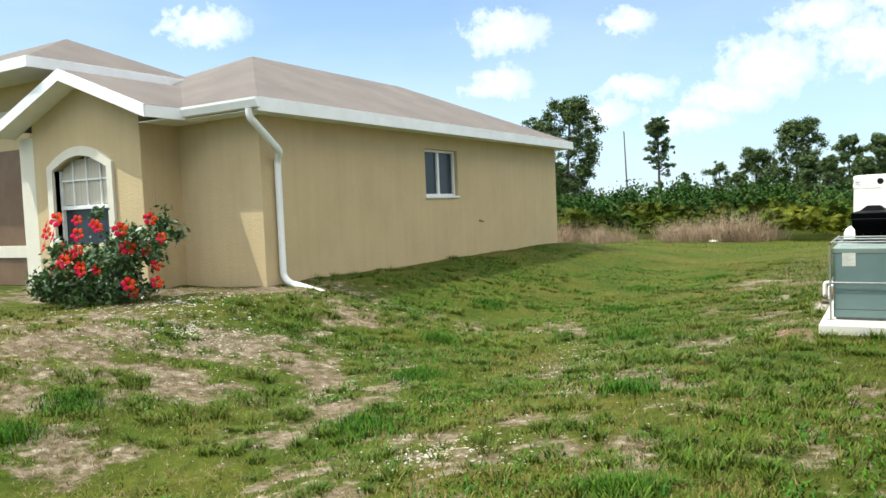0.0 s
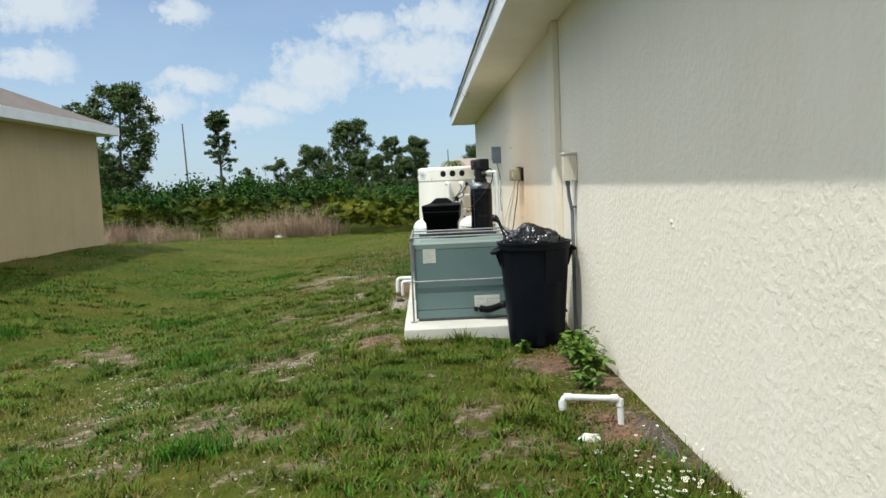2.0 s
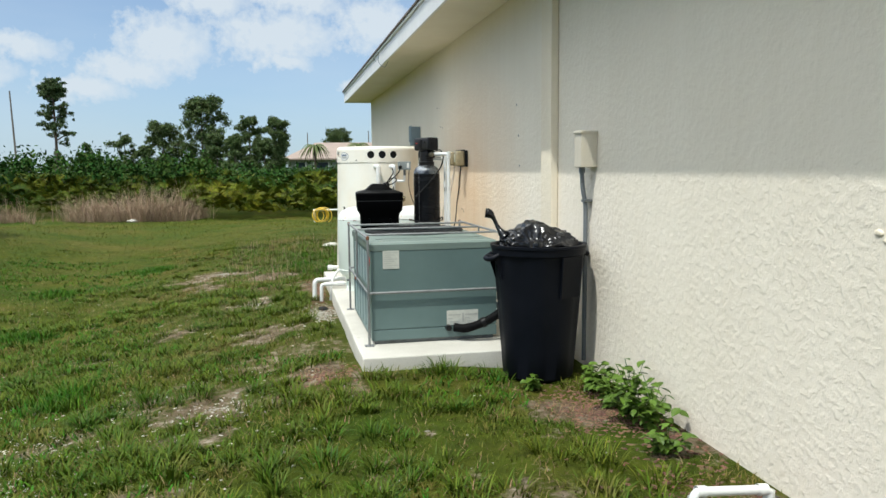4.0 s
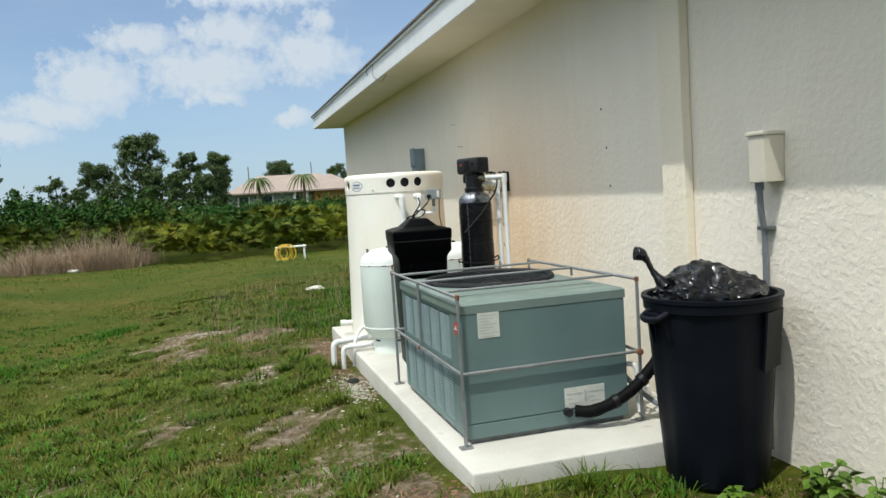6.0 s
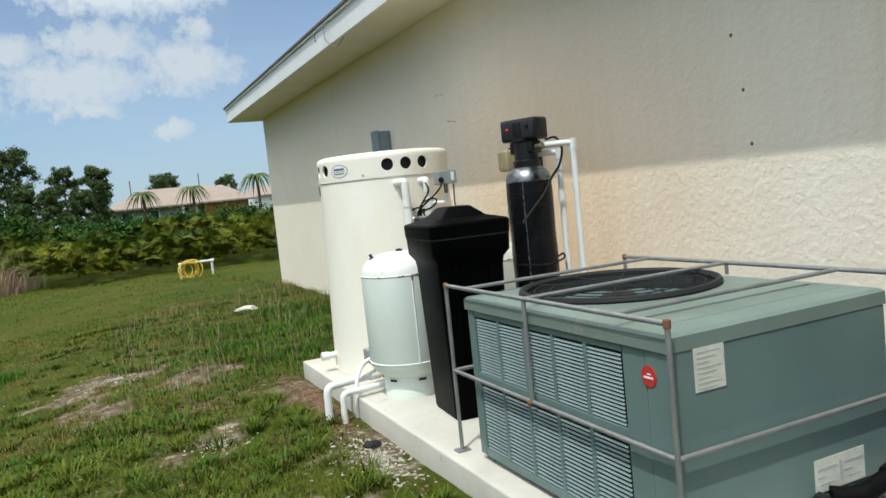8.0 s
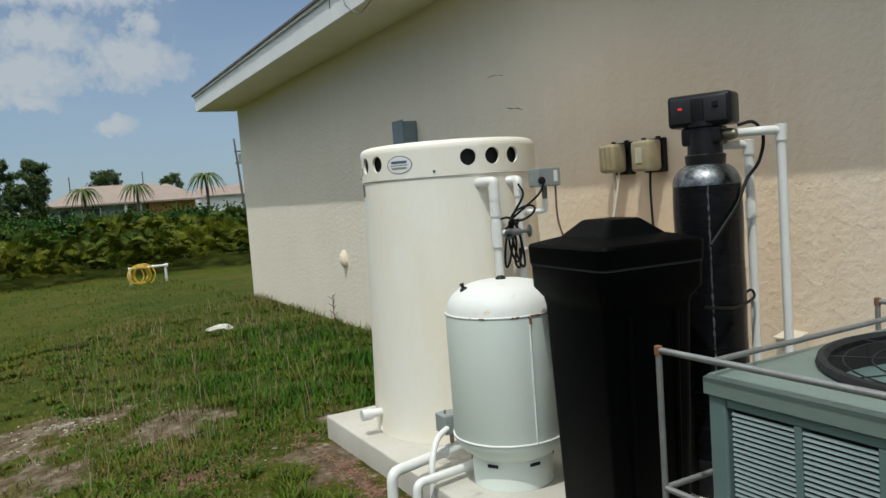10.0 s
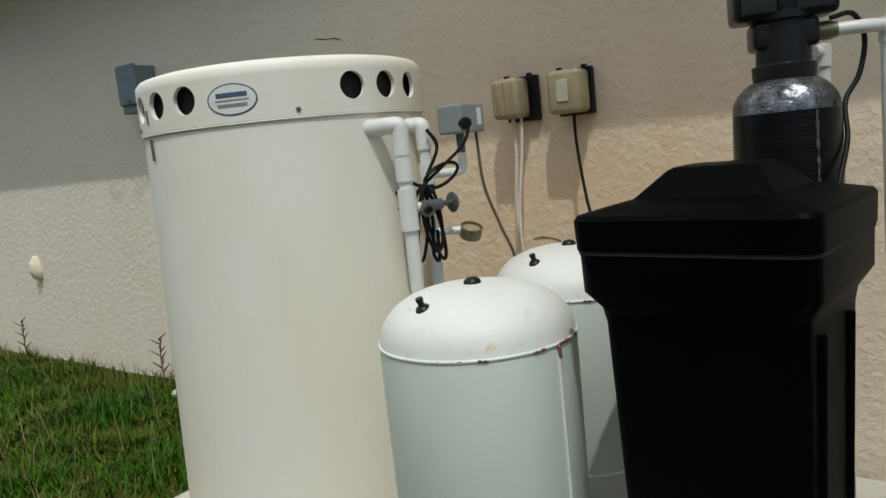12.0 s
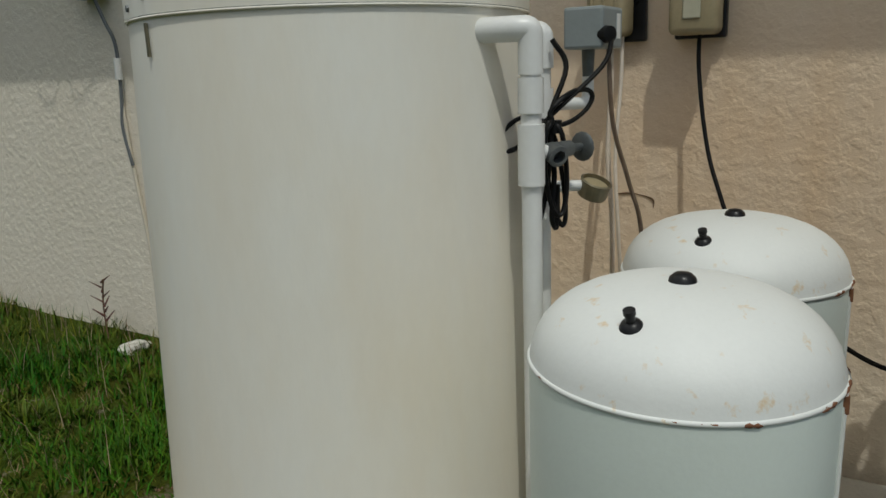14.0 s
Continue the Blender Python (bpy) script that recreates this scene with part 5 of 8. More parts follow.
    # oval label: curved plate, blue ring and unreadable bars
    ac = math.atan2(12.527 - TY, -1.185 - TX) + 0.155
    lz = 1.378

    def oval(rx, rz, lift, m=40):
        q = bmesh.new()
        mid = [q.verts.new((TX + (R + lift) * math.cos(ac + f * rx / R), TY + (R + lift) * math.sin(ac + f * rx / R), lz)) for f in -np.cos(np.linspace(0, math.pi, 25))]
        for sgn in (1, -1):
            edge = [q.verts.new((TX + (R + lift) * math.cos(ac + f * rx / R), TY + (R + lift) * math.sin(ac + f * rx / R), lz + sgn * rz * math.sqrt(max(0, 1 - f * f)))) for f in -np.cos(np.linspace(0, math.pi, 25))]
            for k in range(24):
                q.faces.new((mid[k], mid[k + 1], edge[k + 1], edge[k]) if sgn > 0 else (mid[k + 1], mid[k], edge[k], edge[k + 1]))
        bmesh.ops.remove_doubles(q, verts=q.verts, dist=1e-5)
        return q

    lab = part("label", oval(0.068, 0.041, 0.0012), M_BLUEINK, t, "oval white label with blue rim and illegible print")
    part("label_face", oval(0.0640, 0.0375, 0.0020), M_WHITE, lab)
    for zc, rx, rz, mt in ((0.012, 0.042, 0.006, M_BLUEINK), (-0.002, 0.046, 0.002, M_INK), (-0.015, 0.040, 0.0045, M_INK)):
        q = bmesh.new()
        n_ = 8
        lo = [q.verts.new((TX + (R + 0.0027) * math.cos(ac + f * rx / R), TY + (R + 0.0027) * math.sin(ac + f * rx / R), lz + zc - rz)) for f in np.linspace(-1, 1, n_)]
        hi = [q.verts.new((v.co.x, v.co.y, lz + zc + rz)) for v in lo]
        for k in range(n_ - 1):
            q.faces.new((lo[k], lo[k + 1], hi[k + 1], hi[k]))
        part("print_bar", q, mt, lab)
    # drain stub
    a = math.atan2(12.70 - TY, -1.34 - TX)
    d = Vector((-1, 0.04, 0)).normalized()
    p = Vector((TX, TY, 0.205)) + Vector((math.cos(a), math.sin(a), 0)) * (TR + 0.005)
    part("drain_stub", tube([p, p + d * 0.075, p + d * 0.076, p + d * 0.125], [0.021, 0.021, 0.027, 0.027], 20), M_PVC, t, "short white drain stub", 40)
    part("drain_lip", tube([p + Vector((0, 0, -0.02)), p + Vector((-0.03, 0, -0.09))], 0.009, 8), M_TANK, t, "", 50)


aerator_tank()


def tank_pipework():
    t = thing("pvc_pipework", (-0.83, 12.16, 0.1), "white pvc riser pipes with tap and gauge against the tank", "pipework")
    r = 0.0195
    e = Vector((-0.882, 12.165, 1.272))
    part("inlet", tube(rounded_path([(-0.905, 12.30, 1.272), (e.x - 0.012, e.y + 0.02, 1.272), (e.x, e.y, 1.272), (e.x, e.y, 1.19)], 0.03), r + 0.004, 16), M_PVC, t, "white elbow from the tank", 50)
    part("riser", tube([(e.x, e.y, 1.195), (e.x + 0.01, e.y + 0.0, 0.13)], r, 16), M_PVC, t, "white riser pipe", 50)
    part("coupling", tube([(e.x, e.y, 1.12), (e.x, e.y, 1.185)], r + 0.0045, 16), M_PVC, t, "", 50)
    tee = part("tee", tube([(e.x + 0.001, e.y, 0.985), (e.x + 0.001, e.y, 1.10)], r + 0.006, 16), M_PVC, t, "white tee", 50)
    # garden tap on the tee
    s = Vector((0.93, -0.30, 0)).normalized()
    tp = Vector((e.x, e.y, 1.045))
    part("nipple", tube([tp, tp + s * 0.05], 0.014, 12), M_PVC, tee, "", 50)
    tap = part("tap", tube([tp + s * 0.04, tp + s * 0.11], 0.016, 12), M_GREYMETAL, t, "grey cast garden tap", 50)
    part("tap_mouth", lathe([(0, 0), (0.019, 0), (0.021, 0.03), (0.013, 0.032), (0.013, 0.01), (0, 0.01)], tuple(tp + s * 0.055), 16, (-0.5, -0.75, -0.3)), M_GREYMETAL, tap, "", 50)
    part("tap_stem", tube([tp + s * 0.10, tp + s * 0.145], 0.008, 10), M_GREYMETAL, tap, "", 50)
    part("tap_wheel", lathe([(0, -0.005), (0.026, -0.004), (0.030, 0.0), (0.026, 0.005), (0, 0.005)], tuple(tp + s * 0.15), 14, tuple(s)), M_GREYMETAL, tap, "", 50)
    # second riser with pressure switch and gauge
    f = Vector((-0.718, 12.215, 1.272))
    part("inlet", tube(rounded_path([(-0.80, 12.30, 1.272), (f.x - 0.005, f.y + 0.03, 1.272), (f.x, f.y, 1.272), (f.x, f.y, 1.20)], 0.03), r + 0.003, 16), M_PVC, t, "", 50)
    part("riser", tube([(f.x, f.y, 1.21), (f.x, f.y, 0.13)], r - 0.002, 16), M_PVC, t, "", 50)
    part("coupling", tube([(f.x, f.y, 1.10), (f.x, f.y, 1.16)], r + 0.003, 16), M_PVC, t, "", 50)
    part("switch_arm", tube(rounded_path([(f.x, f.y, 1.125), (f.x + 0.10, f.y - 0.06, 1.125), (f.x + 0.10, f.y - 0.06, 1.18)], 0.02), 0.013, 12), M_PVC, t, "", 50)
    sw = part("pressure_switch", box((f.x + 0.035, f.y - 0.115, 1.235), (f.x + 0.155, f.y - 0.03, 1.318), 0.006), M_GREYBOX, t, "grey pressure switch box")
    part("switch_neck", tube([(f.x + 0.10, f.y - 0.06, 1.17), (f.x + 0.10, f.y - 0.06, 1.236)], [0.011, 0.014], 12), M_GREYMETAL, sw, "", 50)
    part("switch_tag", box((f.x + 0.115, f.y - 0.117, 1.255), (f.x + 0.135, f.y - 0.1155, 1.305)), M_WHITE, sw)
    part("cord_grip", lathe([(0, 0), (0.018, 0), (0.016, 0.02), (0, 0.025)], (f.x + 0.05, f.y - 0.112, 1.262), 14, (-0.5, -0.85, 0)), M_RUBBER, sw, "", 50)
    part("gauge_arm", tube([(f.x, f.y, 0.955), (f.x + 0.05, f.y - 0.07, 0.955)], 0.012, 10), M_PVC, t, "", 50)
    gd = Vector((-0.12, -0.36, 0.85)).normalized()
    g = Vector((f.x + 0.065, f.y - 0.09, 0.95))
    gauge = part("gauge", lathe([(0, -0.022), (0.03, -0.022), (0.033, -0.016), (0.033, 0.010), (0.0345, 0.014), (0.030, 0.016), (0.029, 0.006), (0, 0.006)], tuple(g), 24, tuple(gd)), M_BRASS, t, "weathered round pressure gauge", 50)
    part("gauge_face", lathe([(0, 0.0065), (0.028, 0.0065), (0.028, 0.0075), (0, 0.0078)], tuple(g), 20, tuple(gd)), M_COVER, gauge, "yellowed gauge face")
    # loosely bundled black cord hung over the second riser
    c = thing("power_cord", (-0.79, 12.13, 0.9), "loosely bundled black power cord hung on the white pipes", "power cord")
    ax = Vector((0.86, -0.50, 0)).normalized()
    back = Vector((0.5, 0.86, 0))
    knot = Vector((-0.785, 12.19, 1.10))

    def loop(tilt, long, wide, lift, first=0.0):
        d = ax * math.sin(tilt) + Vector((0, 0, 1)) * math.cos(tilt)
        e = ax * math.cos(tilt) - Vector((0, 0, 1)) * math.sin(tilt)
        return [knot + d * (long * (1 - math.cos(u)) * 0.5) + e * (wide * math.sin(u)) + back * lift for u in np.linspace(first, 2 * math.pi - 0.5, 9)]

    pts = [Vector((f.x + 0.05, f.y - 0.13, 1.262)), Vector((f.x + 0.02, f.y - 0.12, 1.20))]
    for tilt, long, wide, lift in ((2.95, 0.22, 0.018, -0.02), (1.15, 0.115, 0.026, -0.03), (3.05, 0.19, 0.026, -0.04), (-2.1, 0.10, 0.025, 0.02), (3.3, 0.215, 0.015, -0.03)):
        pts += loop(tilt, long, wide, lift)
    part("cord", tube(spline(pts, 5), 0.0052, 6), M_RUBBER, c, "", 60)
    part("cord", tube(spline([(f.x - 0.02, f.y - 0.03, 1.255), (f.x - 0.02, f.y - 0.06, 1.20), knot + back * -0.03, knot + Vector((0.0, -0.03, -0.10)), knot + Vector((-0.012, -0.03, -0.19)), knot + Vector((0.012, -0.03, -0.215)), knot + Vector((0.016, -0.03, -0.13))], 6), 0.0055, 6), M_RUBBER, c, "", 60)
    part("cord_tie", tube([knot + Vector((0.0, -0.03, -0.025)), knot + Vector((0.0, -0.03, 0.0))], 0.016, 8), M_RUBBER, c, "", 60)
    b = thing("brown_cable", (-0.62, 12.1, 0.8), "thin brown cable hanging from the pressure switch", "cable")
    part("cable", tube(spline([(f.x + 0.14, f.y - 0.09, 1.236), (-0.585, 12.11, 1.08), (-0.56, 12.08, 0.95), (-0.52, 12.06, 0.82), (-0.50, 12.05, 0.5), (-0.45, 12.2, 0.11)], 8), 0.005, 6), M_BROWNCORD, b, "", 60)


tank_pipework()


def pressure_tank(cx, cy):
    t = thing("pressure_tank", (cx, cy, 0.1), "pale blue-grey steel pressure tank with rust at its seam", "pressure tank", "pressure tanks on the pad")
    R = 0.222
    zs, zt = 0.775, 0.893
    part("body", lathe([(0.0, 0.205), (0.10, 0.208), (0.165, 0.222), (0.195, 0.245), (R, 0.285), (R + 0.002, zs)], (cx, cy, 0), 64), M_PTANK, t, "pale blue-grey cylinder", 45)
    dome = [(R + 0.002, zs + 0.001)]
    for k in range(1, 11):
        a = k / 10 * math.pi / 2
        dome.append((R * math.cos(a) ** 0.72 if k < 10 else 0.0, zs + (zt - zs) * math.sin(a)))
    part("dome", lathe(dome, (cx, cy, 0), 64), M_PTOP, t, "white domed top speckled with rust", 50)
    for z in (zs, 0.30):
        part("weld_seam", tube([(cx + (R + 0.001) * math.cos(a), cy + (R + 0.001) * math.sin(a), z) for a in np.linspace(0, 2 * math.pi, 65)], 0.0042, 8, caps=False), M_PTOP, t, "", 60)
    for k, (a, ln) in enumerate(((-1.95, 0.10), (-1.62, 0.16), (-1.35, 0.06), (-2.5, 0.07), (-0.9, 0.08))):
        part("rust_patch", tube([(cx + (R + 0.0025) * math.cos(a + d), cy + (R + 0.0025) * math.sin(a + d), zs - 0.001 + 0.0015 * math.sin(9 * d + k)) for d in np.linspace(-ln, ln, 7)], [0.0008, 0.0032, 0.004, 0.003, 0.0042, 0.003, 0.0008], 6), M_RUST, t, "rust bleeding from the seam", 60)
    part("side_seam", tube([(cx - 0.03, cy - R - 0.001, 0.3), (cx - 0.03, cy - R - 0.001, zs)], 0.0035, 8), M_PTOP, t, "vertical weld", 60)
    part("rust_patch", tube([(cx - 0.03, cy - R - 0.0015, zs - 0.004), (cx - 0.028, cy - R - 0.002, zs - 0.03)], 0.005, 8), M_RUST, t, "rust at the weld")
    for a in (3.55, 3.35, 4.3, 4.9, 2.4):
        w = 0.018 + 0.03 * ((a * 7) % 1)
        part("rust_patch", tube([(cx + (R + 0.0022) * math.cos(a + s), cy + (R + 0.0022) * math.sin(a + s), zs + 0.0005) for s in np.linspace(-w, w, 7)], 0.0026, 8), M_RUST, t, "", 60)
    base = part("base_ring", lathe([(0.150, 0.101), (0.156, 0.101), (0.158, 0.22), (0.150, 0.22)], (cx, cy, 0), 48), M_PTANK, t, "pressed base ring", 45)
    # slots are flat near-black plates, the shade of the openings as colour
    for k in range(6):
        a = k * math.pi / 3 + 0.5
        d = Vector((math.cos(a), math.sin(a), 0))
        s = Vector((-d.y, d.x, 0))
        p = Vector((cx, cy, 0.20)) + d * 0.158
        part("slot", prism([p - s * 0.022 - Vector((0, 0, 0.006)), p + s * 0.022 - Vector((0, 0, 0.006)), p + s * 0.022 + Vector((0, 0, 0.006)), p - s * 0.022 + Vector((0, 0, 0.006))], d * 0.003), M_DARK, base)
    v = Vector((cx - 0.148, cy + 0.026, 0.856))
    n = Vector((-0.35, 0.05, 1)).normalized()
    cap = part("air_valve", lathe([(0, -0.006), (0.021, -0.006), (0.020, 0.006), (0.013, 0.018), (0.007, 0.020), (0.007, 0.030), (0.0085, 0.031), (0.0085, 0.038), (0, 0.039)], tuple(v), 18, tuple(n)), M_BLACKP, t, "black air valve", 50)
    part("plug", lathe([(0, -0.006), (0.022, -0.006), (0.019, 0.006), (0.012, 0.012), (0, 0.014)], (cx, cy, zt), 18), M_BLACKP, t, "black centre plug", 50)
    return t


PT1 = pressure_tank(-1.098, 11.823)
copy_thing(PT1, pose(-0.568, 11.853, 0.1))


def brine_tank():
    cx, cy = -0.995, 11.29
    t = thing("brine_tank", (cx, cy, 0.1), "tall tapered black plastic brine tank with a square lid", "brine tank")
    rot = Matrix.Rotation(radians(-5), 3, "Z")

    def slab(levels, bev=0.0):
        """Rounded-square rings: (half x, half y, z, corner radius)."""
        b = bmesh.new()
        rings = []
        for hx, hy, z, r in levels:
            ring = []
            for qx, qy, a0 in ((1, 1, 0), (-1, 1, 90), (-1, -1, 180), (1, -1, 270)):
                for k in range(6):
                    a = radians(a0 + 18 * k)
                    ring.append(b.verts.new(rot @ Vector((qx * (hx - r) + r * math.cos(a), qy * (hy - r) + r * math.sin(a), 0)) + Vector((cx, cy, z))))
            rings.append(ring)
        for u, w in zip(rings, rings[1:]):
            for k in range(24):
                b.faces.new((u[k], u[(k + 1) % 24], w[(k + 1) % 24], w[k]))
        b.faces.new(rings[0][::-1])
        b.faces.new(rings[-1])
        bmesh.ops.recalc_face_normals(b, faces=b.faces)
        return b

    part("body", slab([(0.142, 0.164, 0.101, 0.03), (0.148, 0.170, 0.115, 0.035), (0.167, 0.189, 0.83, 0.035), (0.172, 0.194, 0.86, 0.035), (0.196, 0.217, 0.895, 0.035), (0.198, 0.219, 0.975, 0.035)]), M_BRINE, t, "tapered black body with a flared rim", 40)
    lid = part("lid", slab([(0.202, 0.223, 0.978, 0.036), (0.204, 0.225, 1.035, 0.036), (0.198, 0.219, 1.044, 0.034), (0.15, 0.165, 1.058, 0.03), (0.11, 0.12, 1.068, 0.03)]), M_BRINE, t, "black lid with a raised grip", 35)
    part("lid_grip", slab([(0.130, 0.142, 1.056, 0.02), (0.066, 0.086, 1.112, 0.015), (0.056, 0.076, 1.117, 0.012)]), M_BRINE, lid, "raised tapered grip", 30)
    part("rim_groove", slab([(0.2000, 0.2210, 0.970, 0.036), (0.2000, 0.2210, 0.977, 0.036)]), M_DARK, t)
    for s in (-1, 1):
        p = rot @ Vector((s * 0.09, -0.2, 0)) + Vector((cx, cy, 0))
        part("rib", tube([(p.x, p.y + 0.030, 0.15), (p.x, p.y + 0.008, 0.82)], 0.008, 8), M_BRINE, t, "", 60)
    c = thing("brine_tube", (cx + 0.2, cy, 0.9), "black brine tube looped from softener to brine tank", "tube")
    part("tube", tube(spline([(-0.50, 11.18, 1.40), (-0.465, 11.14, 1.405), (-0.445, 11.12, 1.35), (-0.46, 11.13, 1.27), (-0.495, 11.155, 1.21), (-0.56, 11.143, 1.13), (-0.62, 11.145, 1.07), (-0.69, 11.15, 1.0)], 8), 0.006, 8), M_RUBBER, c, "", 60)
    part("tube", tube(spline([(-0.75, 11.14, 0.80), (-0.60, 11.14, 0.78), (-0.455, 11.18, 0.79), (-0.44, 11.20, 0.815), (-0.46, 11.22, 0.80)], 8), 0.005, 8), M_RUBBER, c, "", 60)


brine_tank()


def water_softener():
    cx, cy, R = -0.565, 11.268, 0.117
    t = thing("water_softener", (cx, cy, 0.1), "tall black water softener cylinder with a control head on the pad", "water softener")
    part("boot", lathe([(0, 0.101), (R + 0.006, 0.101), (R + 0.006, 0.22), (R, 0.235)], (cx, cy, 0), 48), M_BLACKP, t, "black moulded base boot", 45)
    prof = [(R, 0.22)]
    for k in range(1, 12):
        z = 0.22 + 0.985 * k / 11
        prof.append((R + 0.0015 * math.sin(k * 2.1), z))
    part("cylinder", lathe(prof, (cx, cy, 0), 56), M_RESIN, t, "glossy black film-wrapped cylinder", 60)
    dome = [(R - 0.0005, 1.2005)]
    for k in range(1, 9):
        a = k / 8 * math.pi / 2
        dome.append((max(0.05, R * math.cos(a) ** 0.8), 1.20 + 0.085 * math.sin(a)))
    part("dome", lathe(dome, (cx, cy, 0), 56), M_CHROME, t, "shiny bare dome with glints in its colour", 60)
    sa = 3.90
    seam = [(cx + (R + 0.001) * math.cos(sa + 0.006 * math.sin(k * 1.7)), cy + (R + 0.001) * math.sin(sa + 0.006 * math.sin(k * 1.7)), 0.24 + 0.016 * k) for k in range(61)]
    part("wrap_seam", tube(seam, [0.0035 + 0.0018 * math.sin(k * 2.3) for k in range(61)], 6), M_CRINKLE, t, "crinkled shiny film seam with glints in its colour", 60)
    part("collar", lathe([(0.055, 1.27), (0.068, 1.275), (0.07, 1.305), (0.06, 1.31), (0.058, 1.40), (0.066, 1.405), (0.066, 1.43), (0, 1.43)], (cx, cy, 0), 32), M_BLACKP, t, "black threaded collar", 40)
    # control head, turned to face the walk
    d = Vector((-0.209, -0.096, 0)).normalized()
    s = Vector((-d.y, d.x, 0))
    o = Vector((cx, cy, 0)) - d * 0.0
    def hb(u0, u1, w0, w1, z0, z1, bev):
        b = box((u0, w0, z0), (u1, w1, z1), bev, segs=3)
        for v in b.verts:
            v.co = o + d * v.co.x + s * v.co.y + Vector((0, 0, v.co.z))
        bmesh.ops.recalc_face_normals(b, faces=b.faces)
        return b
    head = part("control_head", hb(-0.055, 0.055, -0.110, 0.110, 1.405, 1.518, 0.014), M_BLACKP, t, "black control head", 40)
    part("face", hb(0.0552, 0.062, -0.099, 0.099, 1.416, 1.508, 0.006), M_FANBLACK, head, "glossy black display window", 40)
    part("display_digits", hb(0.0622, 0.0632, -0.068, -0.054, 1.466, 1.474, 0.0), M_LED, head, "small red lit digits")
    part("button_panel", hb(0.0622, 0.066, -0.022, 0.02, 1.425, 1.500, 0.004), M_BLACKP, head, "raised button panel", 40)
    part("knob", hb(0.0622, 0.068, 0.05, 0.07, 1.465, 1.487, 0.004), M_BLACKP, head)
    part("valve_body", hb(-0.05, 0.045, -0.07, 0.07, 1.34, 1.404, 0.012), M_BLACKP, t, "black valve body", 40)
    part("fitting", lathe([(0, 0), (0.02, 0), (0.022, 0.03), (0.016, 0.05), (0, 0.052)], (cx + 0.02, cy - 0.06, 1.37), 16, (0.3, -1, 0)), M_BRASS, t, "brass fitting", 50)
    # white supply pipes behind
    p = thing("pvc_pipework", (-0.40, 11.1, 0.1), "white pvc supply pipes from softener down to the pad", "pipework")
    a, b2 = Vector((-0.408, 11.078, 1.372)), Vector((-0.405, 11.215, 1.335))
    part("pipe", tube(rounded_path([(cx + 0.04, cy - 0.02, 1.372), (cx + 0.09, a.y + 0.03, 1.372), (a.x, a.y, 1.372), (a.x, a.y, 0.16), (a.x + 0.01, a.y - 0.10, 0.135)], 0.03), 0.0155, 14), M_PVC, p, "white drop pipe with elbow", 50)
    part("elbow", lathe([(0.0195, -0.03), (0.0195, 0.025), (0.0, 0.028)], (a.x, a.y, 1.365), 14), M_PVC, p, "", 50)
    part("pipe", tube(rounded_path([(cx + 0.05, cy, 1.335), (b2.x, b2.y, 1.335), (b2.x, b2.y, 0.16)], 0.03), 0.0155, 14), M_PVC, p, "", 50)
    part("elbow", lathe([(0.0195, -0.03), (0.0195, 0.02), (0.0, 0.025)], (b2.x, b2.y, 1.328), 14), M_PVC, p, "", 50)
    part("coupling", lathe([(0.0195, -0.03), (0.0195, 0.03)], (b2.x, b2.y, 1.10), 14), M_PVC, p, "", 50)
    for dy, z in ((0.0, 0.135), (0.055, 0.118)):
        part("pipe", tube(rounded_path([(b2.x, b2.y - dy, 0.17), (b2.x, b2.y - dy, z), (-0.20, 10.75 - dy, z), (-0.12, 9.8, z)], 0.03), 0.0155, 12), M_PVC, p, "", 50)
    part("pipe", tube(rounded_path([(-0.45, 11.3, 0.125), (-0.42, 11.9, 0.125), (-0.72, 12.18, 0.125)], 0.05), 0.0155, 12), M_PVC, p, "", 50)


water_softener()


def pad_edge_pipes():
    t = thing("pvc_pipework", (-1.45, 12.0, 0.0), "white pvc pipes turning down over the pad edge", "pipework")
    r = 0.0215
    part("pipe", tube(rounded_path([(-0.95, 12.13, 0.17), (-1.20, 12.10, 0.17), (-1.545, 12.0, 0.175), (-1.55, 11.995, -0.06)], 0.04), r, 14), M_PVC, t, "", 50)
    part("pipe", tube(rounded_path([(-1.05, 11.97, 0.14), (-1.25, 11.95, 0.14), (-1.485, 11.905, 0.145), (-1.49, 11.90, -0.06)], 0.03), r - 0.004, 14), M_PVC, t, "", 50)
    part("tee", tube([(-1.165, 12.105, 0.17), (-1.26, 12.083, 0.17)], r + 0.006, 14), M_PVC, t, "", 50)
    part("coupling", tube([(-1.05, 12.117, 0.17), (-1.10, 12.112, 0.17)], r + 0.005, 14), M_PVC, t, "", 50)
    sw = part("pressure_switch", box((-1.265, 12.055, 0.245), (-1.175, 12.145, 0.325), 0.006), M_GREYBOX, t, "small grey switch box on a nipple")
    part("nipple", tube([(-1.215, 12.10, 0.18), (-1.215, 12.10, 0.246)], 0.0095, 10), M_BRASS, sw, "", 50)
    part("reset_stem", tube([(-1.24, 12.10, 0.324), (-1.24, 12.10, 0.34)], 0.004, 8), M_GREYMETAL, sw)
    part("conduit", tube(spline([(-1.255, 12.06, 0.275), (-1.32, 12.03, 0.25), (-1.37, 11.99, 0.18), (-1.385, 11.97, 0.10), (-1.40, 11.96, -0.05)], 8), 0.0125, 12), M_PVC, t, "white flexible conduit loop", 60)


pad_edge_pipes()


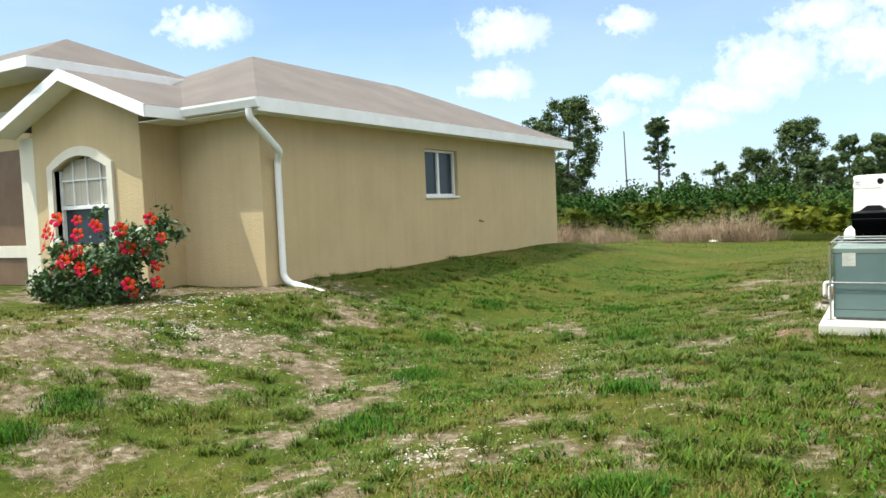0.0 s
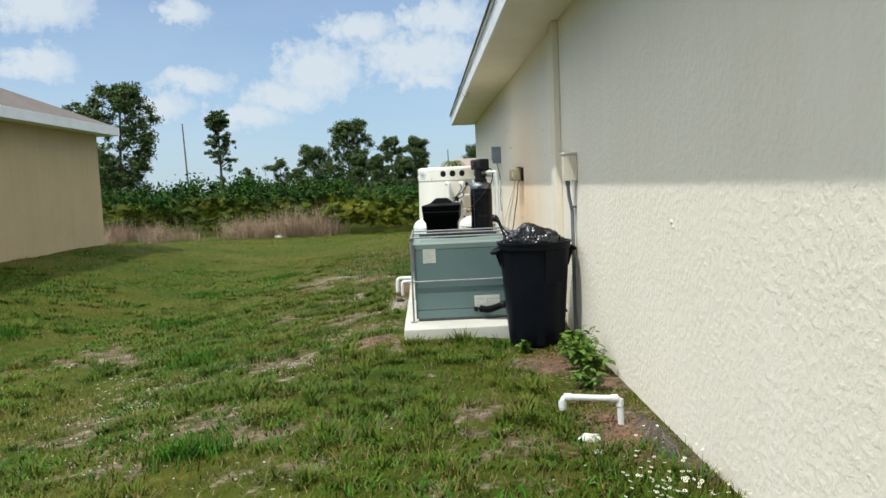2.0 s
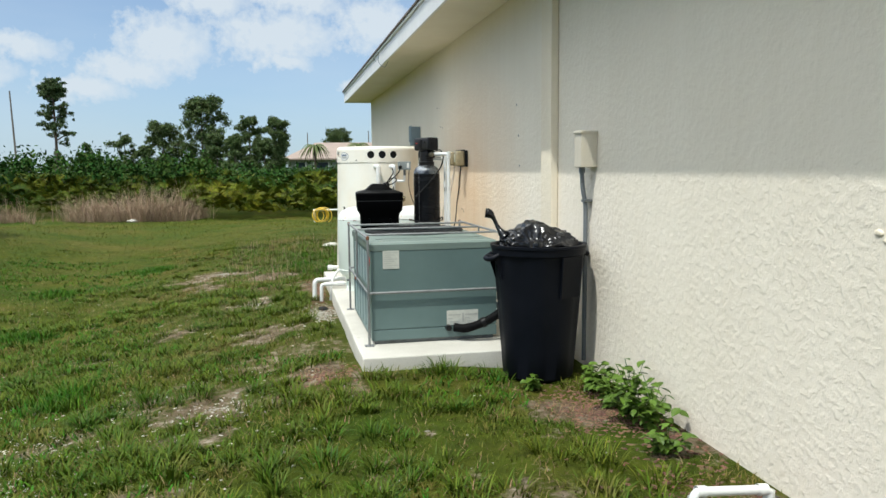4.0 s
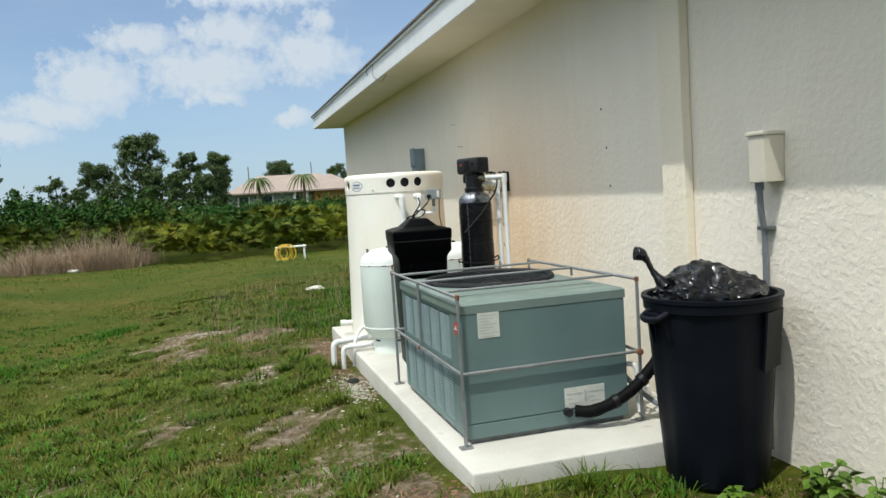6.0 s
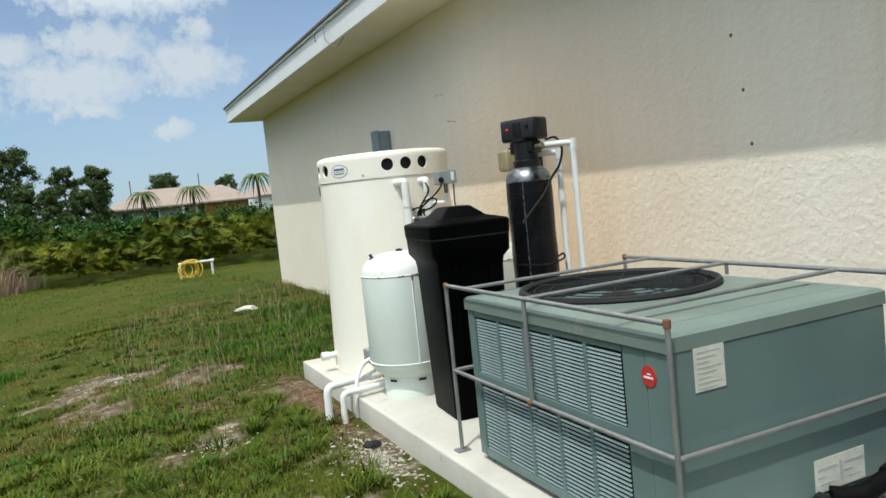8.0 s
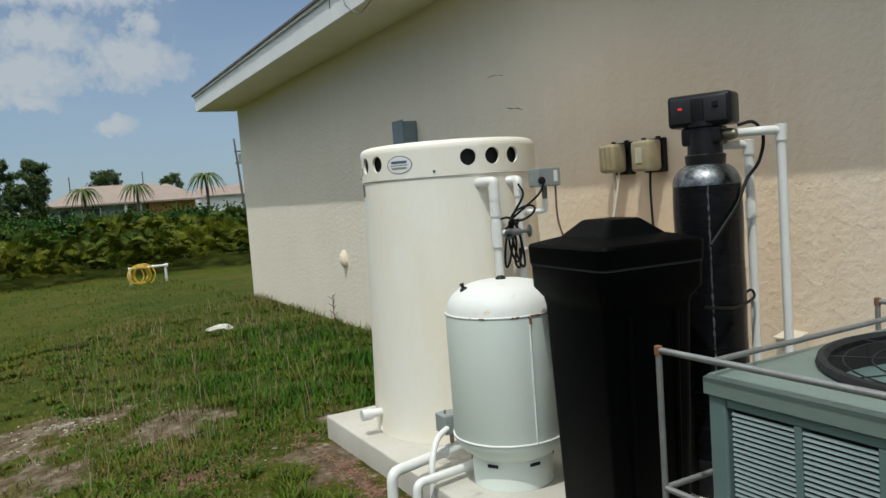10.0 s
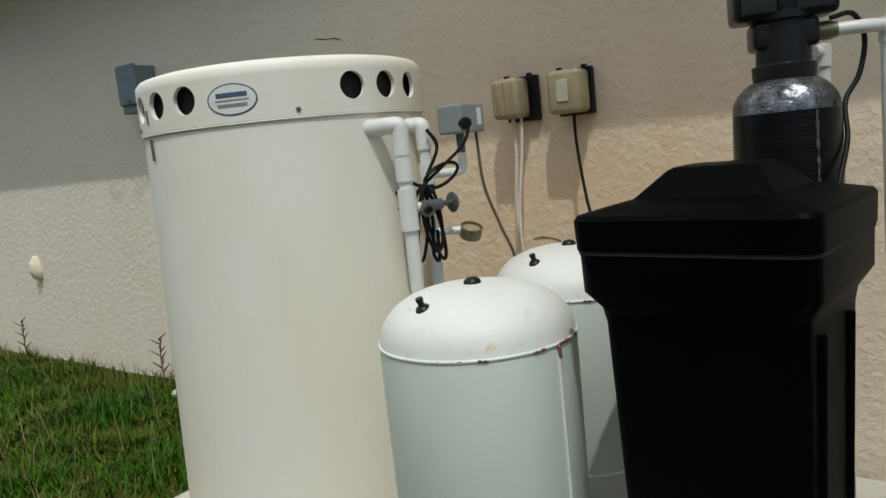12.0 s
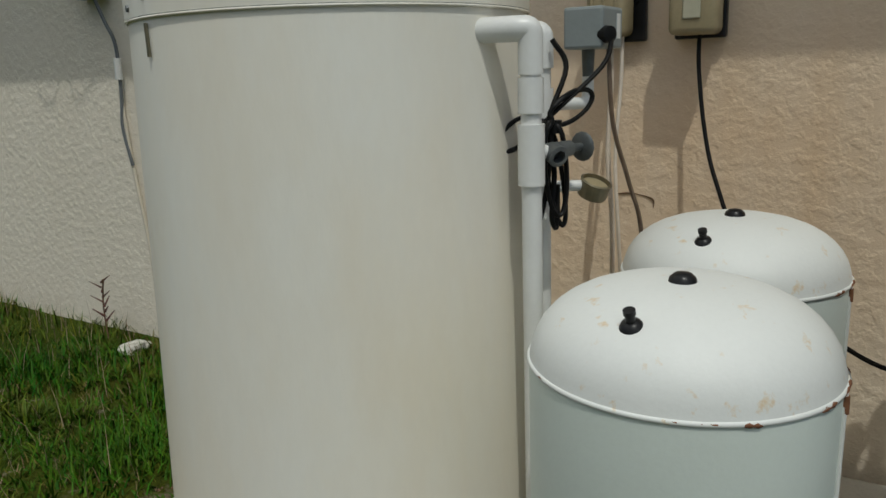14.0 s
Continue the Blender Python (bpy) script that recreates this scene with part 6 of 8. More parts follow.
# ---- fittings on the cream wall ----
def wall_boxes():
    j = thing("junction_box", (-0.06, 8.90, 1.24), "cream painted metal junction box on the stucco wall", "junction box")
    part("body", box((-0.105, 8.845, 1.245), (-0.001, 8.945, 1.447), 0.004), M_CREAMBOX, j)
    part("cover", box((-0.113, 8.838, 1.445), (-0.001, 8.952, 1.462), 0.004), M_CREAMBOX, j, "overhanging rain cover")
    part("nipple", tube([(-0.06, 8.935, 1.246), (-0.06, 8.935, 1.21)], 0.019, 12), M_GREYPVC, j, "", 50)
    c = thing("conduit", (-0.04, 8.95, 0.1), "grey plastic conduit running down the wall behind the bin", "conduit")
    part("pipe", tube(rounded_path([(-0.06, 8.935, 1.215), (-0.055, 8.937, 1.12), (-0.03, 8.945, 1.02), (-0.03, 8.95, 0.05)], 0.06), 0.0135, 12), M_GREYPVC, c, "", 60)
    part("strap", box((-0.048, 8.905, 1.035), (-0.002, 8.975, 1.052), 0.003), M_GREYMETAL, c, "metal strap")
    g = thing("disconnect_box", (-0.06, 14.65, 1.5), "blue-grey metal electrical box high on the wall", "electrical box")
    part("body", box((-0.115, 14.565, 1.555), (-0.001, 14.745, 1.80), 0.006), M_BLUEBOX, g)
    part("lid", box((-0.128, 14.560, 1.60), (-0.117, 14.750, 1.812), 0.006), M_BLUEBOX, g, "hinged front cover")
    part("latch", box((-0.134, 14.63, 1.60), (-0.1285, 14.67, 1.625), 0.002), M_GREYMETAL, g)
    part("cable", tube(spline([(-0.06, 14.60, 1.556), (-0.045, 14.565, 1.45), (-0.03, 14.535, 1.35), (-0.022, 14.55, 1.14), (-0.028, 14.56, 1.0), (-0.02, 14.535, 0.83)], 6), 0.008, 8), M_GREYPVC, g, "grey flexible cable", 60)
    part("conduit", tube(spline([(-0.02, 14.56, 1.16), (-0.016, 14.54, 0.83), (-0.016, 14.49, 0.42), (-0.02, 14.47, -0.03)], 5), 0.0085, 8), M_CREAMBOX, g, "thin cream painted conduit", 60)
    part("fitting", tube([(-0.03, 14.535, 1.30), (-0.026, 14.545, 1.21)], 0.016, 10), M_PVC, g, "", 60)
    for y0, open_cover, nm in ((12.215, True, "socket with its yellowed cover flipped open"), (12.0, False, "socket under a closed yellowed cover")):
        o = thing("weatherproof_socket", (-0.03, y0 + 0.07, 1.26), "weatherproof " + nm, "wall socket", "sockets on the wall")
        part("back_plate", box((-0.028, y0, 1.262), (-0.001, y0 + 0.135, 1.425), 0.006), M_BLACKP, o, "black gasketed back plate")
        if open_cover:
            b = box((-0.125, y0 + 0.028, 1.275), (-0.029, y0 + 0.14, 1.418), 0.02, segs=3)
            part("cover", b, M_COVER, o, "yellowed bubble cover", 40)
            for k in range(3):
                part("cover_rib", box((-0.131, y0 + 0.048 + k * 0.034, 1.29), (-0.1255, y0 + 0.056 + k * 0.034, 1.405), 0.002), M_COVER, o)
        else:
            part("cover", box((-0.120, y0 + 0.005, 1.270), (-0.029, y0 + 0.130, 1.418), 0.018, segs=3), M_COVER, o, "yellowed bubble cover", 40)
            part("cover_panel", box((-0.125, y0 + 0.045, 1.31), (-0.1205, y0 + 0.09, 1.385), 0.003), M_COVERPALE, o, "pale window in the cover")
        for y in (y0 + 0.02, y0 + 0.115):
            part("hinge", box((-0.05, y - 0.008, 1.418), (-0.029, y + 0.008, 1.432), 0.003), M_BLACKP, o)
    c = thing("power_cord", (-0.06, 12.05, 0.9), "black power cord hanging from the socket behind the tanks", "power cord")
    part("cord", tube(spline([(-0.06, 12.06, 1.275), (-0.07, 12.055, 1.18), (-0.09, 12.03, 1.03), (-0.12, 11.99, 0.90), (-0.16, 11.90, 0.72), (-0.25, 11.72, 0.58), (-0.33, 11.55, 0.52), (-0.4, 11.45, 0.6), (-0.45, 11.35, 0.7)], 8), 0.0058, 8), M_RUBBER, c, "", 60)
    for k, y in enumerate((12.30, 12.265)):
        c = thing("vinyl_tube", (-0.07, y, 0.5), "cloudy clear vinyl tube hanging down the wall", "tube", "tubes from the socket")
        part("tube", tube(spline([(-0.07, y, 1.28), (-0.085 - 0.02 * k, y - 0.01, 1.15), (-0.13 - 0.04 * k, y - 0.02, 0.95), (-0.17 - 0.05 * k, y - 0.05, 0.75), (-0.2, y - 0.06, 0.45), (-0.22, y - 0.05, 0.11)], 6), 0.0075 - 0.002 * k, 8), M_CLEARTUBE, c, "", 60)
    w = thing("utility_box", (-0.05, 11.35, 0.43), "small cream box low on the wall behind the pipes", "utility box")
    part("body", box((-0.08, 11.30, 0.45), (-0.001, 11.39, 0.56), 0.006), M_CREAMBOX, w)
    part("hood", prism([(-0.087, 11.295, 0.562), (-0.001, 11.295, 0.58), (-0.001, 11.295, 0.561), (-0.087, 11.295, 0.556)], (0, 0.10, 0)), M_CREAMBOX, w)


wall_boxes()


def wall_marks():
    """Cracked paint and old fixing holes in the stucco."""
    for pts, r in ((((13.33, 1.735), (13.27, 1.722), (13.21, 1.717), (13.16, 1.700)), 0.0032), (((13.53, 1.949), (13.45, 1.955), (13.35, 1.938)), 0.0018), (((12.30, 0.823), (12.25, 0.828), (12.19, 0.815), (12.185, 0.79)), 0.003)):
        path = spline([(-0.0012, y, z) for y, z in pts], 5)
        solo("paint_crack", tube(path, [r * (0.35 + 0.65 * abs(math.sin(2.7 * k))) for k in range(len(path))], 5), M_MULCH, "short dark crack in the stucco paint", "wall mark", group="marks on the wall", kind="structure")
    for y, z in ((10.412, 1.74), (10.365, 1.498), (10.338, 1.264)):
        solo("fixing_hole", lathe([(0, 0.0), (0.009, 0.0), (0.007, 0.002), (0, 0.0015)], (-0.0012, y, z), 10, (-1, 0, 0)), M_GREYMETAL, "small dark fixing hole in the stucco", "wall mark", group="marks on the wall", kind="structure")


wall_marks()


def hose_tap():
    y, z = 4.39, 0.622
    t = thing("hose_tap", (-0.05, y, z), "dull metal garden tap with a verdigris fitting on the wall", "garden tap")
    part("wall_flange", lathe([(0, 0), (0.034, 0), (0.032, 0.008), (0.014, 0.012)], (-0.001, y, z), 18, (-1, 0, 0)), M_TRIMWALL, t, "", 50)
    part("body", tube([(-0.005, y, z), (-0.04, y, z), (-0.068, y - 0.002, z - 0.004)], [0.011, 0.013, 0.016], 12), M_GREYMETAL, t, "", 50)
    part("stem", tube([(-0.06, y, z), (-0.098, y - 0.01, z + 0.010)], 0.007, 10), M_GREYMETAL, t, "", 50)
    w = part("wheel", lathe([(0.004, -0.005), (0.020, -0.004), (0.024, 0.0), (0.020, 0.005), (0.004, 0.005)], (-0.102, y - 0.01, z + 0.012), 20, (-1, -0.15, 0.25)), M_DARK, t, "dark round handwheel", 50)
    for k in range(5):
        a = k * 1.2566
        part("wheel_lobe", lathe([(0, -0.006), (0.009, -0.004), (0.009, 0.004), (0, 0.006)], (-0.102 + 0.005 * math.sin(a), y - 0.01 + 0.023 * math.cos(a), z + 0.012 + 0.023 * math.sin(a)), 10, (-1, 0, 0)), M_DARK, w, "", 50)
    n = Vector((-0.066, y, z - 0.008))
    part("outlet", tube([n, n + Vector((-0.012, 0, -0.045))], [0.014, 0.016], 14), M_TEAL, t, "greenish outlet", 50)
    part("backflow_fitting", tube([n + Vector((-0.012, 0, -0.045)), n + Vector((-0.014, 0, -0.055)), n + Vector((-0.022, 0, -0.11))], [0.018, 0.020, 0.017], 16), M_TEAL, t, "blue-green corroded fitting", 40)
    h = thing("garden_hose", (-0.14, y, 0.0), "yellow garden hose with a black collar hanging from the tap", "garden hose")
    p = n + Vector((-0.022, 0, -0.105))
    part("collar", tube([p, p + Vector((-0.018, 0.0, -0.12))], [0.016, 0.018], 14), M_RUBBER, h, "black rubber collar", 50)
    q = p + Vector((-0.018, 0, -0.12))
    part("hose", tube(spline([q, q + Vector((-0.008, 0, -0.08)), q + Vector((0.0, 0.01, -0.22)), (-0.14, y - 0.05, 0.06), (-0.22, y - 0.25, 0.012), (-0.16, y - 0.6, 0.01), (-0.30, y - 1.0, 0.005)], 8), 0.0135, 12), M_YELLOW, h, "", 60)


hose_tap()


def stub_pipe():
    t = thing("pvc_pipe", (-0.22, 6.85, 0.0), "bent white pvc pipe standing out of the ground by the wall", "pipe")
    r = 0.0165
    part("pipe", tube(rounded_path([(-0.212, 6.845, -0.12), (-0.222, 6.85, 0.125), (-0.515, 6.84, 0.15), (-0.518, 6.84, 0.085)], 0.028), r, 14), M_PVC, t, "", 50)
    for p, a in (((-0.222, 6.85, 0.105), (0, 0, 1)), ((-0.25, 6.849, 0.128), (1, 0, -0.08)), ((-0.49, 6.841, 0.148), (1, 0, -0.08)), ((-0.518, 6.84, 0.115), (0, 0, 1))):
        part("elbow", lathe([(r + 0.004, -0.018), (r + 0.004, 0.018)], p, 14, a), M_PVC, t, "", 50)


stub_pipe()


def hose_stand():
    cx, cy = -0.50, 27.0
    gz = float(height(cx, cy))
    t = thing("hose_stand", (cx, cy, gz), "white pvc hose stand on the back lawn", "hose stand")
    for x in (cx - 0.37, cx + 0.37):
        part("post", tube([(x, cy, gz - 0.1), (x, cy, gz + 0.35)], 0.028, 12), M_PVC, t, "", 50)
    part("rail", tube([(cx - 0.40, cy, gz + 0.35), (cx + 0.40, cy, gz + 0.35)], 0.028, 12), M_PVC, t, "", 50)
    part("end_tee", tube([(cx + 0.33, cy, gz + 0.35), (cx + 0.42, cy, gz + 0.35)], 0.038, 12), M_PVC, t, "", 50)
    h = thing("garden_hose", (cx, cy, gz), "yellow garden hose coiled over a white stand", "garden hose")
    pts = []
    for k in range(6):
        for a in np.linspace(math.pi / 2, math.pi / 2 - 2 * math.pi, 9)[:-1]:
            w, hh = 0.16 + 0.05 * ((k * 3) % 4) / 3, 0.17 + 0.03 * (k % 3)
            pts.append((cx - 0.12 + 0.035 * (k - 4) + w * math.cos(a), cy - 0.05 + 0.10 * math.sin(k + a), gz + 0.20 + hh * math.sin(a)))
    part("coil", tube(spline(pts, 3), 0.013, 6), M_YELLOW, h, "", 60)


hose_stand()


# ---- plants ----
def blade_set(px, py, pz, length, width, lean, turn, segs=2, curl=0.5):
    """Tapered bent blades; arrays of the same size; returns vertices and faces."""
    n = len(px)
    dx, dy = np.cos(turn), np.sin(turn)
    sx, sy = -dy, dx
    verts, faces = [], []
    for k in range(segs + 1):
        f = k / segs
        out = lean * length * (f ** (1 + curl))
        up = length * f * np.sqrt(np.clip(1 - (lean * f) ** 2 * 0.6, 0.1, 1))
        cx, cy, cz = px + dx * out, py + dy * out, pz + up
        if k < segs:
            w = width * (1 - 0.75 * f) * 0.5
            verts.append(np.stack([cx - sx * w, cy - sy * w, cz], 1))
            verts.append(np.stack([cx + sx * w, cy + sy * w, cz], 1))
        else:
            verts.append(np.stack([cx, cy, cz], 1))
    m = 2 * segs + 1
    v = np.stack(verts, 1).reshape(-1, 3)
    base = np.arange(n) * m
    for k in range(segs - 1):
        a = base + 2 * k
        faces.append(np.stack([a, a + 1, a + 3], 1))
        faces.append(np.stack([a, a + 3, a + 2], 1))
    a = base + 2 * (segs - 1)
    faces.append(np.stack([a, a + 1, a + 2], 1))
    return v, np.concatenate(faces)


def fast_mesh(name, v, f, mat):
    me = bpy.data.meshes.new(name)
    me.vertices.add(len(v))
    me.vertices.foreach_set("co", np.asarray(v, np.float32).ravel())
    k = f.shape[1]
    me.loops.add(len(f) * k)
    me.loops.foreach_set("vertex_index", np.asarray(f, np.int32).ravel())
    me.polygons.add(len(f))
    me.polygons.foreach_set("loop_start", np.arange(0, len(f) * k, k, dtype=np.int32))
    me.polygons.foreach_set("loop_total", np.full(len(f), k, np.int32))
    me.update(calc_edges=True)
    me.materials.append(mat)
    return me


RNG = np.random.default_rng(7)


def clear_of(x, y):
    """True where grass may stand."""
    rag = 0.10 * vnoise(x, y, 0.22, 61) + 0.05 * vnoise(x, y, 0.07, 62)
    ok = ~((x > -1.42 - rag) & (y > 9.06 - 0.5 * rag) & (y < 13.2 + rag)) & (x < -0.02)
    ok &= ~((x > -0.62 + 2 * rag) & (y > 7.4 + rag) & (y < 9.1)) | (rag > 0.095)
    ok &= np.hypot(x - BX, y - BY) > 0.22
    ok &= ~((x < -8.2) & (y > 9.25)) & ~((x < -9.85) & (y > 8.6))
    return ok


def lawn():
    xs, ys = [], []
    for x0, x1, y0, y1, per in ((-3.6, -0.02, 3.6, 9.4, 5600), (-4.2, -0.02, 9.4, 14.5, 4600), (-7.5, -3.6, 3.2, 9.4, 2400), (-8.2, -4.2, 9.4, 20, 700),
                                (-4.2, -0.02, 14.5, 20, 1500), (-11, -7.5, 3.5, 9, 500), (-9, 3, 20, 30, 170), (-20, -9, 20, 30, 60)):
        n = int((x1 - x0) * (y1 - y0) * per)
        xs.append(RNG.uniform(x0, x1, n))
        ys.append(RNG.uniform(y0, y1, n))
    x, y = np.concatenate(xs), np.concatenate(ys)
    bare = bareness(x, y) + (vnoise(x, y, 0.13, 12) - 0.5) * 0.5
    clump = vnoise(x, y, 0.28, 11) * 0.6 + vnoise(x, y, 0.09, 13) * 0.4
    broad = vnoise(x, y, 1.4, 16)
    clump = clump * (0.55 + 0.9 * broad)
    thin = np.clip((vnoise(x, y, 0.75, 17) * 0.6 + vnoise(x, y, 0.22, 18) * 0.4 - 0.28) * 3.0, 0.12, 1)
    thin = np.maximum(thin, np.clip((y - 14.0) / 3.0, 0, 1))
    keep = clear_of(x, y) & (RNG.random(len(x)) > bare * 1.12) & (RNG.random(len(x)) < (0.14 + 1.3 * clump) * thin)
    x, y, clump = x[keep], y[keep], clump[keep]
    n = len(x)
    ln = RNG.uniform(0.014, 0.042, n) * (0.4 + 1.4 * clump)
    wall = np.clip(1 - np.abs(x + 0.12) / 0.28, 0, 1) * (y > 13.3)
    ln *= 1 + 2.2 * wall + np.clip((y - 20) / 14, 0, 0.8) + 0.9 * ((x < -1.2) & (x > -3.0) & (y > 13.2) & (y < 19)) * vnoise(x, y, 0.5, 15)
    v, f = blade_set(x, y, height(x, y) - 0.004, ln, RNG.uniform(0.003, 0.0075, n) * (1 + np.clip((y - 14) / 12, 0, 1.2)), RNG.uniform(0.3, 1.15, n), RNG.uniform(0, 6.283, n), 2)
    ob = new("grass", fast_mesh("grass", v, f, M_GRASS))
    tagged(ob, "short patchy green and straw-coloured grass", "grass", kind="stuff")
    # tussocks: blades springing outwards from a crown
    xs, ys = [], []
    for x0, x1, y0, y1, per in ((-3.6, -0.05, 3.3, 9.3, 62), (-7.5, -3.6, 3.2, 9.4, 36), (-4.2, -0.02, 9.4, 14.5, 60), (-8.2, -4.2, 9.4, 15, 16),
                                (-3.4, -0.02, 14.5, 18.5, 34), (-11, -7.5, 3.5, 9, 12)):
        n = int((x1 - x0) * (y1 - y0) * per)
        xs.append(RNG.uniform(x0, x1, n))
        ys.append(RNG.uniform(y0, y1, n))
    cx, cy = np.concatenate(xs), np.concatenate(ys)
    thick = vnoise(cx, cy, 0.9, 51) * 0.65 + vnoise(cx, cy, 0.3, 52) * 0.35
    ok = clear_of(cx, cy) & (bareness(cx, cy) < RNG.uniform(0.2, 0.75, len(cx))) & (RNG.random(len(cx)) < np.clip((thick - 0.30) * 3.2, 0.05, 1))
    cx, cy, thick = cx[ok], cy[ok], thick[ok]
    m = 44
    n = len(cx) * m
    far = np.repeat(np.clip((cy - 13) / 12, 0, 1), m)
    rad = np.repeat(RNG.uniform(0.03, 0.11, len(cx)), m) * (1 + far)
    tall = np.repeat(RNG.uniform(0.035, 0.095, len(cx)) * (0.55 + 0.8 * thick), m)
    a, q = RNG.uniform(0, 6.283, n), np.sqrt(RNG.random(n))
    px, py = np.repeat(cx, m) + rad * q * np.cos(a), np.repeat(cy, m) + rad * q * np.sin(a)
    v, f = blade_set(px, py, height(px, py) - 0.004, tall * RNG.uniform(0.5, 1.15, n), RNG.uniform(0.0045, 0.0105, n) * (1 + 1.3 * far), np.clip(0.3 + 0.75 * q + RNG.normal(0, 0.15, n), 0.05, 1.2), a + RNG.normal(0, 0.55, n), 3)
    tagged(new("grass_tussocks", fast_mesh("grass_tussocks", v, f, M_TUSSOCK)), "fresh green tussocks of coarse grass in the lawn", "grass", kind="stuff")
    # dead thatch lying between the blades
    k = 110000
    x, y = RNG.uniform(-9.5, -0.05, k), 3.4 + 14 * RNG.uniform(0, 1, k) ** 1.5
    ok = clear_of(x, y) & (RNG.random(k) < 0.25 + bareness(x, y) * 0.9)
    x, y = x[ok], y[ok]
    k = len(x)
    v, f = blade_set(x, y, height(x, y) + RNG.uniform(0.0, 0.012, k), RNG.uniform(0.02, 0.055, k), RNG.uniform(0.002, 0.005, k), RNG.uniform(0.8, 1.2, k), RNG.uniform(0, 6.283, k), 2, 0.1)
    tagged(new("thatch", fast_mesh("thatch", v, f, M_THATCH)), "dead straw thatch lying on bare soil", "dry grass", kind="stuff")
    # broad-leaved weeds in low clumps
    k = 6500
    cx, cy = RNG.uniform(-8, -0.1, k), RNG.uniform(3.5, 18, k)
    ok = clear_of(cx, cy) & (vnoise(cx, cy, 0.8, 21) > 0.5) & (bareness(cx, cy) < 0.7)
    cx, cy = cx[ok], cy[ok]
    m = 14
    px = np.repeat(cx, m) + RNG.normal(0, 0.045, len(cx) * m)
    py = np.repeat(cy, m) + RNG.normal(0, 0.045, len(cx) * m)
    q = len(px)
    v, f = blade_set(px, py, height(px, py) - 0.003, RNG.uniform(0.022, 0.05, q), RNG.uniform(0.007, 0.015, q), RNG.uniform(0.55, 1.15, q), RNG.uniform(0, 6.283, q), 3, 0.2)
    tagged(new("weeds", fast_mesh("weeds", v, f, M_WEED)), "low broad-leaved weeds scattered in the lawn", "weeds", kind="stuff")
    # big dark tufts
    tufts = ((-6.1, 5.0, 0.22), (-5.9, 4.4, 0.16), (-4.1, 5.9, 0.24), (-4.6, 7.4, 0.18), (-5.3, 9.0, 0.16), (-2.2, 4.3, 0.16), (-1.9, 5.0, 0.14), (-3.2, 9.6, 0.2), (-4.2, 12.0, 0.25), (-4.6, 14.6, 0.25), (-3.7, 16.5, 0.22), (-5.8, 11.2, 0.22), (-2.5, 7.0, 0.18), (-0.5, 14.6, 0.3), (-0.9, 15.3, 0.35), (-0.4, 15.9, 0.3), (-1.3, 14.2, 0.3), (-0.7, 16.8, 0.35), (-1.5, 16.2, 0.35), (-0.35, 13.9, 0.2), (-0.8, 13.7, 0.2), (-1.6, 14.9, 0.25))
    px = np.concatenate([RNG.normal(a, r * 0.6, 900) for a, b, r in tufts])
    py = np.concatenate([RNG.normal(b, r * 0.6, 900) for a, b, r in tufts])
    q = len(px)
    v, f = blade_set(px, py, height(px, py) - 0.004, RNG.uniform(0.04, 0.10, q), RNG.uniform(0.004, 0.011, q), RNG.uniform(0.3, 0.95, q), RNG.uniform(0, 6.283, q), 2)
    tagged(new("grass_tufts", fast_mesh("grass_tufts", v, f, M_WEED)), "darker thick tufts standing out of the lawn", "grass", kind="stuff")
    # dry seed stalks by the far wall and the swale
    px = np.concatenate([RNG.uniform(-0.35, -0.03, 260), RNG.uniform(-2.6, -0.4, 1500)])
    py = np.concatenate([RNG.uniform(13.6, 19.5, 260), RNG.uniform(13.5, 19, 1500)])
    q = len(px)
    v, f = blade_set(px, py, height(px, py), RNG.uniform(0.05, 0.24, q), RNG.uniform(0.002, 0.004, q), RNG.uniform(0.05, 0.6, q), RNG.uniform(0, 6.283, q), 2)
    tagged(new("seed_stalks", fast_mesh("seed_stalks", v, f, M_DRYGRASS)), "thin pale seed stalks along the wall foot", "grass", kind="stuff")


lawn()


def chips(name, label, category, mat, cx, cy, rx, ry, n, size, flat=0.5, lift=0.0):
    """Irregular lumps strewn over an oval."""
    a, r = RNG.uniform(0, 6.283, n), np.abs(RNG.normal(0, 0.62, n))
    x, y = cx + rx * r * np.cos(a), cy + ry * r * np.sin(a)
    s = RNG.uniform(size * 0.4, size, n)
    z = height(x, y) + lift
    t = RNG.uniform(0, 6.283, n)
    cube = np.array([(-1, -1, -0.6), (1, -1, -0.6), (1, 1, -0.6), (-1, 1, -0.6), (-0.7, -0.6, 0.6), (0.6, -0.7, 0.6), (0.7, 0.6, 0.5), (-0.6, 0.7, 0.7)])
    jit = cube[None] * (1 + RNG.uniform(-0.3, 0.3, (n, 8, 3)))
    long = RNG.uniform(0.5, 1.6, n)[:, None]
    lx, ly, lz = jit[..., 0] * s[:, None] * long, jit[..., 1] * s[:, None] * 0.6, jit[..., 2] * s[:, None] * flat
    v = np.stack([x[:, None] + lx * np.cos(t)[:, None] - ly * np.sin(t)[:, None], y[:, None] + lx * np.sin(t)[:, None] + ly * np.cos(t)[:, None], z[:, None] + lz], -1).reshape(-1, 3)
    q = np.array([(0, 3, 2, 1), (4, 5, 6, 7), (0, 1, 5, 4), (1, 2, 6, 5), (2, 3, 7, 6), (3, 0, 4, 7)])
    f = (np.arange(n)[:, None, None] * 8 + q[None]).reshape(-1, 4)
    tagged(new(name, fast_mesh(name, v, f, mat)), label, category, kind="stuff")


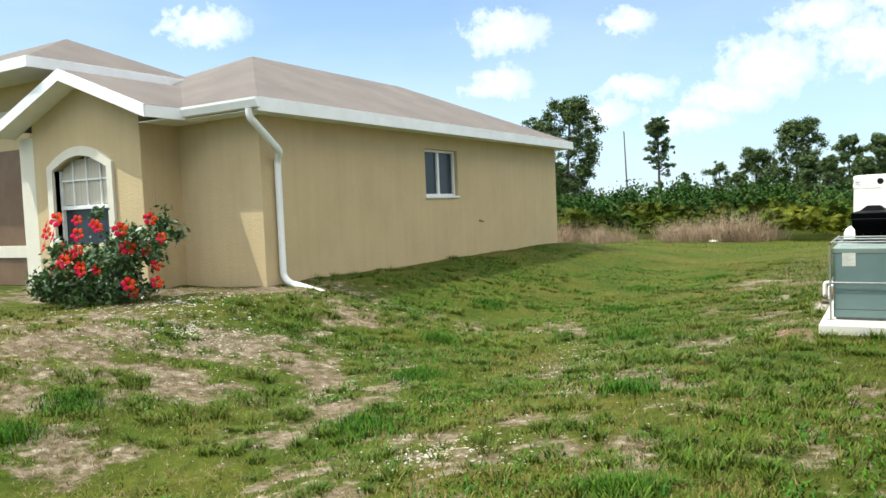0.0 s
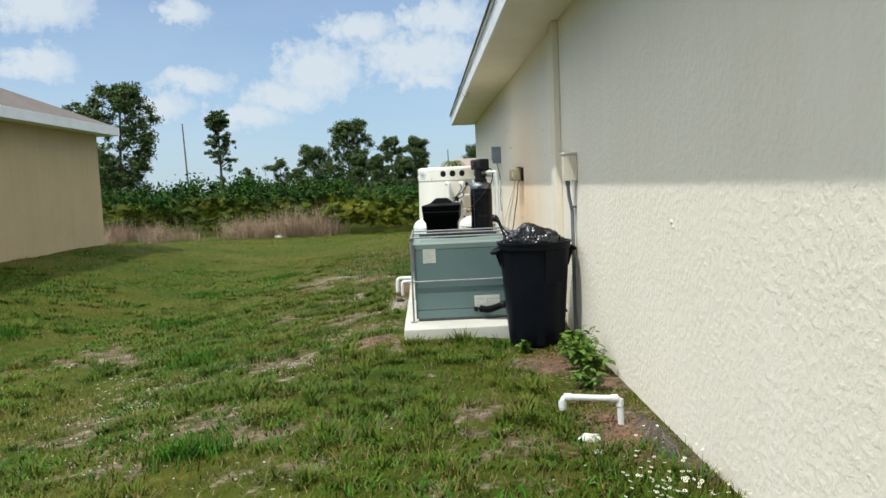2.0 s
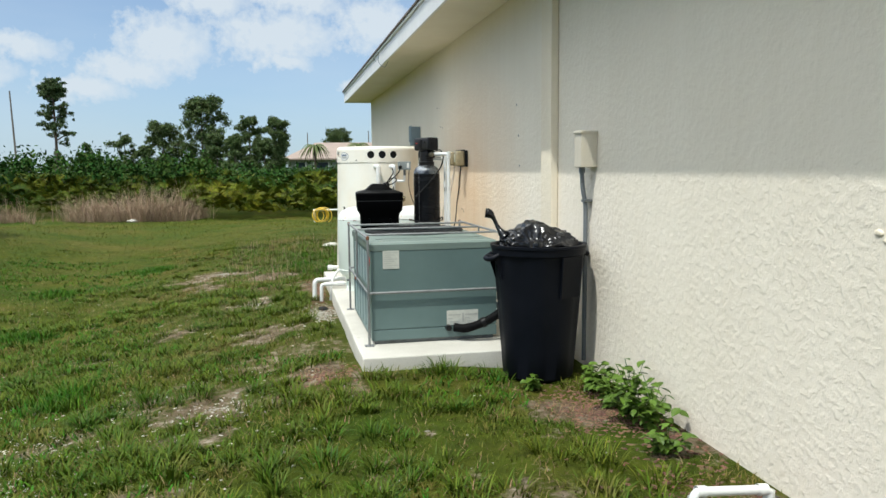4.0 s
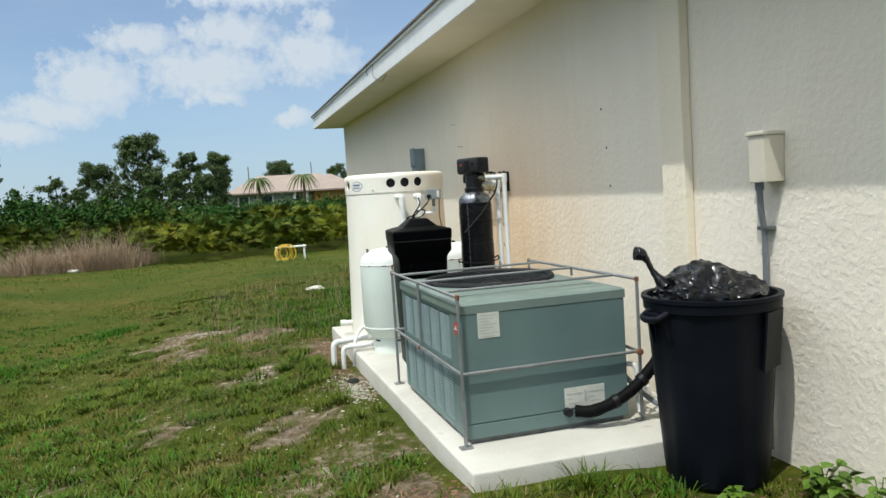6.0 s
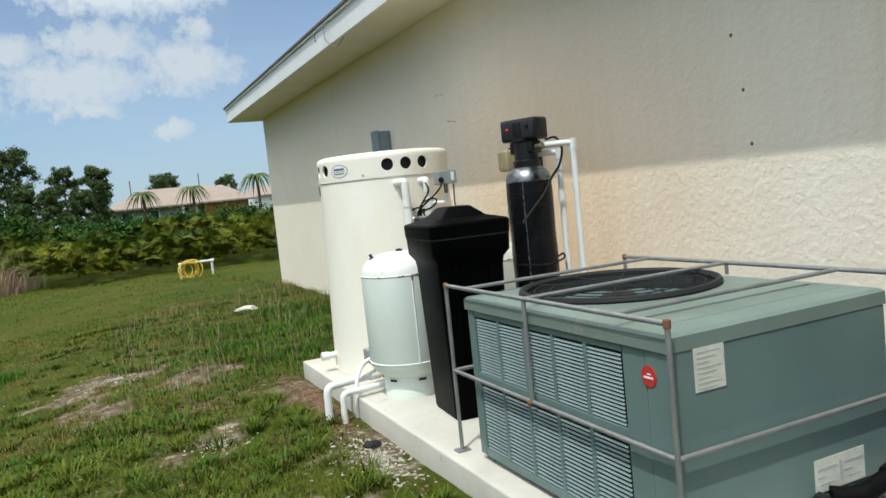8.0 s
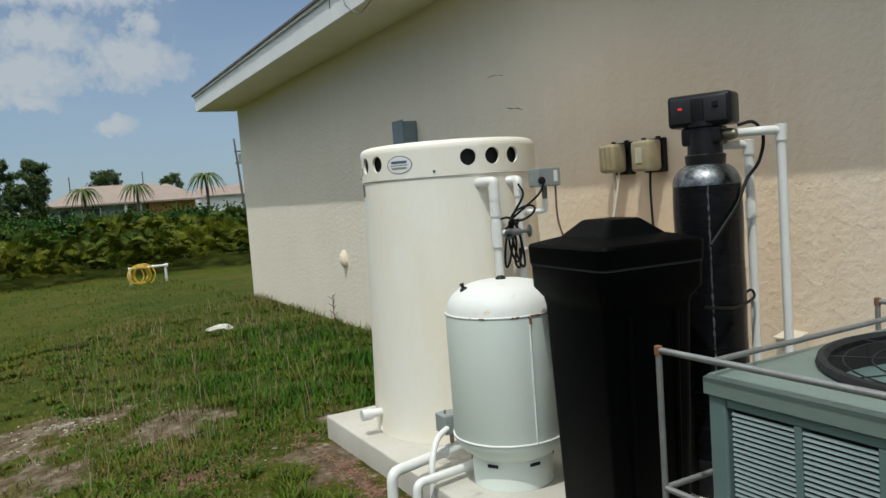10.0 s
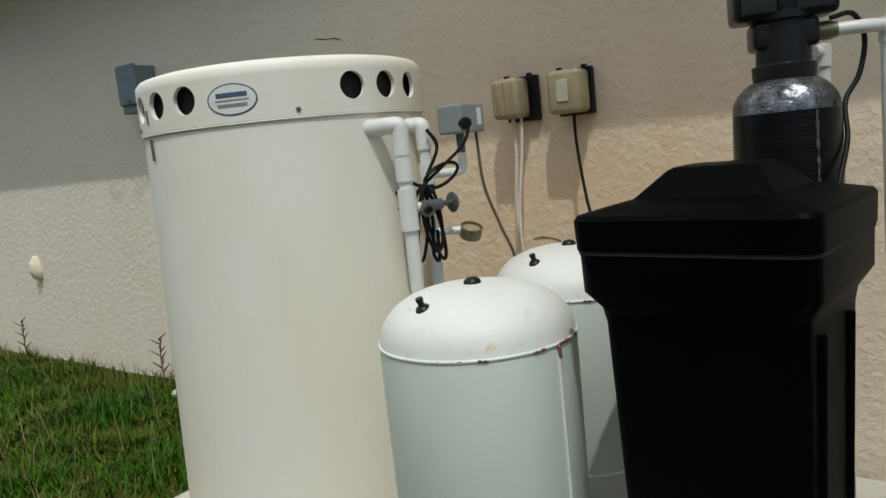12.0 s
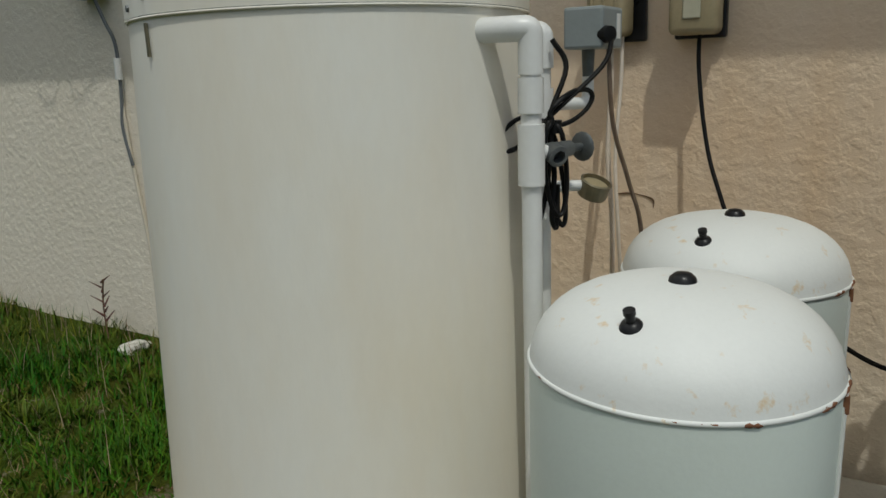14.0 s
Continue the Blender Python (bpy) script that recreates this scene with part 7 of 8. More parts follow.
chips("mulch", "reddish brown bark mulch round the bent pipe", "mulch", M_MULCH, -0.30, 6.75, 0.30, 0.62, 1500, 0.016)
chips("silt", "dark grey crumbled silt at the foot of the wall", "soil", M_GREYLITTER, -0.10, 6.62, 0.075, 0.33, 1300, 0.012)
chips("mulch", "brown mulch along the wall foot", "mulch", M_MULCH, -0.12, 7.9, 0.16, 0.7, 500, 0.014)
chips("mulch", "brown mulch at the corner of the pad", "mulch", M_MULCH, -1.62, 9.12, 0.26, 0.22, 420, 0.013)
chips("mulch", "dark leaf litter along the edge of the pad", "mulch", M_MULCH, -1.50, 12.4, 0.12, 1.0, 900, 0.013)
chips("mulch", "brown leaf litter under the plants by the wall", "mulch", M_MULCH, -0.30, 8.2, 0.25, 0.5, 1300, 0.013)
chips("mulch", "dark crumbly soil and litter in the thin grass", "mulch", M_MULCH, -2.1, 13.2, 0.5, 0.5, 1400, 0.012)
chips("mulch", "dark leaf litter at the far corner of the pad", "mulch", M_MULCH, -1.2, 13.32, 0.35, 0.10, 500, 0.013)
chips("shell_gravel", "bleached shell and gravel heap beside the pad", "gravel", M_SHELL, -1.53, 11.25, 0.20, 0.42, 420, 0.014)
chips("shell_gravel", "white limestone crumbs on bare sand", "gravel", M_SHELL, -2.1, 12.3, 0.26, 0.3, 90, 0.013)
chips("shell_gravel", "white limestone crumbs on bare sand", "gravel", M_SHELL, -2.6, 15.0, 0.6, 0.4, 150, 0.014)
chips("shell_gravel", "white limestone crumbs on bare sand", "gravel", M_SHELL, -3.2, 5.4, 0.6, 0.6, 260, 0.016)
chips("shell_gravel", "white limestone crumbs on bare sand", "gravel", M_SHELL, -2.2, 8.9, 0.3, 0.3, 120, 0.014)
chips("shell_gravel", "white limestone crumbs on bare sand", "gravel", M_SHELL, -8.0, 7.6, 1.6, 1.2, 300, 0.022)


chips("shell_gravel", "bleached shell crumbs strewn through the thin turf", "gravel", M_SHELL, -3.2, 8.5, 2.2, 4.5, 1500, 0.012)
chips("shell_gravel", "grey pebbles and shell on the bare soil by the bush", "gravel", M_SHELL, -7.0, 6.9, 1.8, 1.6, 900, 0.017)


def stone(x, y, s, label, mat, flat=0.55):
    b = bmesh.new()
    bmesh.ops.create_icosphere(b, subdivisions=3, radius=s)
    for v in b.verts:
        v.co *= 1 + 0.35 * noise.noise(v.co * (1.6 / s) + Vector((x, y, 0)))
        v.co = Vector((v.co.x * 1.3, v.co.y * 0.9, v.co.z * flat)) + Vector((x, y, float(height(x, y)) + s * flat * 0.5))
    solo("rock", b, mat, label, "rock", smooth=40)


stone(-0.42, 6.66, 0.042, "whitish limestone lump on the mulch", M_LIME)
stone(-0.43, 6.45, 0.022, "small whitish stone on the mulch", M_LIME)
stone(-1.02, 17.5, 0.10, "white crumpled scrap lying on the grass", M_LIME, 0.4)
stone(-0.16, 14.5, 0.055, "pale stone at the wall foot", M_LIME)
stone(-1.50, 11.42, 0.035, "dark lump on the shell gravel", M_DARK, 0.6)
stone(-13.2, 7.2, 0.10, "white rock on the neighbouring lawn", M_LIME)
stone(-6.3, 29.3, 0.12, "white scrap at the edge of the brush", M_LIME)


def daisies():
    n = 300
    cx = np.clip(RNG.normal(-0.22, 0.13, n), -0.65, -0.03)
    cy = RNG.normal(5.45, 0.45, n)
    v, f, vd, fd, sx, sy, sl = [], [], [], [], [], [], []
    for x, y in zip(cx, cy):
        z = float(height(x, y))
        h = RNG.uniform(0.03, 0.10)
        tilt = Vector((RNG.normal(0, 0.3), RNG.normal(0, 0.3), 1)).normalized()
        rot = Vector((0, 0, 1)).rotation_difference(tilt).to_matrix()
        c = Vector((x, y, z + h))
        r = RNG.uniform(0.0065, 0.0105)
        for k in range(7):
            a = k * 0.8976
            i = len(v)
            for rr, da, zz in ((0.25, 0, 0.001), (0.85, -0.35, 0.002), (1.0, 0, 0.0), (0.85, 0.35, 0.002)):
                v.append(tuple(c + rot @ Vector((r * rr * math.cos(a + da), r * rr * math.sin(a + da), zz))))
            f.append((i, i + 1, i + 2, i + 3))
        i = len(vd)
        for k in range(6):
            vd.append(tuple(c + rot @ Vector((r * 0.34 * math.cos(k * 1.047), r * 0.34 * math.sin(k * 1.047), 0.003))))
        fd.append(tuple(range(i, i + 6)))
        sx.append(x); sy.append(y); sl.append(h)
    d = thing("daisy_patch", (-0.25, 5.45, 0), "patch of small white daisies in the grass by the wall", "flowers", kind="stuff")
    for nm, vv, ff, mt in (("petals", v, f, M_DAISY), ("discs", vd, fd, M_GOLD)):
        ob = new(nm, raw_mesh(nm, [(p[0] + 0.25, p[1] - 5.45, p[2]) for p in vv], ff, mt))
        ob.parent = d
    sx, sy, sl = np.array(sx), np.array(sy), np.array(sl)
    vv, ff = blade_set(sx + 0.25, sy - 5.45, height(sx, sy), sl, np.full(n, 0.004), np.full(n, 0.02), RNG.uniform(0, 6, n), 2)
    ob = new("stems", fast_mesh("stems", vv, ff, M_GRASS))
    ob.parent = d
    n = 2600
    x, y = np.clip(RNG.normal(-0.28, 0.18, n), -0.8, -0.02), RNG.normal(5.45, 0.5, n)
    vv, ff = blade_set(x + 0.25, y - 5.45, height(x, y), RNG.uniform(0.02, 0.08, n), RNG.uniform(0.004, 0.009, n), RNG.uniform(0.2, 0.9, n), RNG.uniform(0, 6.28, n), 2)
    ob = new("foliage", fast_mesh("foliage", vv, ff, M_GRASS))
    ob.parent = d


daisies()


def leaf_mesh(size):
    """One pointed leaf with a folded midrib, lying along +x."""
    b = bmesh.new()
    rows = [(0.0, 0.0), (0.25, 0.30), (0.5, 0.36), (0.78, 0.2), (1.0, 0.0)]
    mid = [b.verts.new((x * size, 0, 0.02 * size * math.sin(x * 3) - 0.12 * size * x * x)) for x, w in rows]
    for s in (1, -1):
        side = [b.verts.new((x * size, s * w * size, 0.08 * size * (w > 0) - 0.12 * size * x * x)) if w else None for x, w in rows]
        for k in range(4):
            q = [mid[k], mid[k + 1]] + [p for p in (side[k + 1], side[k]) if p]
            b.faces.new(q if s > 0 else q[::-1])
    return b


def wall_plant(x, y, h, n, size):
    z = float(height(x, y))
    t = thing("wall_plant", (x, y, z), "bright green leafy weed growing against the wall foot", "weed", "leafy weeds by the wall")
    me = finish(leaf_mesh(size), "leaf", M_PLANT)
    stems = None
    for k in range(n):
        a = RNG.uniform(0, 6.28)
        tip = Vector((RNG.normal(0, h * 0.35), RNG.normal(0, h * 0.4), h * RNG.uniform(0.45, 1.05)))
        tip.x = min(tip.x, -x - 0.05)
        stems = tube(spline([(0, 0, 0), (tip.x * 0.3, tip.y * 0.3, tip.z * 0.6), tuple(tip)], 3), 0.0018, 4, stems)
        for j in range(7):
            f = 1.0 - 0.12 * j
            ob = new("leaf", me)
            ob.parent = t
            ob.matrix_local = Matrix.LocRotScale(tip * f, Euler((RNG.uniform(-0.4, 0.4), RNG.uniform(-0.2, 0.5), a + j * 1.9)), Vector((1, 1, 1)) * RNG.uniform(0.6, 1.15))
    ob = new("stem", finish(stems, "stem", M_WEED))
    ob.parent = t


for x, y, h, n, s in ((-0.16, 8.50, 0.19, 17, 0.058), (-0.18, 8.22, 0.17, 15, 0.058), (-0.18, 7.98, 0.26, 24, 0.062), (-0.14, 7.84, 0.24, 16, 0.06), (-0.24, 7.52, 0.14, 14, 0.05), (-0.48, 8.62, 0.10, 6, 0.055)):
    wall_plant(x, y, h, n, s)


def dry_weed(x, y, h):
    z = float(height(x, y))
    t = thing("dry_weed", (x, y, z), "dry brown weed stalk at the foot of the wall", "weed", "dry weeds by the wall")
    part("stalk", tube(spline([(x, y, z - 0.02), (x + 0.01, y + 0.02, z + h * 0.5), (x, y - 0.02, z + h)], 4), 0.004, 5), M_MULCH, t)
    for k in range(9):
        f = 0.3 + 0.08 * k
        a = k * 2.2
        part("twig", tube([(x, y, z + h * f), (x + 0.05 * math.cos(a), y + 0.06 * math.sin(a), z + h * f + 0.04)], [0.006, 0.002], 4), M_MULCH, t)


dry_weed(-0.1, 16.5, 0.30)
dry_weed(-0.12, 14.75, 0.30)


def leaf_cloud(centres, radii, per, size, flat=1.0):
    """Small random leaf quads filling many round clumps: vertices and faces."""
    vs = []
    for c, r in zip(centres, radii):
        n = max(8, int(per * r * r))
        d = RNG.normal(size=(n, 3))
        d /= np.linalg.norm(d, axis=1)[:, None]
        p = np.array(c) + d * (r * np.minimum(np.abs(RNG.normal(0, 0.62, n)), 1.1))[:, None] * np.array([1, 1, flat])
        u = RNG.normal(size=(n, 3))
        u /= np.linalg.norm(u, axis=1)[:, None]
        w = np.cross(u, RNG.normal(size=(n, 3)))
        w /= np.linalg.norm(w, axis=1)[:, None] + 1e-9
        s = RNG.uniform(0.6, 1.3, n)[:, None] * size
        vs.append(np.stack([p - u * s, p - w * s * 0.45, p + u * s, p + w * s * 0.45], 1).reshape(-1, 3))
    v = np.concatenate(vs)
    return v, np.arange(len(v)).reshape(-1, 4)


def tree(x, y, top, width, kind, label, lean=0.0, crown_from=0.35):
    gz = float(height(x, y))
    H = top - gz
    t = thing("tree", (x, y, gz), label, "tree")
    trunk_top = Vector((x + lean, y, gz + H * 0.8))
    tr = max(0.09, H * 0.018)
    path = spline([(x, y, gz - 0.2), (x + lean * 0.3 + 0.1, y, gz + H * 0.35), tuple(trunk_top), (x + lean * 1.1, y, gz + H * 0.97)], 5)
    part("trunk", tube(path, [tr * (1 - 0.9 * k / (len(path) - 1)) for k in range(len(path))], 8), M_BARK, t, "", 60)
    centres, radii = [], []
    limbs = {"pine": 15, "oak": 15, "broad": 14, "small": 7}[kind]
    for k in range(limbs):
        f = crown_from + (1 - crown_from) * (k + RNG.uniform(0, 0.6)) / limbs
        base = path[min(len(path) - 1, int(f * (len(path) - 1)))]
        a = k * 2.4 + RNG.uniform(-0.5, 0.5)
        g = (f - crown_from) / (1 - crown_from)
        shape = {"pine": 1.0 - 0.75 * g, "oak": math.sin(math.pi * min(1, 0.18 + 0.8 * g)), "broad": math.sin(math.pi * min(1, 0.22 + 0.72 * g)), "small": 1 - 0.7 * g}[kind]
        reach = width * 0.5 * shape * RNG.uniform(0.65, 1.05)
        tip = base + Vector((reach * math.cos(a), reach * math.sin(a), reach * RNG.uniform(0.05, 0.5)))
        part("limb", tube(spline([tuple(base), tuple((base + tip) / 2 + Vector((0, 0, reach * 0.08))), tuple(tip)], 3), [tr * 0.4, tr * 0.36, tr * 0.3, tr * 0.25, tr * 0.2, tr * 0.14, tr * 0.08], 5), M_BARK, t)
        for q in range(9 if kind != "small" else 6):
            c = base.lerp(tip, RNG.uniform(0.45, 1.08)) + Vector(RNG.normal(0, width * 0.065, 3))
            centres.append(tuple(c))
            radii.append(width * RNG.uniform(0.05, 0.11) * (0.8 if kind == "pine" else 1.0))
    fill = {"pine": 26, "oak": 46, "broad": 60, "small": 24}[kind]
    lo_, hi_ = gz + H * (crown_from + 0.06), gz + H * 0.95
    for q in range(fill):
        g = RNG.uniform(0, 1)
        a = RNG.uniform(0, 6.283)
        wide = {"pine": 0.34 * (1 - 0.8 * g), "oak": 0.46 * math.sin(math.pi * (0.12 + 0.80 * g)), "broad": 0.48 * math.sin(math.pi * (0.18 + 0.74 * g)), "small": 0.42 * (1 - 0.85 * g)}[kind] * width * RNG.uniform(0.3, 1.0)
        centres.append((x + lean * g + wide * math.cos(a), y + wide * math.sin(a), lo_ + (hi_ - lo_) * g))
        radii.append(width * RNG.uniform(0.05, 0.12))
    for q in range(5):
        centres.append((x + lean * 1.1 + RNG.normal(0, width * 0.05), y + RNG.normal(0, width * 0.05), gz + H * RNG.uniform(0.88, 0.98)))
        radii.append(width * 0.07)
    v, f = leaf_cloud(centres, radii, 300 / (0.1 * width) ** 2, 0.010 * width + 0.055, 0.75 if kind == "pine" else 0.85)
    v = v - np.array([x, y, gz])
    ob = new("crown", fast_mesh("crown", v, f, M_PINE if kind in ("pine",) else M_OAK))
    ob.parent = t


def at_depth(x60, z60, Y, eye=(-0.79, 1.64, 1.28)):
    k = (Y - eye[1]) / (60 - eye[1])
    return eye[0] + (x60 - eye[0]) * k, eye[2] + (z60 - eye[2]) * k


X, Z = at_depth(-24.0, 9.6, 62)
tree(X, 62, Z, 6.4, "oak", "tall dark pine-oak with an open uneven crown", 0.6, 0.2)
X, Z = at_depth(-16.4, 7.6, 75)
tree(X, 75, Z, 3.6, "pine", "slender tall pine with a bare lower trunk", 0.1, 0.42)
for X, Z, Y, w, kind, lab, cf in ((-9.9, 8.8, 90, 6.4, "oak", "large dark broad-crowned tree in the woods", 0.2), (-14.2, 6.2, 92, 4.8, "broad", "rounded dark tree at the edge of the woods", 0.2),
                                  (-4.9, 6.9, 88, 3.4, "oak", "dark tree with an uneven crown", 0.2), (-2.2, 6.9, 90, 4.2, "oak", "dark tree with an uneven crown", 0.2), (-3.4, 4.4, 86, 3.0, "broad", "pale green young tree before the woods", 0.08),
                                  (-18.1, 5.1, 92, 4.4, "small", "small young pine among the brush", 0.12), (-21.6, 4.2, 90, 2.8, "small", "small young pine among the brush", 0.1), (-15.8, 3.9, 90, 3.0, "small", "bushy young tree in the scrub", 0.1),
                                  (-23.0, 3.2, 85, 1.8, "small", "bushy young tree in the scrub", 0.1), (-7.4, 4.5, 76, 2.6, "broad", "thin grey-green sapling in the thicket", 0.08), (-5.6, 4.2, 72, 2.6, "broad", "pale green sapling before the woods", 0.08),
                                  (8.4, 7.8, 140, 6.4, "broad", "distant tree behind the far house", 0.3), (19.6, 7.4, 150, 5.2, "broad", "distant tree behind the far house", 0.3),
                                  (-27.6, 3.0, 58, 4.0, "small", "bushy tree beside the tall oak", 0.1), (-25.2, 3.4, 60, 4.2, "broad", "low dark undergrowth tree", 0.1)):
    tree(X, Y, Z, w, kind, lab, 0.15, cf)


def utility_pole(x, y, top, lean, arms):
    gz = float(height(x, y))
    t = thing("utility_pole", (x, y, gz), "tall thin wooden utility pole in the distance", "utility pole", "utility poles")
    part("pole", tube([(x, y, gz - 0.3), (x + lean, y, top)], [0.13, 0.07], 8), M_POLE, t, "", 60)
    if arms:
        for k in range(2):
            z = top - 1.0 - k * 0.9
            part("crossarm", tube([(x + lean * 0.9 - 0.1, y, z), (x + lean * 0.9 + 0.7, y, z)], 0.06, 6), M_POLE, t)
        part("transformer", lathe([(0, -0.4), (0.22, -0.4), (0.22, 0.4), (0, 0.45)], (x + lean * 0.9 + 0.4, y, top - 1.6), 12), M_GREYBOX, t, "grey transformer can", 50)


X, Z = at_depth(-18.75, 6.7, 90)
utility_pole(X, 90, Z, -0.3, False)
utility_pole(12.6, 70, 6.6, -0.45, True)
utility_pole(2.9, 130, 7.2, 0.0, False)
utility_pole(12.8, 130, 7.5, 0.0, False)


def palm(x, y, top, w):
    gz = float(height(x, y))
    t = thing("palm_tree", (x, y, gz), "small palm with drooping grey-green fronds", "palm tree", "palms by the far house")
    part("trunk", tube(spline([(x, y, gz - 0.2), (x + 0.1, y, gz + (top - gz) * 0.5), (x, y, top - w * 0.28)], 5), 0.14, 8), M_BARK, t, "", 60)
    for k in range(26):
        a = k * 2.4
        up = 1.0 - 0.1 * (k % 5)
        c = Vector((x, y, top - w * 0.28))
        pts = [c + Vector((math.cos(a) * w * 0.5 * f, math.sin(a) * w * 0.5 * f, w * 0.5 * (up * f - 1.55 * f * f))) for f in (0, 0.33, 0.66, 1.0)]
        b = bmesh.new()
        s = Vector((-math.sin(a), math.cos(a), 0))
        rows = []
        line = spline(pts, 4)
        for j, p in enumerate(line):
            f = j / (len(line) - 1)
            ww = w * 0.026 * math.sin(math.pi * min(1, 0.1 + 0.88 * f))
            rows.append((b.verts.new(p + s * ww - Vector((0, 0, ww * 0.7))), b.verts.new(p), b.verts.new(p - s * ww - Vector((0, 0, ww * 0.7)))))
        for u, q in zip(rows, rows[1:]):
            b.faces.new((u[0], u[1], q[1], q[0]))
            b.faces.new((u[1], u[2], q[2], q[1]))
        part("frond", b, M_FROND, t)


palm(2.0, 88, 4.75, 3.8)
palm(6.7, 88, 4.9, 3.8)
palm(12.1, 82, 5.4, 4.0)


def far_house():
    y = 100.0
    h = thing("house", (6.6, y, -0.3), "far single-storey house with a pinkish hipped tile roof", "house")
    part("wall", box((-0.6, y, -0.3), (6.6, y + 10, 2.5)), M_FARGREEN, h, "sage green wall")
    part("wall", box((6.603, y + 1.6, -0.3), (9.2, y + 10, 2.5)), M_WHITE, h, "pale recessed porch wall")
    part("wall", box((9.203, y - 1.2, -0.3), (14.2, y + 10, 2.5)), M_FARORANGE, h, "orange wall")

    def hip(x0, x1, y0, y1, r0, r1, ym, z0, z1, label):
        b = bmesh.new()
        c = [(x0, y0, z0), (x1, y0, z0), (x1, y1, z0), (x0, y1, z0), (r0, ym, z1), (r1, ym, z1)]
        v = [b.verts.new(p) for p in c]
        lo = [b.verts.new((p[0], p[1], z0 - 0.18)) for p in c[:4]]
        for f in ((0, 1, 5, 4), (1, 2, 5), (2, 3, 4, 5), (3, 0, 4)):
            b.faces.new([v[k] for k in f])
        for k in range(4):
            b.faces.new((v[k], lo[k], lo[(k + 1) % 4], v[(k + 1) % 4]))
        b.faces.new(lo)
        bmesh.ops.recalc_face_normals(b, faces=b.faces)
        part("roof", b, M_ROOFPINK, h, label)

    hip(-1.4, 14.9, y - 0.8, y + 11, 3.0, 10.6, y + 5, 2.62, 4.75, "pinkish hipped tile roof")
    hip(8.5, 15.2, y - 2.0, y + 8, 11.6, 12.0, y + 3.5, 2.60, 4.55, "pinkish hipped tile roof over the front wing")
    for x0, x1, yy in ((2.5, 4.2, y), (0.3, 1.4, y), (6.9, 7.7, y + 1.6)):
        w = part("window", box((x0, yy - 0.05, 0.5), (x1, yy - 0.004, 2.1)), M_PANE, h, "dark window")
        part("window_frame", box((x0 - 0.12, yy - 0.10, 0.4), (x0, yy - 0.004, 2.2)), M_WHITE, w)
        part("window_frame", box((x1, yy - 0.10, 0.4), (x1 + 0.12, yy - 0.004, 2.2)), M_WHITE, w)
    for x in (6.7, 8.2):
        part("porch_post", box((x, y - 0.5, -0.3), (x + 0.28, y - 0.22, 2.44)), M_WHITE, h, "white porch post")
    b = thing("house", (20.6, 125.0, -0.3), "distant white-walled house with an orange roof", "house")
    part("wall", box((19.2, 120, -0.3), (28, 126, 3.0)), M_WHITE, b)
    part("roof", prism([(18.6, 119.4, 3.0), (28.6, 119.4, 3.0), (28.6, 122.8, 4.4), (18.6, 122.8, 4.4)], (0, 0, 0.1)), M_ROOFPINK, b)


far_house()


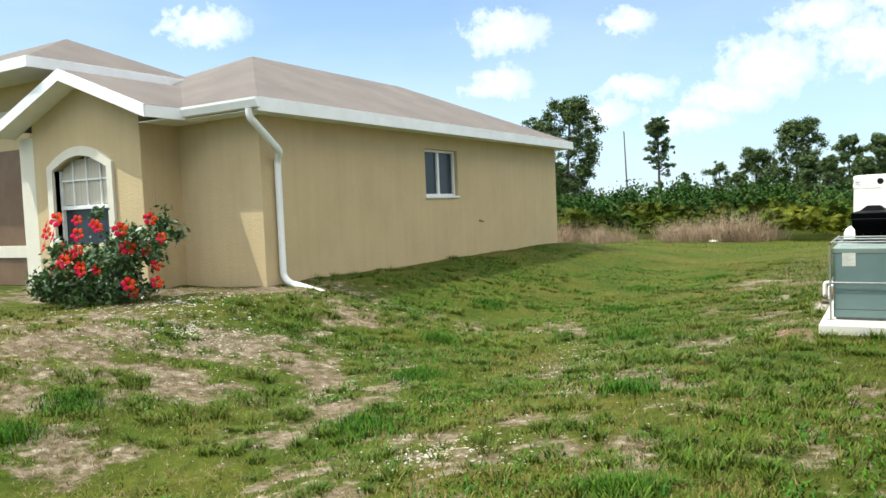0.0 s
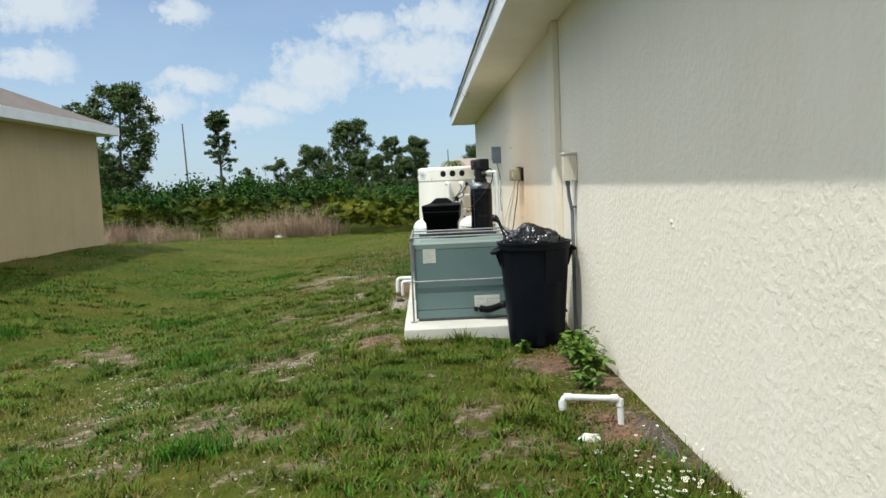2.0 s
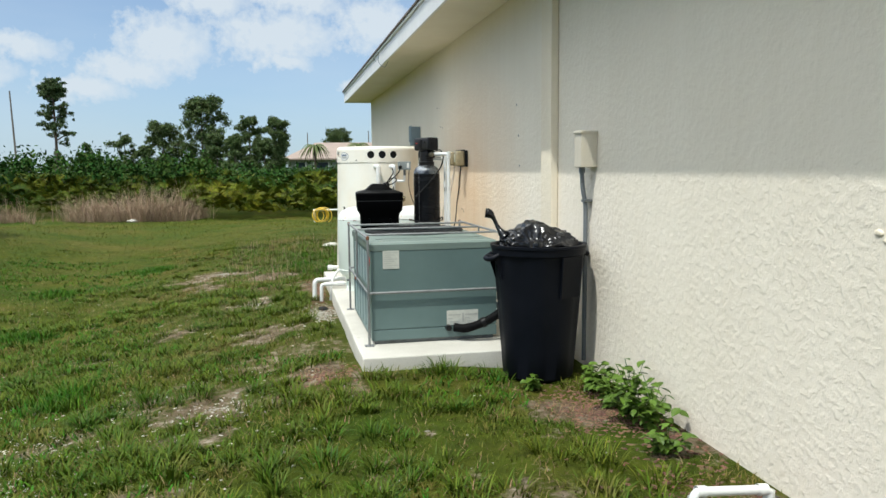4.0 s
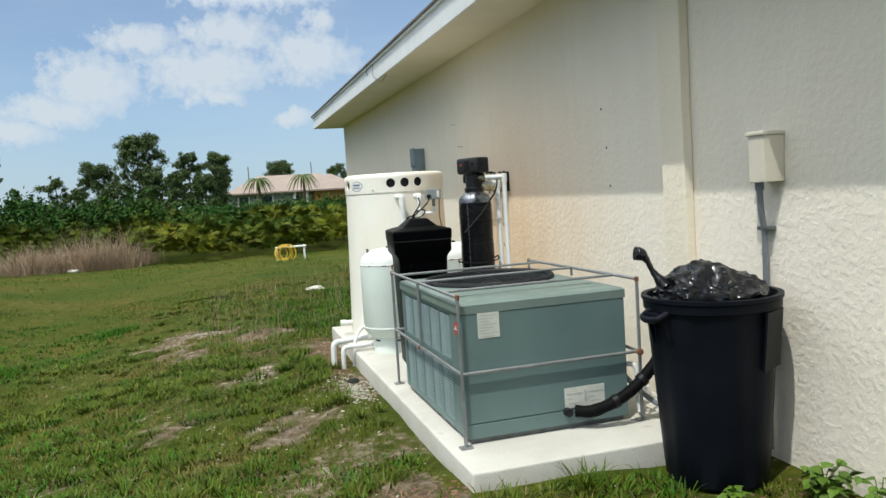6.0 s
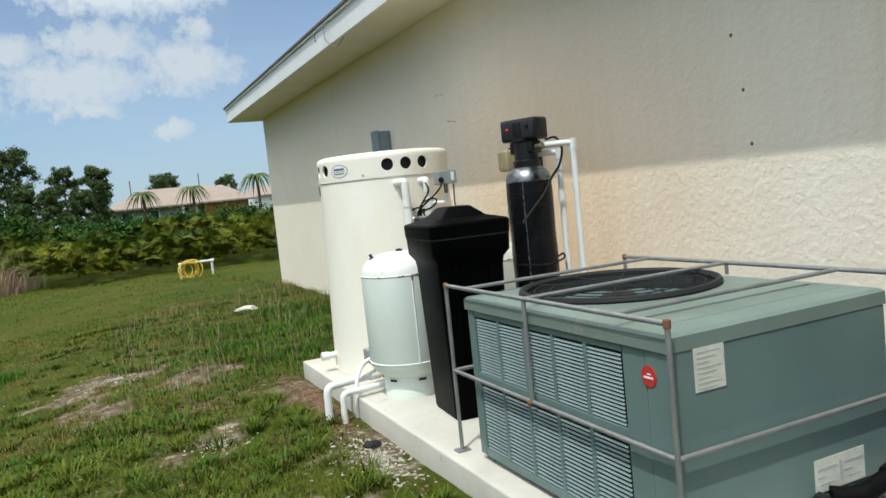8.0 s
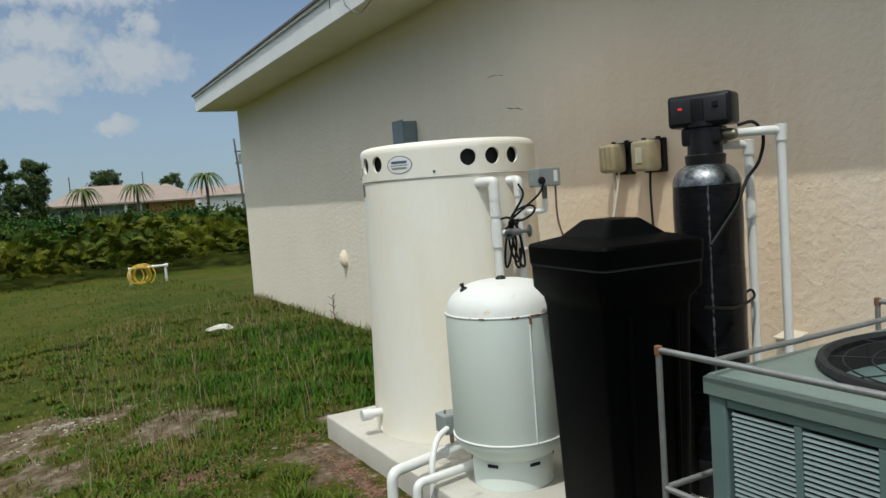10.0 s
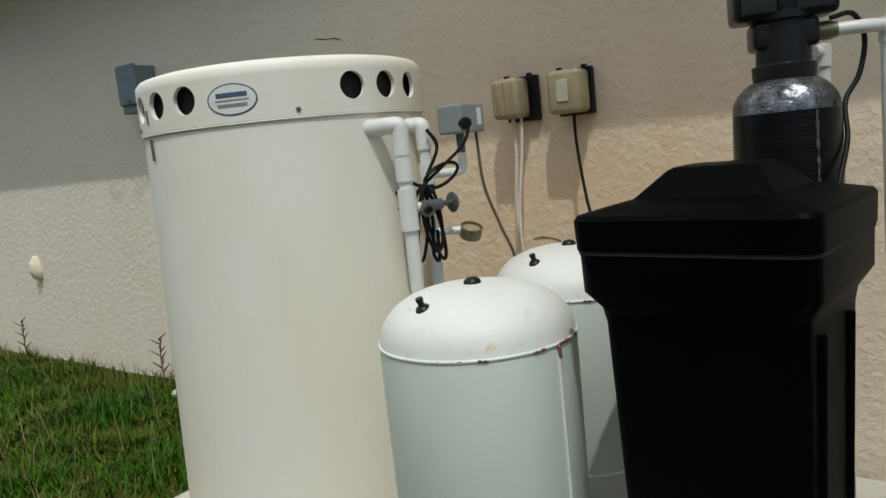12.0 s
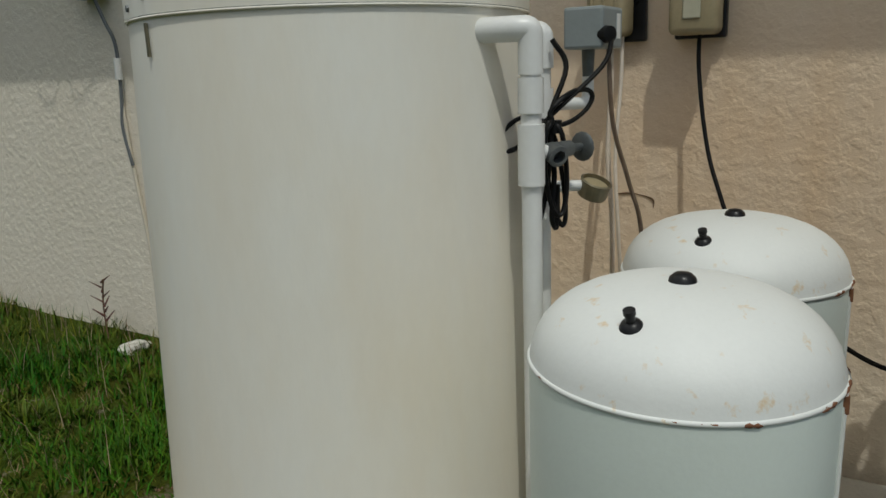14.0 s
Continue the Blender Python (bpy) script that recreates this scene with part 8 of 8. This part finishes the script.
def brush():
    """The scrub along the far edge of the lawn."""
    # saw palmettos: fans of narrow leaflets on short stalks
    n = 15000
    x = RNG.uniform(-38, 24, n)
    y = 30.9 - 2.0 * np.clip((x + 5.6) / 1.5, 0, 1) + RNG.uniform(0, 1, n) ** 1.3 * 9 + 0.05 * np.abs(x + 6) + 0.8 * vnoise(x, x * 0, 1.6, 37)
    x_gap = RNG.random(n) < np.where(x < -4, 0.75, 1.0)
    x, y = x[x_gap], y[x_gap]
    n = len(x)
    z = height(x, y) + RNG.uniform(0.05, 0.8, n) + 0.55 * vnoise(x, y, 2.2, 31) + np.clip((y - 31) * 0.05, 0, 0.35)
    leaf = 12
    head = RNG.uniform(0, 6.283, n)
    tilt = RNG.uniform(0.3, 1.45, n)
    size = RNG.uniform(0.12, 0.31, n)
    vs = []
    for k in range(leaf):
        a = (k / (leaf - 1) - 0.5) * 3.4
        # a leaflet in the fan's own plane, folded up and turned
        lx, ly = np.cos(a) * size, np.sin(a) * size
        wx, wy = -np.sin(a) * 0.05 * size * 1.6, np.cos(a) * 0.05 * size * 1.6
        for fx, fy in ((0.0, 0.0), (lx * 0.55 + wx, ly * 0.55 + wy), (lx, ly), (lx * 0.55 - wx, ly * 0.55 - wy)):
            px = fx * np.cos(tilt)
            pz = fx * np.sin(tilt) - 0.1 * np.abs(fy)
            vs.append(np.stack([x + px * np.cos(head) - fy * np.sin(head), y + px * np.sin(head) + fy * np.cos(head), z + pz], 1))
    v = np.stack(vs, 1).reshape(-1, 3)
    f = np.arange(len(v)).reshape(-1, 4)
    tagged(new("palmetto_scrub", fast_mesh("palmetto_scrub", v, f, M_PALMETTO)), "dense saw palmetto scrub along the back of the lawn", "scrub", kind="stuff")
    # leafy shrubs behind and among them
    cs, rs = [], []
    for k in range(2200):
        cx = RNG.uniform(-45, 30)
        cy = 31.5 + RNG.uniform(0, 1) ** 0.8 * 16
        gz = float(height(cx, cy))
        r = RNG.uniform(0.40, 0.80)
        hump = float(vnoise(cx, cy, 5.0, 33))
        cs.append((cx, cy, gz + RNG.uniform(0.2, 0.55) + hump * (1.75 if cx < -4 else 1.15) + (0.5 if cx < -12 else 0.0) * hump))
        rs.append(r)
    v, f = leaf_cloud(cs, rs, 260, 0.085, 0.8)
    tagged(new("shrubs", fast_mesh("shrubs", v, f, M_SHRUB)), "dark green leafy shrubs massed behind the palmettos", "shrubs", kind="stuff")
    # dry grass fringe
    cx = RNG.uniform(-32, -0.5, 1500)
    cy = 29.3 + RNG.uniform(0, 2.6, 1500) + 0.04 * np.abs(cx + 6)
    clump = vnoise(cx, cy, 0.9, 35) * 0.6 + vnoise(cx, cy, 3.0, 36) * 0.6
    keep = (RNG.random(1500) < np.clip((-4.2 - cx) / 1.2, 0, 0.97)) & (clump > 0.53)
    cx, cy, clump = cx[keep], cy[keep], clump[keep]
    m = 60
    a, r = RNG.uniform(0, 6.283, len(cx) * m), np.abs(RNG.normal(0, 0.24, len(cx) * m))
    x, y = np.repeat(cx, m) + r * np.cos(a), np.repeat(cy, m) + r * np.sin(a)
    n = len(x)
    tall = np.repeat(clump * RNG.uniform(0.45, 1.35, len(cx)), m)
    v, f = blade_set(x, y, height(x, y), RNG.uniform(0.3, 1.35, n) * tall, RNG.uniform(0.006, 0.012, n), RNG.uniform(0.2, 1.1, n), a + RNG.normal(0, 0.7, n), 3)
    tagged(new("dry_grass", fast_mesh("dry_grass", v, f, M_DRYGRASS)), "tall straw-coloured dry grass fringing the scrub", "dry grass", kind="stuff")
    # far woods closing the view
    cs, rs = [], []
    for k in range(420):
        cx = RNG.uniform(-170, 150)
        cy = 170 + RNG.uniform(0, 25)
        cs.append((cx, cy, -0.3 + RNG.uniform(0.5, 3.4) * (0.4 + 0.9 * float(vnoise(cx, 0, 14, 41)))))
        rs.append(RNG.uniform(1.6, 3.0))
    v, f = leaf_cloud(cs, rs, 9, 0.55, 0.8)
    tagged(new("far_woods", fast_mesh("far_woods", v, f, M_OAK)), "low hazy woods along the horizon", "woods", kind="stuff")
    cs = [(RNG.uniform(-60, 40), RNG.uniform(48, 85)) for k in range(520)]
    cs = [(a, b, float(height(a, b)) + RNG.uniform(0.3, 1.4)) for a, b in cs]
    v, f = leaf_cloud(cs, RNG.uniform(0.6, 1.3, len(cs)), 60, 0.16, 0.85)
    tagged(new("shrubs", fast_mesh("shrubs", v, f, M_SHRUB)), "scattered shrubs in the rough ground beyond the lawn", "shrubs", kind="stuff")


brush()


def hibiscus():
    cx, cy = -9.06, 7.42
    gz = float(height(cx, cy))
    t = thing("hibiscus_bush", (cx, cy, gz), "dark-leaved hibiscus bush covered in red flowers", "bush")
    cs, rs = [], []
    for k in range(16):
        a = k * 2.4
        tip = Vector((cx + 0.80 * math.cos(a) * RNG.uniform(0.45, 1.1), cy + 0.6 * math.sin(a) * RNG.uniform(0.5, 1.1), gz + RNG.uniform(0.15, 1.0)))
        part("branch", tube(spline([(cx + 0.05 * math.cos(a), cy + 0.05 * math.sin(a), gz - 0.05), tuple((Vector((cx, cy, gz)) + tip) / 2 + Vector((0, 0, 0.1))), tuple(tip)], 3), 0.012, 5), M_BARK, t)
        for q in range(3):
            cs.append(tuple(tip + Vector(RNG.normal(0, 0.12, 3))))
            rs.append(RNG.uniform(0.12, 0.22))
    cs += [(cx + 0.05, cy - 0.1, gz + 1.08), (cx + 0.85, cy + 0.1, gz + 0.75), (cx, cy, gz + 0.5), (cx - 0.3, cy, gz + 0.4), (cx + 0.3, cy, gz + 0.4), (cx - 0.45, cy - 0.2, gz + 0.2), (cx + 0.1, cy - 0.35, gz + 0.2), (cx + 0.5, cy - 0.2, gz + 0.22)]
    rs += [0.13, 0.12, 0.35, 0.3, 0.3, 0.28, 0.28, 0.28]
    v, f = leaf_cloud(cs, rs, 5200, 0.042, 1.0)
    ob = new("foliage", fast_mesh("foliage", v - np.array([cx, cy, gz]), f, M_HIB))
    ob.parent = t
    b = bmesh.new()
    for k in range(5):
        a = k * 1.2566
        p = [(0.01, 0.0, 0.0), (0.045, -0.55, 0.02), (0.075, -0.3, 0.012), (0.08, 0.1, 0.02), (0.072, 0.5, 0.01), (0.04, 0.6, 0.02)]
        b.faces.new([b.verts.new((r * math.cos(a + d), r * math.sin(a + d), z)) for r, d, z in p])
    me = finish(b, "flower", M_PETAL)
    for k in range(34):
        a, e = RNG.uniform(-2.9, 0.3), RNG.uniform(-0.2, 1.0)
        d = Vector((math.cos(a), math.sin(a), 0))
        p = Vector((d.x * RNG.uniform(0.45, 0.92), d.y * RNG.uniform(0.45, 0.75), RNG.uniform(0.15, 1.05)))
        if k == 0:
            p, d = Vector((0.98, 0.05, 0.78)), Vector((0.3, -1, 0))
        fl = new("flower", me)
        fl.parent = t
        fl.matrix_local = Matrix.LocRotScale(p, Vector((0, 0, 1)).rotation_difference((d + Vector((0.2, -0.4, 0.4))).normalized()), Vector((1, 1, 1)) * RNG.uniform(0.8, 1.2))


hibiscus()
